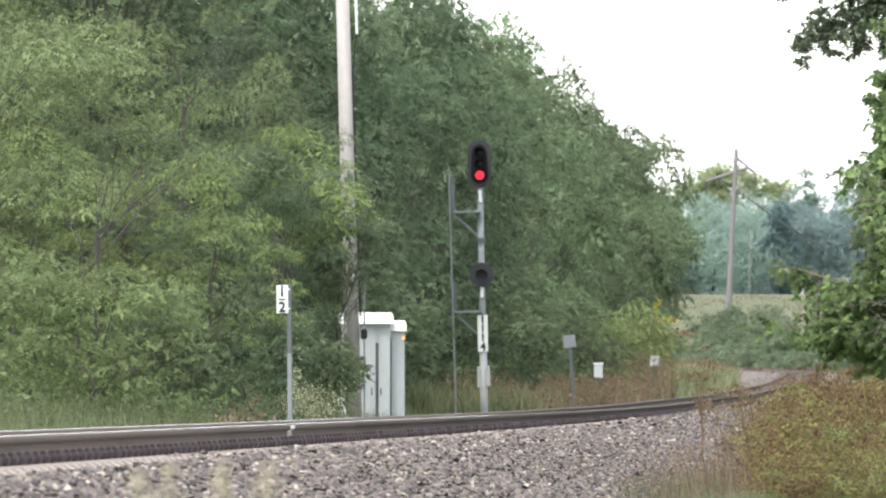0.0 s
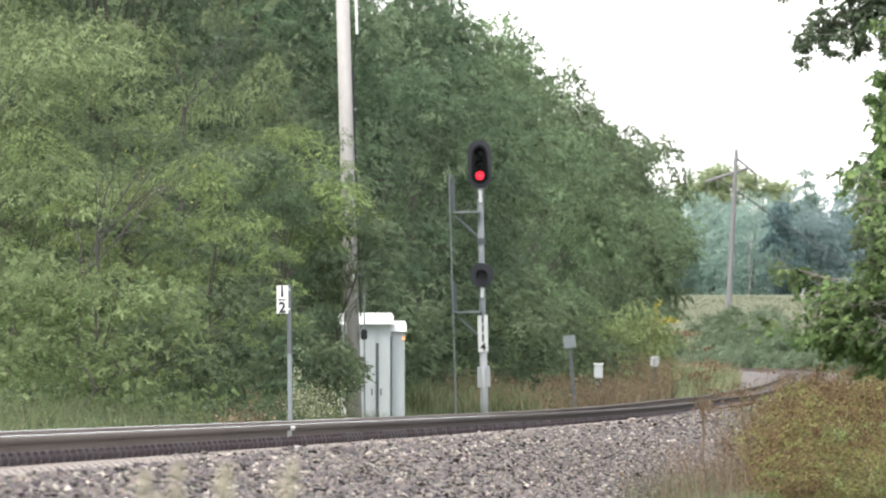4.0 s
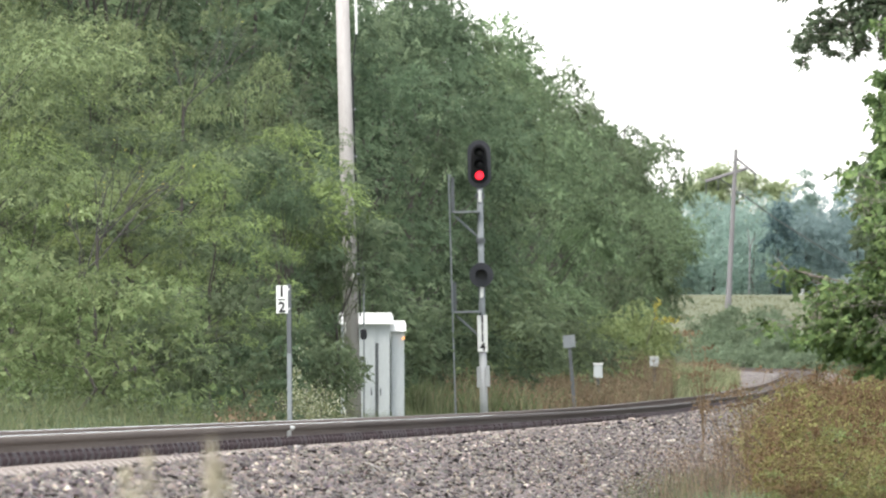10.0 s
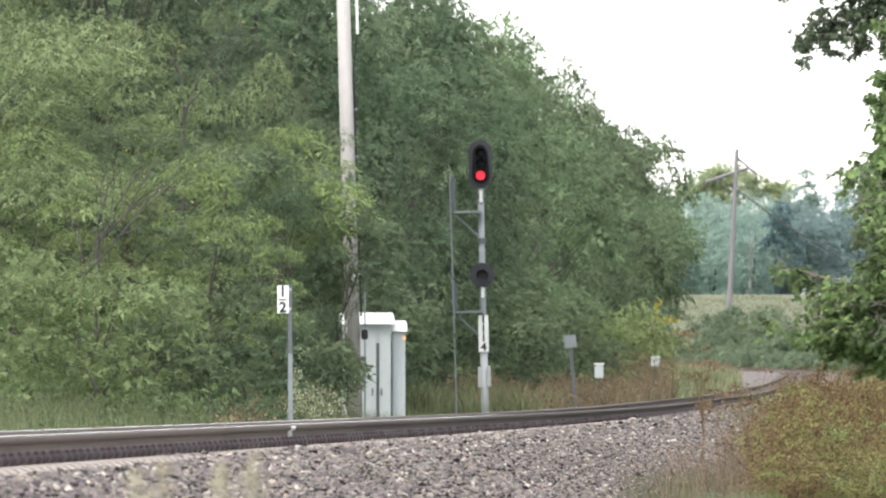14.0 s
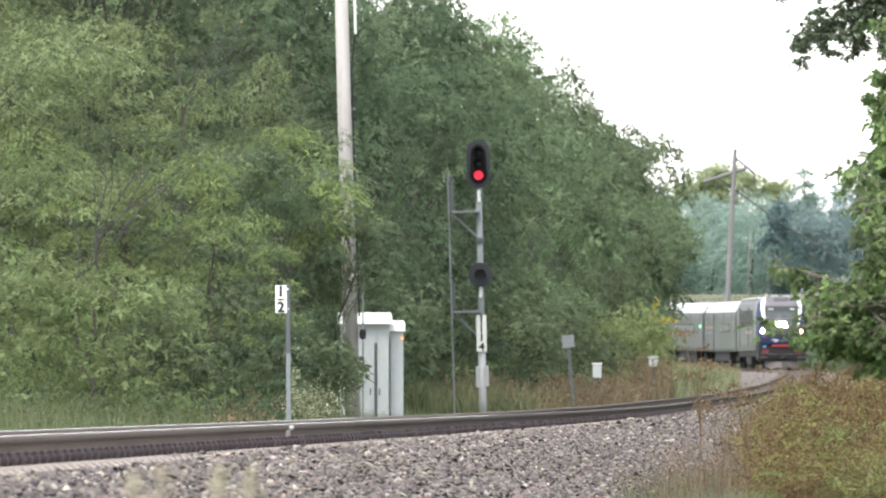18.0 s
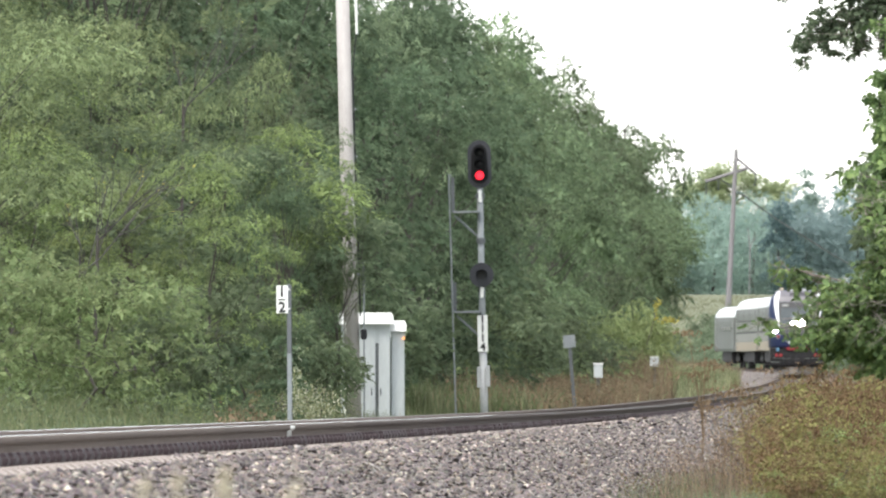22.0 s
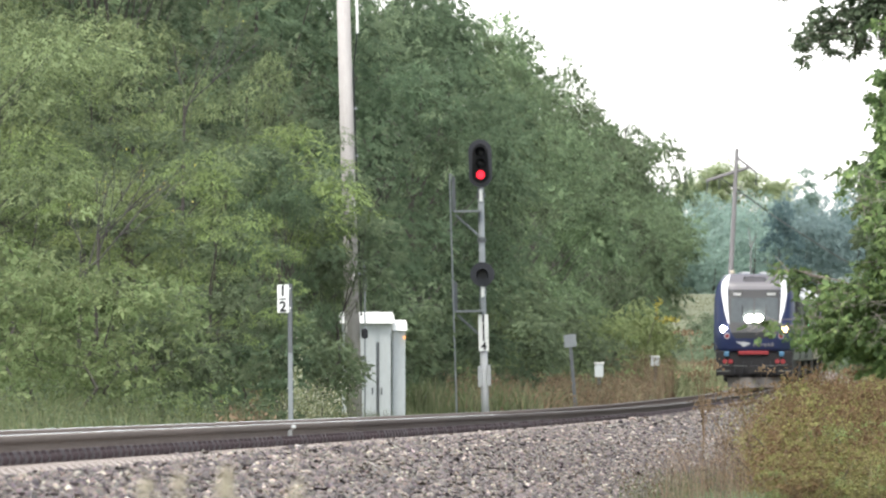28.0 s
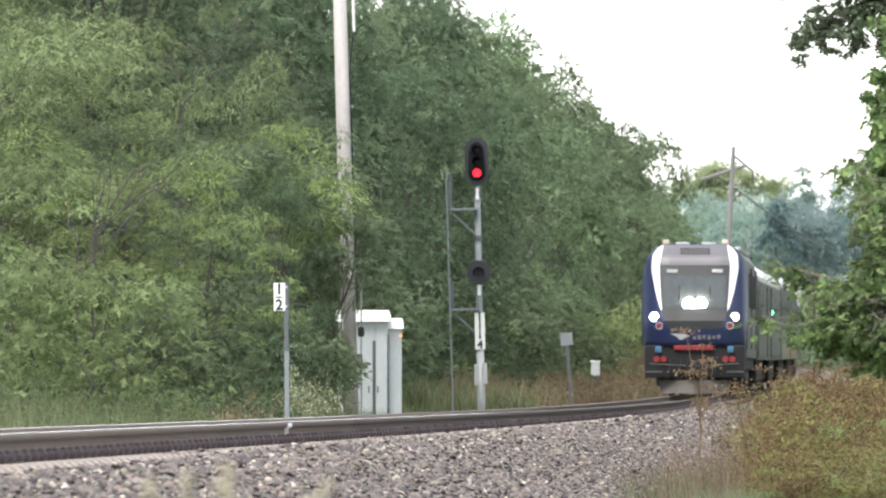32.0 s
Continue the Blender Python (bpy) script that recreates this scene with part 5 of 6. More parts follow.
# ---- railway equipment ----
def build_signal():
    t = thing("railway_signal", pose(1.03, 278.0, 0.06, 0, -1.1, 0), "galvanised signal mast with two black heads, red light on", "railway signal")
    bm = bmesh.new()
    tube(bm, (0, 0, 0), (0, 0, 6.5), 0.085, 0.075, 16)
    part("mast", bm, M_GALV, t, "grey galvanised mast", True)
    bm = bmesh.new()
    tube(bm, (0, 0, 0), (0, 0, 0.35), 0.16, 0.11, 16)
    part("base_casting", bm, M_GALV, t)
    # pale shell added over the plain mast to lift its shaded foot
    part("mast_lightener", tube(bmesh.new(), (0, 0, 0.3), (0, 0, 2.36), 0.10, 0.092, 16), M_GALV_PALE, t, "added pale shell that brightens the mast's shaded foot", True)
    for z in (6.15, 5.05, 3.95, 3.15):
        bm = tube(bmesh.new(), (0, 0, z), (0, 0, z + 0.12), 0.11, n=16)
        part("collar", bm, M_STEEL_D, t)
    for z, h in ((5.95, 0.3), (3.6, 0.3)):
        bm = box(bmesh.new(), (0, -0.085, z + h / 2 + 0.1), (0.08, 0.05, h), 0.01)
        part("clamp", bm, M_PAINT_W, t, "white reflective band")
    # upper head: oval backing with three lamps
    zc = 6.99
    bm = bmesh.new()
    out = [(0.29 * math.cos(a), zc + (0.30 if math.sin(a) > 0 else -0.30) + 0.29 * math.sin(a)) for a in [i * math.pi / 14 for i in range(28)]]
    prism(bm, out, -0.14, -0.11)
    head = part("upper_head", bm, M_RIM, t, "black oval backing plate with three lamps")
    # flat black plate paints in the shade between and inside the hoods
    bm = prism(bmesh.new(), [(px * (0.7 + 0.14 * (zc - pz)), zc + (pz - zc) * 0.82) for px, pz in out], -0.17, -0.142)
    part("hood_shade_panel", bm, M_HOOD_SHADE, head)
    bm = box(bmesh.new(), (0, 0.02, zc), (0.3, 0.26, 0.98), 0.05)
    part("lamp_housing", bm, M_BLACK, head)
    for i, z in enumerate((0.28, 0.0, -0.28)):
        bm = bmesh.new()
        tube(bm, (0, -0.165, zc + z), (0, -0.185, zc + z), 0.105 if i == 2 else 0.1, n=24)
        part("lens", bm, M_RED if i == 2 else M_LENS, head, "lit red lens" if i == 2 else "dark unlit lens", True)
        bm = bmesh.new()
        m = 14
        vs = []
        for j in range(m + 1):
            a = math.radians(-35 + 250 * j / m)
            vs.append([bm.verts.new((r * math.cos(a), yy, zc + z + r * math.sin(a))) for r, yy in ((0.135, -0.14), (0.13, -0.14 - 0.30 * max(0.25, math.sin(a))), (0.125, -0.14 - 0.30 * max(0.25, math.sin(a))), (0.128, -0.14))])
        for j in range(m):
            for k in range(4):
                bm.faces.new((vs[j][k], vs[j + 1][k], vs[j + 1][(k + 1) % 4], vs[j][(k + 1) % 4]))
        part("hood", bm, M_BLACK, head, "", True)
    # lower head: round backing with one dark lamp
    zl = 4.26
    bm = tube(bmesh.new(), (0, -0.13, zl), (0, -0.16, zl), 0.30, n=32)
    head = part("lower_head", bm, M_RIM, t, "round black backing plate with a dark lamp")
    bm = box(bmesh.new(), (0, 0.0, zl), (0.3, 0.28, 0.34), 0.04)
    part("lamp_housing", bm, M_BLACK, head)
    bm = tube(bmesh.new(), (0, -0.165, zl), (0, -0.185, zl), 0.105, n=24)
    part("lens", bm, M_LENS, head)
    bm = bmesh.new()
    vs = []
    for j in range(15):
        a = math.radians(-35 + 250 * j / 14)
        vs.append([bm.verts.new((r * math.cos(a), yy, zl + r * math.sin(a))) for r, yy in ((0.145, -0.16), (0.135, -0.16 - 0.32 * max(0.25, math.sin(a))), (0.13, -0.16 - 0.32 * max(0.25, math.sin(a))), (0.135, -0.16))])
    for j in range(14):
        for k in range(4):
            bm.faces.new((vs[j][k], vs[j + 1][k], vs[j + 1][(k + 1) % 4], vs[j][(k + 1) % 4]))
    part("hood", bm, M_BLACK, head, "", True)
    # ladder on its stand-offs
    lx = -0.74
    for yy in (-0.2, 0.2):
        bm = tube(bmesh.new(), (lx + 0.05, yy, 0.05), (lx - 0.02, yy, 6.75), 0.022, n=8)
        part("ladder_rail", bm, M_GALV, t)
    for i in range(21):
        z = 0.4 + i * 0.3
        bm = tube(bmesh.new(), (lx + 0.05 - 0.01 * z, -0.2, z), (lx + 0.05 - 0.01 * z, 0.2, z), 0.014, n=6)
        part("rung", bm, M_GALV, t)
    for z, h in ((5.82, 0.86), (3.36, 0.72)):
        bm = box(bmesh.new(), (lx + 0.07, 0.1, z + h / 2), (0.09, 0.5, h), 0.01)
        part("guard_panel", bm, M_STEEL_D, t, "grey guard panel on the ladder")
        bm = box(bmesh.new(), (lx / 2 + 0.03, 0, z), (abs(lx) - 0.06, 0.42, 0.05), 0.008)
        part("platform", bm, M_GALV, t)
        bm = tube(bmesh.new(), (lx + 0.1, 0.05, z - 0.08), (-0.06, 0.05, z - 0.62), 0.03, n=8)
        part("brace", bm, M_GALV, t)
        bm = tube(bmesh.new(), (lx + 0.05, -0.2, z + h + 0.02), (lx - 0.03, -0.2, z + h + 0.06), 0.02, n=6)
        part("hook", bm, M_GALV, t)
    bm = box(bmesh.new(), (0.0, -0.12, 2.82), (0.25, 0.012, 0.9), 0.003)
    pl = part("number_board", bm, M_PAINT_W, t, "white board with black figures down the mast")
    for i, ch in enumerate("1114"):
        words("figure", ch, 0.27, pose(0, -0.13, 3.16 - i * 0.225, 90, 0, 0), M_INK, pl)
    for bx in (-0.11, 0.11):
        bm = box(bmesh.new(), (bx, 0.02 - 0.1 * (bx > 0), 1.75 + 0.02 * (bx > 0)), (0.10, 0.2, 0.52), 0.02)
        part("junction_box", bm, M_GALV_PALE, t, "grey junction box")


def build_posts():
    # half-mile post
    t = thing("milepost", Matrix.Translation((-2.228, 165.0, 0.30)) @ Matrix.Rotation(radians(-0.4), 4, "Y") @ Matrix.Scale(0.815, 4), "steel half-mile post with a white fraction sign", "milepost")
    for z0, z1, mt in ((0, 2.12, M_GALV), (2.12, 3.36, M_STEEL_D)):
        bm = prism(bmesh.new(), [(-0.045, 0), (0.045, 0), (0.045, 0.01), (0.03, 0.01), (0.03, 0.045), (-0.03, 0.045), (-0.03, 0.01), (-0.045, 0.01)], z0, z1)
        bmesh.ops.rotate(bm, verts=bm.verts[:], cent=(0, 0, 0), matrix=Matrix.Rotation(radians(90), 3, "X"))
        for v in bm.verts:
            v.co.z = -v.co.z if v.co.z < 0 else v.co.z
        part("post", bm, mt, t, "bare bright lower post" if z0 == 0 else "grey upper post")
    bm = box(bmesh.new(), (-0.125, -0.055, 3.09), (0.205, 0.006, 0.5), 0.002)
    s = part("sign_plate", bm, M_PAINT_W, t, "white plate with the fraction one half")
    words("figure", "1", 0.26, pose(-0.13, -0.062, 3.225, 90, 0, 0), M_INK, s)
    words("figure", "2", 0.26, pose(-0.13, -0.062, 2.94, 90, 0, 0), M_INK, s)
    part("fraction_bar", box(bmesh.new(), (-0.13, -0.061, 3.085), (0.13, 0.008, 0.022)), M_INK, s)
    for z in (3.27, 2.92):
        part("bolt", tube(bmesh.new(), (0, -0.05, z), (0, -0.066, z), 0.016, n=8), M_PAINT_W, t)
    # the back of a small sign further on
    t = thing("trackside_sign", pose(3.82, 322.0, 0.1, 0, -4.6, 0), "small square sign plate on a leaning grey post", "sign")
    part("post", box(bmesh.new(), (0, 0, 1.35), (0.1, 0.06, 2.8), 0.01), M_STEEL_D, t)
    part("sign_plate", box(bmesh.new(), (0, -0.05, 2.78), (0.35, 0.01, 0.36), 0.004), M_GALV, t, "weathered grey plate")
    for x, y, h, w, d in ((5.15, 375.0, 2.34, 0.29, 0.3), (8.17, 437.0, 2.74, 0.34, 0.3)):
        z0 = gz(x, y)
        t = thing("marker_cabinet", pose(x, y, z0), "small white trackside cabinet among brown weeds", "cabinet", "white trackside cabinets")
        tall = 0.46 if y < 400 else 0.36
        part("post", box(bmesh.new(), (0, 0, (h - z0 - tall) / 2), (0.12, 0.12, h - z0 - tall), 0.01), M_STEEL_D, t)
        part("body", box(bmesh.new(), (0, 0, h - z0 - tall / 2), (w, d, tall), 0.03), M_CASE, t)
        part("lid", box(bmesh.new(), (0, 0, h - z0 + 0.02), (w + 0.05, d + 0.05, 0.05), 0.015), M_PAINT_W, t)


def build_case():
    t = thing("instrument_case", pose(-1.74, 255.0, 0.1), "tall white aluminium signal instrument case with overhanging roof", "equipment case")
    H = 2.9
    bm = box(bmesh.new(), (0, 0.35, H / 2), (1.12, 0.7, H), 0.015)
    body = part("body", bm, M_CASE, t)
    for dx, w in ((-0.17, 0.76), (0.415, 0.25)):
        bm = box(bmesh.new(), (dx, -0.012, H / 2 - 0.02), (w, 0.02, H - 0.14), 0.006)
        door = part("door", bm, M_CASE, body)
        part("handle", box(bmesh.new(), (dx + (0.3 if dx < 0 else -0.08), -0.035, 1.35), (0.03, 0.03, 0.16), 0.008), M_STEEL_D, door)
    part("door_gap", box(bmesh.new(), (0.25, -0.006, H / 2 - 0.2), (0.07, 0.008, H - 0.5)), M_STEEL_D, body, "dark gap between the doors")
    part("seam", box(bmesh.new(), (0.545, -0.006, H / 2 - 0.1), (0.03, 0.008, H - 0.3)), M_STEEL_D, body)
    bm = bmesh.new()
    prism(bm, [(-0.62, 0), (0.62, 0), (0.62, 0.14), (0.58, 0.26), (-0.58, 0.26), (-0.62, 0.14)], -0.16, 0.86)
    for v in bm.verts:
        if v.co.z > 0.1 and v.co.y < 0:
            v.co.y += 0.26 * v.co.z / 0.26
        v.co.z += H - 0.02
    part("roof", bm, M_PAINT_W, t, "bright white overhanging roof")
    t2 = thing("battery_case", pose(-1.02, 255.3, 0.1), "narrow white case with its own roof beside the larger one", "equipment case")
    b2 = part("body", box(bmesh.new(), (0, 0.25, 1.38), (0.30, 0.5, 2.76), 0.015), M_CASE, t2)
    part("door", box(bmesh.new(), (0, -0.01, 1.36), (0.25, 0.02, 2.6), 0.006), M_CASE, b2)
    bm = prism(bmesh.new(), [(-0.19, 0), (0.19, 0), (0.19, 0.14), (0.16, 0.24), (-0.16, 0.24), (-0.19, 0.14)], -0.12, 0.6)
    for v in bm.verts:
        if v.co.z > 0.1 and v.co.y < 0:
            v.co.y += 0.26 * v.co.z / 0.24
        v.co.z += 2.72
    part("roof", bm, M_PAINT_W, t2)
    part("lamp", tube(bmesh.new(), (-0.17, -0.02, 2.62), (-0.17, -0.06, 2.62), 0.04, n=14), M_PAINT_W, t2, "small white lamp")
    part("indicator_lamp", tube(bmesh.new(), (0.13, -0.02, 2.56), (0.13, -0.07, 2.56), 0.03, n=14), M_AMBER, t2, "small glowing amber lamp")
    t3 = thing("antenna", pose(-1.77, 254.3, 0.1), "thin grey antenna mast beside the case", "antenna")
    part("mast", tube(bmesh.new(), (0, 0, 0), (-0.01, 0, 4.25), 0.022, 0.018, 8), M_GALV, t3)
    part("aerial", tube(bmesh.new(), (-0.01, 0, 3.6), (-0.02, 0, 4.3), 0.04, 0.03, 10), M_STEEL_D, t3)
    # the utility pole in front
    t = thing("utility_pole", pose(-1.87, 240.0, 0.05, 0, -1.55, 0), "tall weathered grey wooden utility pole with a cable", "utility pole")
    bm = bmesh.new()
    tube(bm, (0, 0, -0.1), (0, 0, 11.9), 0.17, 0.135, 24)
    part("shaft", bm, M_WOOD, t, "", True)
    rng = np.random.default_rng(61)
    for i in range(18):
        z = rng.uniform(2.6, 5.7)
        x = rng.uniform(-0.11, 0.11)
        h = rng.uniform(0.08, 0.3)
        yy = -math.sqrt(0.155 ** 2 - x * x) - 0.002
        bm = prism(bmesh.new(), [(x - 0.02, z), (x + 0.012, z - h * 0.2), (x + 0.03, z + h * 0.6), (x + 0.004, z + h), (x - 0.026, z + h * 0.7)], yy, yy + 0.012)
        part("bark_flake", bm, M_DEAD if i % 3 else M_PAINT_W, t, "dark torn flake" if i % 3 else "pale bare patch")
    part("conduit", tube(bmesh.new(), (0.20, -0.06, 3.0), (0.17, -0.06, 8.2), 0.018, n=8), M_BLACK, t, "black cable down the pole")
    part("riser_loop", tube(bmesh.new(), (0.17, -0.06, 8.2), (0.27, -0.06, 9.0), 0.014, n=8), M_BLACK, t)
    part("riser_pipe", tube(bmesh.new(), (0.28, -0.06, 9.0), (0.28, -0.06, 10.6), 0.028, n=8), M_PAINT_W, t, "white cable riser")
    for z in (3.9, 5.1, 6.4, 7.4):
        part("strap", box(bmesh.new(), (0.19, -0.05, z), (0.07, 0.05, 0.05), 0.008), M_GALV, t)
    part("meter_box", box(bmesh.new(), (0.26, -0.1, 2.62), (0.14, 0.16, 0.22), 0.05), M_BLACK, t, "small black box on the pole")
    part("ground_box", box(bmesh.new(), (0.22, -0.1, 2.1), (0.1, 0.08, 0.1), 0.01), M_STEEL_D, t)


def build_far_pole():
    X, D = 21.4, 850.0
    z0 = gz(X, D)
    t = thing("power_pole", pose(X, D, z0, 0, 2.9, 0), "tall old wooden power pole with a crossarm and insulators", "power pole")
    H = 19.6 - z0
    part("shaft", tube(bmesh.new(), (0, 0, -0.3), (0, 0, H), 0.23, 0.15, 14), M_FARWOOD, t)
    part("crossarm", tube(bmesh.new(), (-2.2, 0, H - 2.55), (1.0, 0, H - 1.35), 0.13, n=8), M_FARWOOD, t)
    part("brace", tube(bmesh.new(), (0.1, 0, H - 0.7), (1.55, 0, H - 1.75), 0.09, n=6), M_FARWOOD, t)
    for x, z in ((-2.1, H - 2.6), (1.55, H - 1.75), (-1.2, H - 2.2)):
        bm = bmesh.new()
        for i in range(5):
            tube(bm, (x, 0, z - 0.2 * i), (x, 0, z - 0.2 * i - 0.12), 0.11, 0.06, 8)
        part("insulator", bm, M_STEEL_D, t, "hanging string of dark insulators")
    bm = bmesh.new()
    pts = [(-1.2, 0, H - 2.2)]
    for i in range(1, 13):
        f = i / 12
        pts.append((-1.2 + 60 * f, 180 * f, H - 2.2 - 14 * f * (1 - f) * 1.9 - 8 * f))
    for a, b in zip(pts, pts[1:]):
        tube(bm, a, b, 0.055, n=5, caps=False)
    part("wire", bm, M_STEEL_D, t, "sagging wire")


# ---- the train ----
M_BLUE = surface("dark_blue_paint", (0.014, 0.022, 0.072), (0.010, 0.017, 0.055), 0.8, 30.0, 0.28, bump=0.03, bump_size=0.002)
M_WHITE = surface("white_livery", (0.80, 0.81, 0.84), (0.7, 0.71, 0.74), 0.8, 30.0, 0.3, bump=0.03, bump_size=0.002)
M_GREYL = surface("grey_livery", (0.105, 0.112, 0.107), (0.075, 0.082, 0.078), 0.6, 14.0, 0.55, 0.1, bump=0.05, bump_size=0.003)
# the sky's sheen on the roofs is put into this pale colour
M_ROOF = surface("sky_sheen_roof", (0.5, 0.51, 0.52), (0.38, 0.39, 0.4), 0.6, 14.0, 0.35, 0.3, bump=0.05, bump_size=0.003)
M_CROWN = surface("grey_nose_panel", (0.132, 0.126, 0.142), (0.106, 0.101, 0.112), 0.6, 20.0, 0.4, bump=0.03, bump_size=0.002)
M_STEEL = surface("stainless_side", (0.098, 0.106, 0.098), (0.068, 0.075, 0.069), 0.5, 12.0, 0.6, 0.1, bump=0.05, bump_size=0.003, stretch=(1, 0.3, 1))
M_GLASS = surface("tinted_glass", (0.045, 0.05, 0.05), (0.035, 0.04, 0.04), 1.0, 10.0, 0.3, bump=0.0)
M_SCREEN = surface("windscreen_glass", (0.06, 0.07, 0.074), (0.04, 0.05, 0.054), 1.0, 4.0, 0.12, bump=0.0)
M_UNDER = surface("dirty_underframe", (0.020, 0.019, 0.021), (0.010, 0.009, 0.010), 1.0, 18.0, 0.9, bump=0.3, bump_size=0.01)
M_PLOW = surface("grey_plough", (0.14, 0.125, 0.115), (0.085, 0.075, 0.07), 1.5, 18.0, 0.7, bump=0.2, bump_size=0.01)
M_REDP = surface("red_paint", (0.26, 0.022, 0.028), (0.19, 0.016, 0.02), 1.0, 30.0, 0.4, bump=0.02, bump_size=0.002)
M_CYAN = surface("light_blue_fitting", (0.07, 0.17, 0.28), (0.05, 0.13, 0.21), 1.0, 30.0, 0.4, bump=0.02, bump_size=0.002)
M_ORANGE = surface("orange_stripe", (0.21, 0.155, 0.10), (0.17, 0.13, 0.09), 1.0, 30.0, 0.45, bump=0.02, bump_size=0.002)
M_MASK = surface("black_mask", (0.014, 0.015, 0.018), (0.009, 0.010, 0.012), 1.0, 20.0, 0.5, bump=0.02, bump_size=0.002)
M_RIMC = surface("bright_rim", (0.5, 0.5, 0.52), (0.36, 0.36, 0.38), 2.0, 30.0, 0.3, 0.7, bump=0.02, bump_size=0.002)
M_CREAM = surface("cream_paint", (0.55, 0.50, 0.40), (0.42, 0.36, 0.28), 2.0, 20.0, 0.6, bump=0.05, bump_size=0.003)
M_BAND = surface("dark_window_band", (0.030, 0.034, 0.032), (0.020, 0.023, 0.022), 0.6, 12.0, 0.75, bump=0.02, bump_size=0.002)
M_PALE_SIDE = surface("pale_lower_side", (0.17, 0.172, 0.158), (0.125, 0.128, 0.118), 0.5, 12.0, 0.6, 0.1, bump=0.05, bump_size=0.003, stretch=(1, 0.3, 1))
M_STRIPE_B = surface("blue_stripe", (0.07, 0.10, 0.16), (0.055, 0.08, 0.13), 1.0, 30.0, 0.5, bump=0.02, bump_size=0.002)
M_STRIPE_R = surface("red_orange_stripe", (0.24, 0.11, 0.06), (0.19, 0.09, 0.05), 1.0, 30.0, 0.5, bump=0.02, bump_size=0.002)
# roof centre, darker than the shoulders
M_ROOF_D = surface("dark_roof_centre", (0.13, 0.12, 0.12), (0.08, 0.075, 0.075), 0.5, 10.0, 0.8, bump=0.1, bump_size=0.005)
M_LAMP = glow("headlight", (1.0, 0.95, 0.78), 40.0)
M_DITCH = glow("ditch_light", (0.95, 0.93, 1.0), 45.0)
M_DITCH_W = glow("warm_ditch_light", (1.0, 0.60, 0.24), 5.0)
M_GREEN = glow("green_indicator", (0.1, 1.0, 0.4), 3.0)
M_REDLENS = surface("red_marker_lens", (0.2, 0.03, 0.035), (0.14, 0.02, 0.025), 2.0, 20.0, 0.2, bump=0.0)

LOCO = 23.5
COACH = 26.2
CAB = 17.6
FRONT = LOCO / 2
SIDE = [(1.46, 1.53), (1.6, 1.54), (2.6, 1.55), (3.5, 1.53), (4.0, 1.43), (4.28, 1.22), (4.42, 0.95)]


def nose_half(z):
    return float(np.interp(z, [p[0] for p in SIDE], [p[1] for p in SIDE]))


def nose_y(x, z):
    back = max(0.0, z - 2.15) * 0.40 + max(0.0, z - 3.9) ** 2 * 1.6 + max(0.0, 1.9 - z) * 0.1
    return FRONT - back - 0.42 * max(0.0, (abs(x) - 0.85) / 0.65) ** 2


def nose_patch(name, lo, hi, z0, z1, material, parent, off, label="", nx=8, nz=8):
    """A thin plate that follows the nose between the edges lo(z) and hi(z)."""
    bm = bmesh.new()
    rows = []
    for j in range(nz + 1):
        z = z0 + (z1 - z0) * j / nz
        a, b = lo(z), hi(z)
        rows.append([bm.verts.new((a + (b - a) * i / nx, nose_y(a + (b - a) * i / nx, z) + off, z)) for i in range(nx + 1)])
    for j in range(nz):
        for i in range(nx):
            bm.faces.new((rows[j][i], rows[j][i + 1], rows[j + 1][i + 1], rows[j + 1][i]))
    r = bmesh.ops.extrude_face_region(bm, geom=bm.faces[:])
    for v in [g for g in r["geom"] if isinstance(g, bmesh.types.BMVert)]:
        v.co.y -= 0.02
    bmesh.ops.recalc_face_normals(bm, faces=bm.faces[:])
    return part(name, bm, material, parent, label)


def build_bogie(parent, y):
    bm = bmesh.new()
    for s in (-1, 1):
        box(bm, (s * 1.02, y, 0.62), (0.16, 3.0, 0.3), 0.05)
        box(bm, (s * 1.0, y, 0.85), (0.2, 1.0, 0.35), 0.05)
    box(bm, (0, y, 0.7), (2.0, 0.5, 0.3), 0.05)
    b = part("bogie", bm, M_UNDER, parent)
    for dy in (-1.25, 1.25):
        for s in (-1, 1):
            wm = bmesh.new()
            tube(wm, (s * 0.70, y + dy, 0.50), (s * 0.82, y + dy, 0.50), 0.50, n=24)
            tube(wm, (s * 0.82, y + dy, 0.50), (s * 0.96, y + dy, 0.50), 0.16, n=12)
            part("wheel", wm, M_UNDER, b)


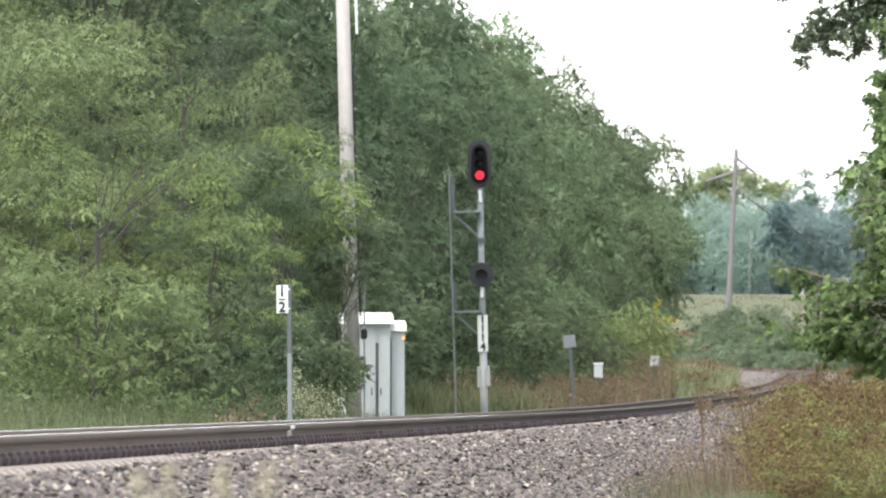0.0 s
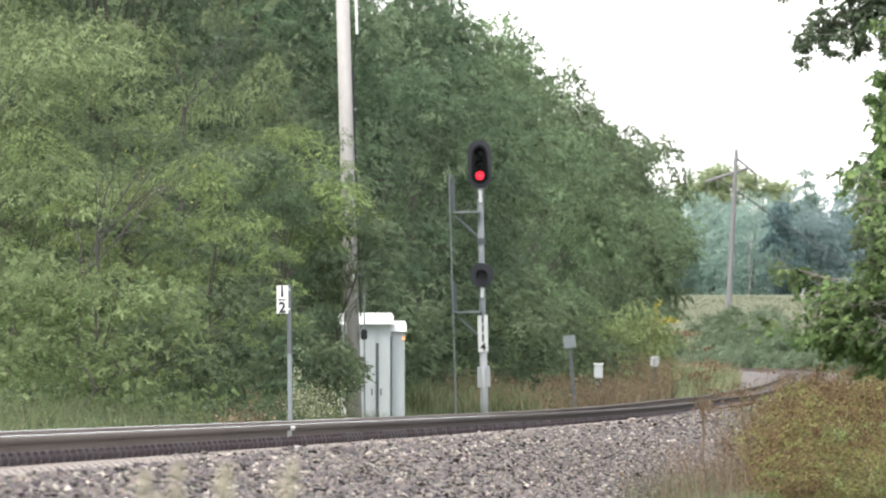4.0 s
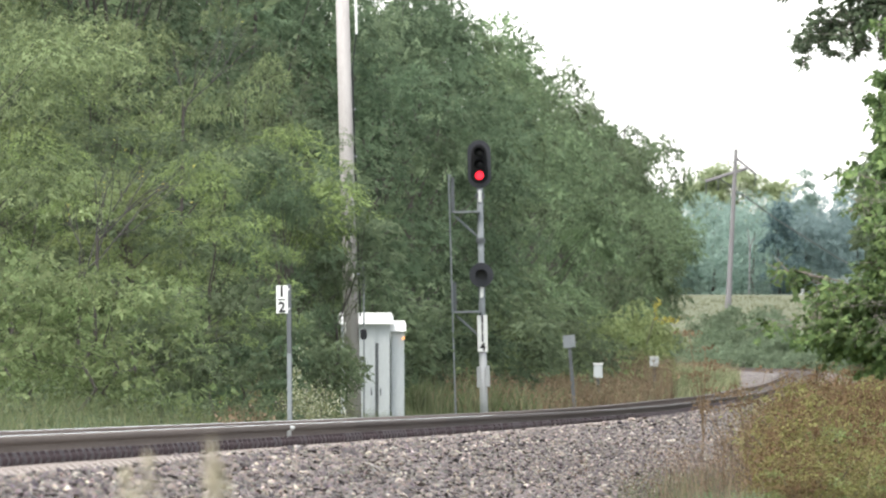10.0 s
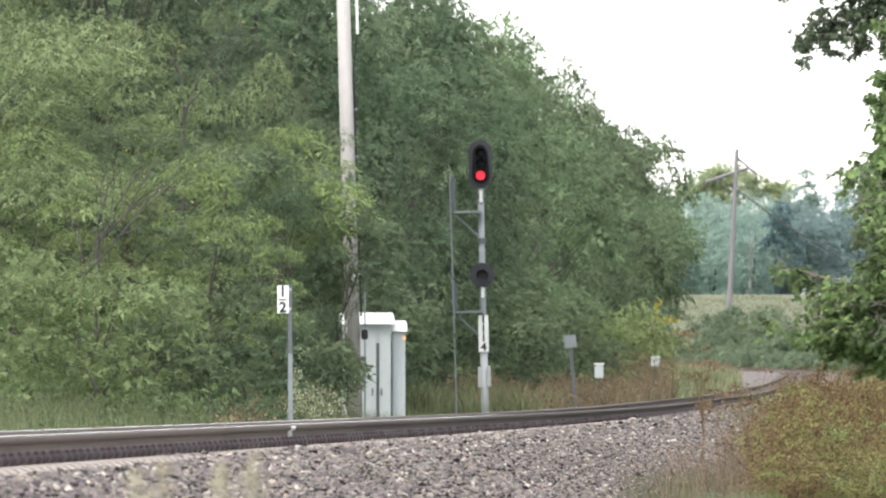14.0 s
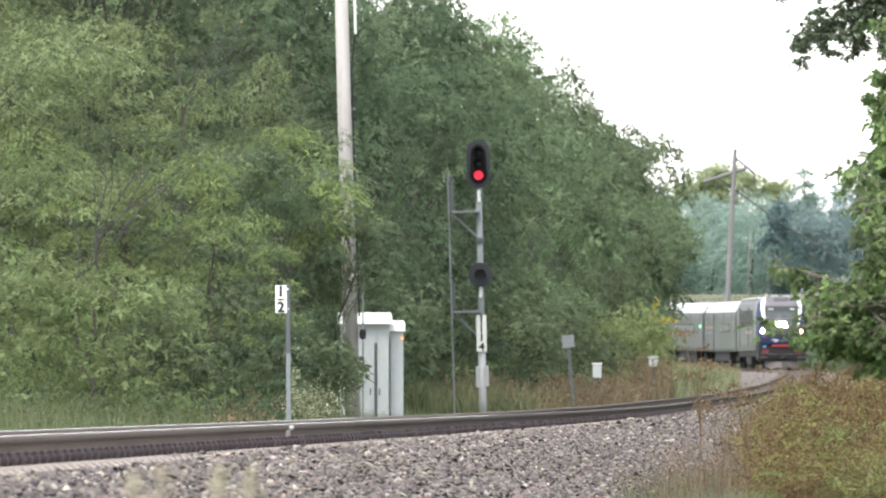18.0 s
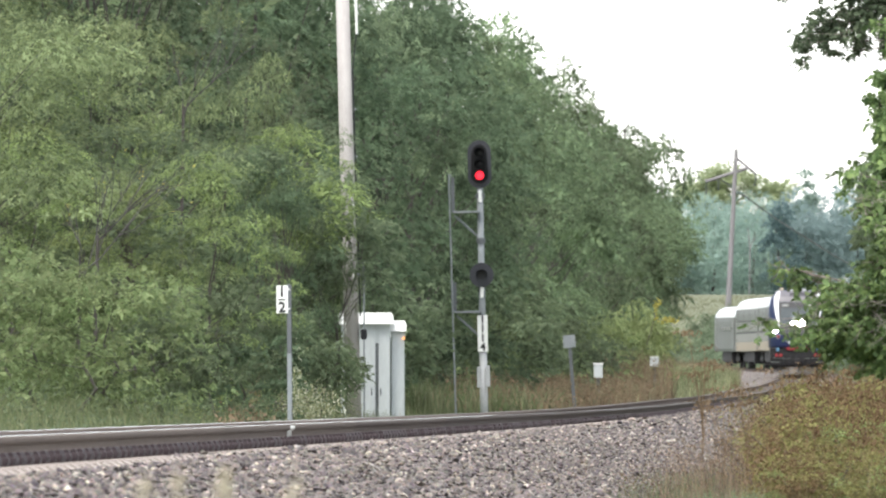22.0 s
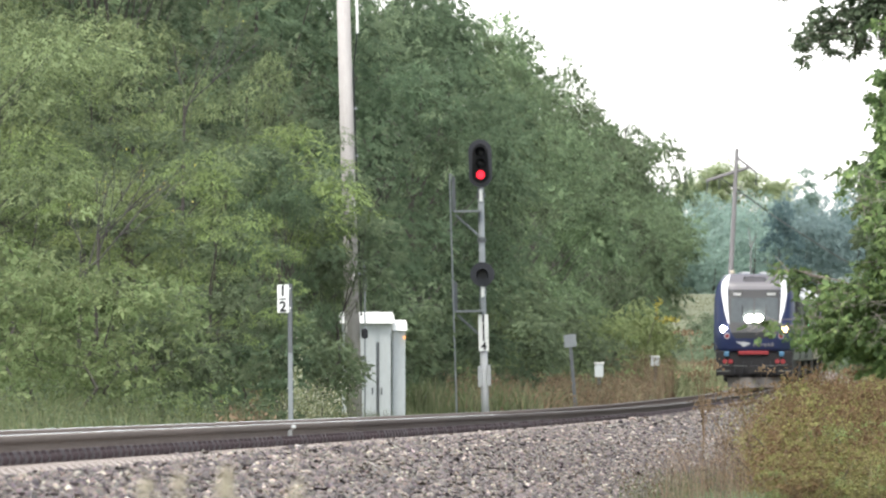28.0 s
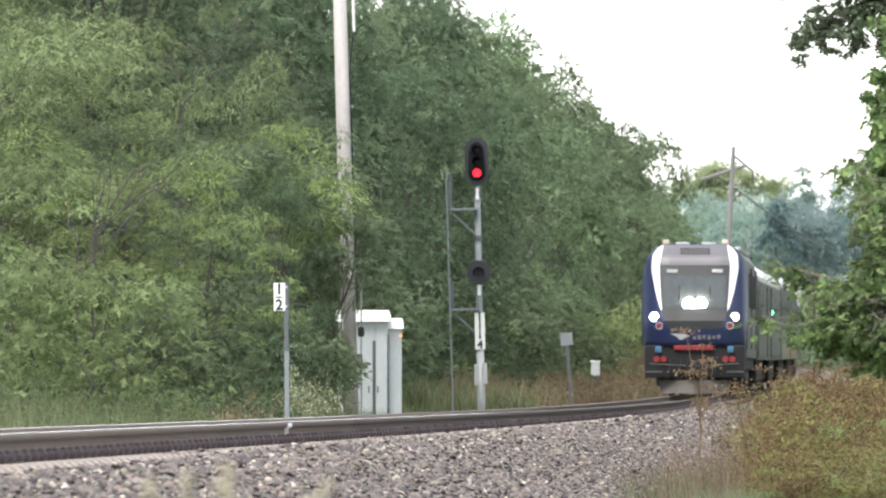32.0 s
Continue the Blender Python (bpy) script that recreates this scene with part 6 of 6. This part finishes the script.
def build_locomotive():
    t = thing("locomotive", None, "dark blue passenger locomotive with white nose stripes and bright lights", "locomotive")
    L, W = LOCO, 3.0
    outline = [(-1.46, 1.12), (-1.5, 1.5), (-1.5, 3.5), (-1.40, 4.0), (-1.2, 4.26), (-0.9, 4.38), (0.9, 4.38), (1.2, 4.26), (1.40, 4.0), (1.5, 3.5), (1.5, 1.5), (1.46, 1.12)]
    body = part("body", prism(bmesh.new(), outline, -L / 2 + 0.3, L / 2 - 2.3), M_GREYL, t, "grey body side")
    # nose shell: sides and front in one skin
    bm = bmesh.new()
    zs = [1.46 + (4.42 - 1.46) * j / 24 for j in range(25)]
    rows = []
    for z in zs:
        w = nose_half(z)
        r = [(-w, L / 2 - 2.3, z)]
        r += [(-w, L / 2 - 2.3 + (nose_y(w, z) - L / 2 + 2.3) * k / 3, z) for k in (1, 2)]
        r += [(w * (i / 14 * 2 - 1), nose_y(w * (i / 14 * 2 - 1), z), z) for i in range(15)]
        r += [(w, L / 2 - 2.3 + (nose_y(w, z) - L / 2 + 2.3) * k / 3, z) for k in (2, 1)]
        r += [(w, L / 2 - 2.3, z)]
        rows.append([bm.verts.new(p) for p in r])
    for a, b in zip(rows, rows[1:]):
        for i in range(len(a) - 1):
            bm.faces.new((a[i], a[i + 1], b[i + 1], b[i]))
    bm.faces.new(rows[-1])
    bm.faces.new(rows[0][::-1])
    bmesh.ops.recalc_face_normals(bm, faces=bm.faces[:])
    nose = part("nose", bm, M_BLUE, t, "dark blue raked nose", True)
    nose_patch("nose_panel", lambda z: -1.0, lambda z: 1.0, 3.81, 4.40, M_CROWN, nose, 0.012, "grey panel above the windscreen")
    part("hatch", box(bmesh.new(), (0, nose_y(0, 4.13) + 0.0, 4.15), (0.80, 0.06, 0.28), 0.01, None), M_CROWN, nose)
    part("hatch_edge", box(bmesh.new(), (0, nose_y(0, 4.13) - 0.012, 4.15), (0.84, 0.06, 0.32), 0.01, None), M_BLACK, nose)
    mask = nose_patch("mask", lambda z: -float(np.interp(z, [1.94, 2.12, 2.5, 3.82], [0.72, 0.86, 0.98, 1.0])), lambda z: float(np.interp(z, [1.94, 2.12, 2.5, 3.82], [0.72, 0.86, 0.98, 1.0])), 1.95, 3.80, M_MASK, nose, 0.010, "black mask round the windscreen")
    for s in (-1, 1):
        nose_patch("white_stripe", lambda z, s=s: s * float(np.interp(z, [2.5, 3.1, 3.8, 4.41], [0.95, 1.0, 1.03, 0.93])), lambda z, s=s: s * float(np.interp(z, [2.5, 3.0, 3.7, 4.1, 4.28, 4.41], [0.99, 1.14, 1.27, 1.25, 1.12, 0.96])), 2.50, 4.40, M_WHITE, nose, 0.02, "white stripe", 4, 14)
        nose_patch("windscreen", lambda z, s=s: s * 0.035, lambda z, s=s: s * 0.90, 2.56, 3.50, M_SCREEN, mask, 0.018, "tinted windscreen")
        part("corner_panel", box(bmesh.new(), (s * 0.66, nose_y(0.66, 3.64) + 0.03, 3.64), (0.36, 0.03, 0.15), 0.008), M_GREYL, mask, "small grey panel behind the windscreen corner")
        part("panel_face", box(bmesh.new(), (s * 0.66, nose_y(0.66, 3.64) + 0.048, 3.64), (0.30, 0.012, 0.09), 0.004), M_GALV_PALE, mask)
        part("wiper", box(bmesh.new(), (s * 0.45, nose_y(0.45, 2.9) + 0.05, 2.9), (0.03, 0.03, 0.62), 0.006, None), M_BLACK, mask)
        part("headlight", tube(bmesh.new(), (s * 0.17, nose_y(0, 2.68) - 0.05, 2.68), (s * 0.17, nose_y(0, 2.68) + 0.06, 2.68), 0.17, n=20), M_LAMP, mask, "lit headlight")
        part("ditch_light", tube(bmesh.new(), (s * 1.17, nose_y(1.17, 2.30) - 0.1, 2.30), (s * 1.17, nose_y(1.17, 2.30) + 0.05, 2.30), 0.112, n=20), M_DITCH if s > 0 else M_DITCH_W, nose, "lit ditch light")
        part("marker_light", tube(bmesh.new(), (s * 1.03, nose_y(1.03, 2.04) - 0.1, 2.04), (s * 1.03, nose_y(1.03, 2.04) + 0.03, 2.04), 0.085, n=18), M_REDLENS, nose, "red marker lens")
        for rx, rz, rr in ((1.17, 2.30, 0.15), (1.03, 2.04, 0.115)):
            part("lamp_rim", tube(bmesh.new(), (s * rx, nose_y(rx, rz) - 0.1, rz), (s * rx, nose_y(rx, rz) + 0.018, rz), rr, n=20), M_RIMC, nose, "bright metal lamp rim")
        part("hose_coupling", box(bmesh.new(), (s * 1.05, FRONT - 0.10, 1.35), (0.19, 0.14, 0.2), 0.05), M_CYAN, t, "light blue fitting")
        for k in (-0.1, 0.11):
            part("tail_lamp", tube(bmesh.new(), (s * 1.0 + k, FRONT - 0.2, 1.07), (s * 1.0 + k, FRONT - 0.02, 1.07), 0.09, n=16), M_REDP, t, "red fitting")
        part("step", box(bmesh.new(), (s * 1.18, FRONT - 0.25, 0.70), (0.5, 0.35, 0.05), 0.01), M_GREYL, t)
        part("step_side", box(bmesh.new(), (s * 1.42, FRONT - 0.35, 0.86), (0.06, 0.5, 0.72), 0.015), M_UNDER, t)
        part("horn", box(bmesh.new(), (s * 0.86, FRONT - 1.6, 4.47), (0.2, 0.4, 0.18), 0.06), M_CREAM, t, "cream roof box")
        part("roof_rib", box(bmesh.new(), (s * 0.38, FRONT - 1.7, 4.44), (0.4, 0.5, 0.1), 0.03), M_ROOF, t)
        part("side_window", box(bmesh.new(), (s * 1.488, FRONT - 2.0, 3.1), (0.05, 0.7, 0.75), 0.02), M_GLASS, nose)
        part("cab_door", box(bmesh.new(), (s * 1.497, FRONT - 3.0, 2.4), (0.03, 0.7, 2.0), 0.01), M_GREYL, body)
        for k in range(5):
            part("grille", box(bmesh.new(), (s * 1.5, FRONT - 6.5 - k * 2.8, 3.1), (0.04, 1.7, 1.0), 0.01), M_UNDER, body, "dark louvred grille")
        for k in (0.0, 9.6):
            part("side_fin", box(bmesh.new(), (s * 1.5, FRONT - 10.0 - k, 2.6), (0.05, 0.25, 2.4), 0.01), M_BLACK, body)
        part("side_stripe", box(bmesh.new(), (s * 1.505, FRONT - 9.5, 2.25), (0.02, 7.0, 0.16), 0.004), M_ORANGE, body, "orange stripe")
        part("roof_shoulder", box(bmesh.new(), (s * 1.0, -1.6, 4.33), (0.5, 17.0, 0.12), 0.04), M_ROOF, body)
    # emblem and lettering as plain shapes
    bm = bmesh.new()
    f = [bm.verts.new((x, nose_y(abs(x), z) + 0.014, z)) for x, z in ((0.72, 1.81), (0.30, 1.81), (0.12, 1.74), (0.42, 1.62), (0.52, 1.72))]
    bm.faces.new(f)
    part("emblem", bm, M_GALV_PALE, nose, "pale swept shape")
    for i in range(6):
        part("nose_trim", box(bmesh.new(), (0.0 - i * 0.14, nose_y(0, 1.71) + 0.012, 1.69 + 0.012 * (i % 3)), (0.09, 0.02, 0.10 + 0.03 * (i % 2)), 0.004), M_CROWN, nose)
    part("coupler_door", box(bmesh.new(), (0.03, FRONT - 0.06, 1.40), (1.15, 0.1, 0.14), 0.02), M_REDP, t, "red coupler cover")
    part("buffer_beam", box(bmesh.new(), (0, FRONT - 1.25, 1.0), (2.90, 2.3, 0.95), 0.06), M_UNDER, t, "black buffer beam")
    for k in range(5):
        hx = -0.62 + 0.31 * k + (0.1 if k > 1 else 0)
        hb = tube(bmesh.new(), (hx, FRONT - 0.06, 1.08), (hx + 0.02, FRONT + 0.08, 0.72), 0.025, n=6)
        part("air_hose", tube(hb, (hx + 0.02, FRONT + 0.08, 0.72), (hx + 0.08, FRONT + 0.02, 0.48), 0.025, n=6), M_BLACK, t, "black air hose")
    for s in (-1, 1):
        part("handrail", tube(bmesh.new(), (s * 1.46, FRONT - 0.3, 0.75), (s * 1.47, FRONT - 0.42, 1.9), 0.014, n=6), M_GREYL, t, "grey grab rail")
        part("cut_lever", tube(bmesh.new(), (s * 0.25, FRONT + 0.02, 0.88), (s * 1.3, FRONT + 0.02, 0.94), 0.016, n=6), M_GREYL, t)
    part("coupler", box(bmesh.new(), (0, FRONT + 0.08, 0.74), (0.36, 0.6, 0.32), 0.06), M_UNDER, t)
    bm = bmesh.new()
    a = [bm.verts.new(p) for p in ((-1.05, FRONT - 0.5, 0.46), (0, FRONT + 0.05, 0.46), (1.05, FRONT - 0.5, 0.46), (1.0, FRONT - 0.35, 0.07), (0, FRONT + 0.22, 0.07), (-1.0, FRONT - 0.35, 0.07))]
    bm.faces.new((a[0], a[1], a[4], a[5]))
    bm.faces.new((a[1], a[2], a[3], a[4]))
    r = bmesh.ops.extrude_face_region(bm, geom=bm.faces[:])
    for v in [g for g in r["geom"] if isinstance(g, bmesh.types.BMVert)]:
        v.co.y -= 0.04
    bmesh.ops.recalc_face_normals(bm, faces=bm.faces[:])
    part("snow_plough", bm, M_PLOW, t, "grey steel plough")
    part("underframe", box(bmesh.new(), (0, -0.6, 0.95), (2.8, 19.5, 0.4), 0.05), M_UNDER, t)
    part("fuel_tank", box(bmesh.new(), (0, -0.5, 0.62), (2.7, 5.0, 0.7), 0.12), M_UNDER, t)
    for y in (6.6, -6.6):
        build_bogie(t, y)
    return t


def build_coach(label, length, top, band, stripe=False, bars=(), marks=None, lamp=None, bogie=9.1):
    """A coach: band is the dark window strip (from, to, low, high), measured back from its front end; top is the roof's height."""
    t = thing("passenger_coach", None, label, "railway coach", "coaches of the train")
    L = length - 0.7
    f = L / 2
    d = top - 4.33
    outline = [(-1.48, 1.08), (-1.52, 1.25), (-1.52, 3.3 + d), (-1.46, 3.72 + d), (-1.2, 4.08 + d), (-0.75, 4.27 + d), (0, 4.33 + d), (0.75, 4.27 + d), (1.2, 4.08 + d), (1.46, 3.72 + d), (1.52, 3.3 + d), (1.52, 1.25), (1.48, 1.08)]
    body = part("body", prism(bmesh.new(), outline, -f, f), M_STEEL, t)
    part("roof", prism(bmesh.new(), [(-0.8, 4.265 + d), (-0.75, 4.30 + d), (0, 4.37 + d), (0.75, 4.30 + d), (0.8, 4.265 + d)], -f + 0.05, f - 0.05), M_ROOF_D, t, "dark grey roof centre")
    for s in (-1, 1):
        part("roof_shoulder", prism(bmesh.new(), [(s * 1.49, 3.60 + d), (s * 1.47, 3.74 + d), (s * 1.21, 4.10 + d), (s * 0.79, 4.282 + d), (s * 0.78, 4.24 + d), (s * 1.18, 4.05 + d), (s * 1.44, 3.71 + d)], -f + 0.05, f - 0.05), M_ROOF, t, "roof shoulder with sky sheen put into its pale colour")
    part("gangway", box(bmesh.new(), (0, 0, 2.2), (1.6, length - 0.05, 2.6), 0.1), M_UNDER, t)
    b0, b1, z0, z1 = band
    n = max(2, round((b1 - b0) / 1.9))
    for s in (-1, 1):
        part("window_band", box(bmesh.new(), (s * 1.523, f - (b0 + b1) / 2, (z0 + z1) / 2), (0.016, b1 - b0, z1 - z0), 0.004), M_BAND, body, "dark band round the windows")
        for i in range(n):
            part("window", box(bmesh.new(), (s * 1.531, f - b0 - (b1 - b0) * (i + 0.5) / n, (z0 + z1) / 2), (0.02, (b1 - b0) / n * 0.76, (z1 - z0) * 0.74), 0.006), M_GLASS, body)
        if stripe:
            part("pale_panel", box(bmesh.new(), (s * 1.523, 0, 1.92), (0.014, L - 0.3, 0.5), 0.004), M_PALE_SIDE, body, "pale panel below the windows")
            part("stripe", box(bmesh.new(), (s * 1.524, 0, 1.38), (0.014, L - 0.3, 0.54), 0.004), M_ORANGE, body, "orange-brown lower stripe")
        for y in bars:
            part("dark_seam", box(bmesh.new(), (s * 1.525, f - y, 2.35), (0.03, 0.5, 2.3), 0.006), M_UNDER, body, "dark upright recess")
        if marks:
            for z, mt in ((2.62, M_STRIPE_R), (2.27, M_STRIPE_B)):
                part("livery_line", box(bmesh.new(), (s * 1.526, f - (marks[0] + marks[1]) / 2, z), (0.012, marks[1] - marks[0], 0.16), 0.004), mt, body)
        for y in (1.4, L - 1.4):
            door = part("door", box(bmesh.new(), (s * 1.526, f - y, 2.2), (0.02, 0.9, 2.1), 0.006), M_GREYL, body)
            part("door_window", box(bmesh.new(), (s * 1.537, f - y, 2.75), (0.012, 0.5, 0.7), 0.004), M_GLASS, door)
        for y in np.arange(3.0, L - 2.0, 6.5):
            part("panel_joint", box(bmesh.new(), (s * 1.523, f - float(y), 3.2 + d / 2), (0.012, 0.09, 0.6 + d), 0.003), M_BAND, body)
        if lamp:
            part("indicator", box(bmesh.new(), (s * 1.535, f - lamp, 2.68), (0.05, 0.16, 0.14), 0.01), M_GREEN, body, "small green lamp")
    part("underframe", box(bmesh.new(), (0, 0, 0.78), (2.7, L * 0.45, 0.7), 0.08), M_UNDER, t)
    for k in range(4):
        part("equipment_box", box(bmesh.new(), (0.9 if k % 2 else -0.9, -L * 0.2 + k * L * 0.13, 0.62), (0.8, 1.5, 0.62), 0.06), M_UNDER, t)
    for y in (bogie, -bogie):
        build_bogie(t, y)
    return t


def on_line(y):
    return Vector((float(line_x(y)), y, float(line_z(y)) + 0.004))


def car_pose(y_mid, half):
    """A car that rides with its bogies on the line; its front looks down the line towards smaller y."""
    a, b = on_line(y_mid - half), on_line(y_mid + half)
    f = (a - b).normalized()
    r = f.cross(Vector((0, 0, 1))).normalized()
    up = r.cross(f)
    m = Matrix((r, f, up)).transposed().to_4x4()
    m.translation = (a + b) / 2
    m.translation.z -= 0.02
    return m


def front_y(t):
    return 727.0 - 25.7 * (t - 16.5)


# ---- near grass stems, which sway ----
STEM_Y = 14.0


def stem_place(px, py):
    """Where a stem's tip stands across and up, from its bearing."""
    return (px - 784) * STEM_Y / F, 1.5 + (690 - py) * STEM_Y / F


def build_stem(px, py, seed, head=0.16):
    rng = np.random.default_rng(seed)
    x, top = stem_place(px, py)
    z0 = gz(x, STEM_Y)
    h = top - z0
    t = thing("grass_stem", Matrix.Translation((x, STEM_Y, z0)), "dry straw-coloured grass stem with a feathery head", "grass", "tall dry grass stems")
    part("stalk", tube(bmesh.new(), (0, 0, -0.12), (0, 0, h - head), 0.0026, 0.0018, 6), M_PLUME, t)
    n = 110
    f = rng.uniform(0, 1, n)
    w = 0.0085 * np.sin(np.clip(f * 0.85 + 0.12, 0, 1) * np.pi) + 0.0015
    pts = np.stack([rng.normal(0, 1, n) * w, rng.normal(0, 1, n) * w, head * f], 1)
    v, fa = leaf_arrays(rng, pts, 0.017, 0.0055, 1.2)
    v = np.concatenate([v, np.array([(-0.0012, 0, 0), (0.0012, 0, 0), (0.0005, 0, head), (-0.0005, 0, head)])])
    fa = np.concatenate([fa, np.array([[len(v) - 4, len(v) - 3, len(v) - 2, len(v) - 1]])])
    o = fast_mesh("seed_head", v, fa, M_PLUME, t)
    o.matrix_basis = Matrix.Translation((0, 0, h - head))
    tagged(o, kind="stuff")
    return t, o, h, head


def stem_rows(stem, seat, sway):
    """The stalk leans from its foot and the head bends further over."""
    t, o, h, head = stem
    m0, n0 = t.matrix_basis.copy(), o.matrix_basis.copy()
    low, high = [], []
    for s, px, py in sway:
        side = (px - seat[0]) * STEM_Y / F
        down = (py - seat[1]) * STEM_Y / F
        bend = max(-0.6, min(0.6, side / 0.3))
        lean = (side - head * math.sin(bend)) / h
        sink = max(0.0, down - head * (1 - math.cos(bend)))
        low.append((s, Matrix.Translation((0, 0, -sink)) @ m0 @ pose(0, 0, 0, 0, math.degrees(lean), 0)))
        high.append((s, n0 @ pose(0, 0, 0, 0, math.degrees(bend - lean), 0)))
    return low, high


def sway_rows(ob, swing, period, phase, rest=0.0):
    m0 = ob.matrix_basis.copy()
    rows = []
    for i in range(65):
        t = i * 0.5
        a = rest + swing * (0.65 * math.sin(2 * math.pi * t / period + phase) + 0.35 * math.sin(2 * math.pi * t / (period * 0.43) + 2 * phase))
        b = swing * 0.4 * math.sin(2 * math.pi * t / (period * 0.7) + phase)
        rows.append((t, m0 @ pose(0, 0, 0, b, a, 0)))
    return rows


build_ground()
build_track()
octa, octa_faces = build_stones()
near_kinds, shrub_kinds = build_trees()
build_far()
build_signal()
build_posts()
build_case()
build_far_pole()
dead_limbs(-6.0, 184.0, 2.75, 0.8, 91)
dead_limbs(-5.75, 185.0, 3.3, 0.6, 93)
dead_limbs(-5.2, 222.0, 6.4, 0.7, 92)
dead_limbs(8.25, 520.0, 12.3, 0.9, 95)
build_verges()
low_tree, hanging_tree = build_right_trees()
umbels = []
for k, (ux, uy, uh) in enumerate(((2.17, 95.0, 1.55), (2.38, 96.0, 1.12), (2.6, 97.0, 1.22))):
    umbels.append(umbel_plant(ux, uy, uh, 70 + k))
loco = build_locomotive()
first = build_coach("grey passenger coach with red and blue lines near its end", COACH, 4.30, (5.0, 12.5, 2.30, 2.85), bars=(18.0,), marks=(18.4, 25.2))
second = build_coach("grey passenger coach with a small green lamp by its door", COACH, 4.30, (7.0, 21.0, 2.30, 2.85), bars=(0.5,), lamp=2.6)
third = build_coach("grey passenger coach with a dark window band and orange stripe", COACH, 4.42, (0.8, 24.6, 2.18, 2.98), True)
fourth = copy_thing(third, Matrix())
cab_car = build_coach("low grey cab car at the tail of the train", CAB, 3.98, (3.0, 11.0, 2.38, 2.72), bogie=5.6)
coaches = [(first, COACH), (second, COACH), (third, COACH), (fourth, COACH), (cab_car, CAB)]
# the tallest stem's tip, second by second: bearing and height
TIP = [(0, 488, 806), (1, 465, 798), (2, 495, 794), (2.5, 430, 780), (3, 487, 788), (4.5, 545, 815), (6, 638, 844), (6.5, 540, 810), (7, 559, 804), (7.5, 370, 772), (8, 409, 770), (9, 438, 780), (10, 373, 770), (11, 480, 790), (12, 440, 773), (13, 545, 806)]
TIP += [(14, 455, 793), (15.5, 520, 812), (17, 599, 834), (18, 454, 812), (19, 461, 815), (20, 600, 852), (21, 440, 815), (22, 539, 842), (23, 470, 820), (24, 414, 852), (25, 541, 845), (26.5, 520, 842), (28, 541, 845), (29, 480, 826), (30, 490, 826), (31, 537, 840), (32, 605, 845)]
SEATS = [(400, 770), (270, 803), (385, 815), (232, 822)]
stems = [build_stem(x, y, 80 + i, 0.16 - 0.02 * (i > 0)) for i, (x, y) in enumerate(SEATS)]
build_picked_stones(octa, octa_faces)


def motions():
    times = [float(i) for i in range(33)]
    walk(loco, [(t, car_pose(front_y(t) + LOCO / 2, 6.6)) for t in times])
    behind = LOCO
    for c, long in coaches:
        walk(c, [(t, car_pose(front_y(t) + behind + long / 2, long * 0.35)) for t in times])
        behind += long
    for stem, (sx, sy), k in zip(stems, SEATS, (1.0, 0.35, 0.12, 0.22)):
        low, high = stem_rows(stem, (sx, sy), [(t, sx + (px - 400) * k, sy + (py - 770) * min(1, k * 1.5)) for t, px, py in TIP])
        walk(stem[0], low)
        walk(stem[1], high)
    walk(low_tree, sway_rows(low_tree, 0.4, 4.3, 1.9))
    for k, u in enumerate(umbels):
        walk(u, sway_rows(u, 0.9, 3.1 + 0.5 * k, 1.3 * k))
    walk(hanging_tree, sway_rows(hanging_tree, 0.16, 5.4, 0.6))


motions()
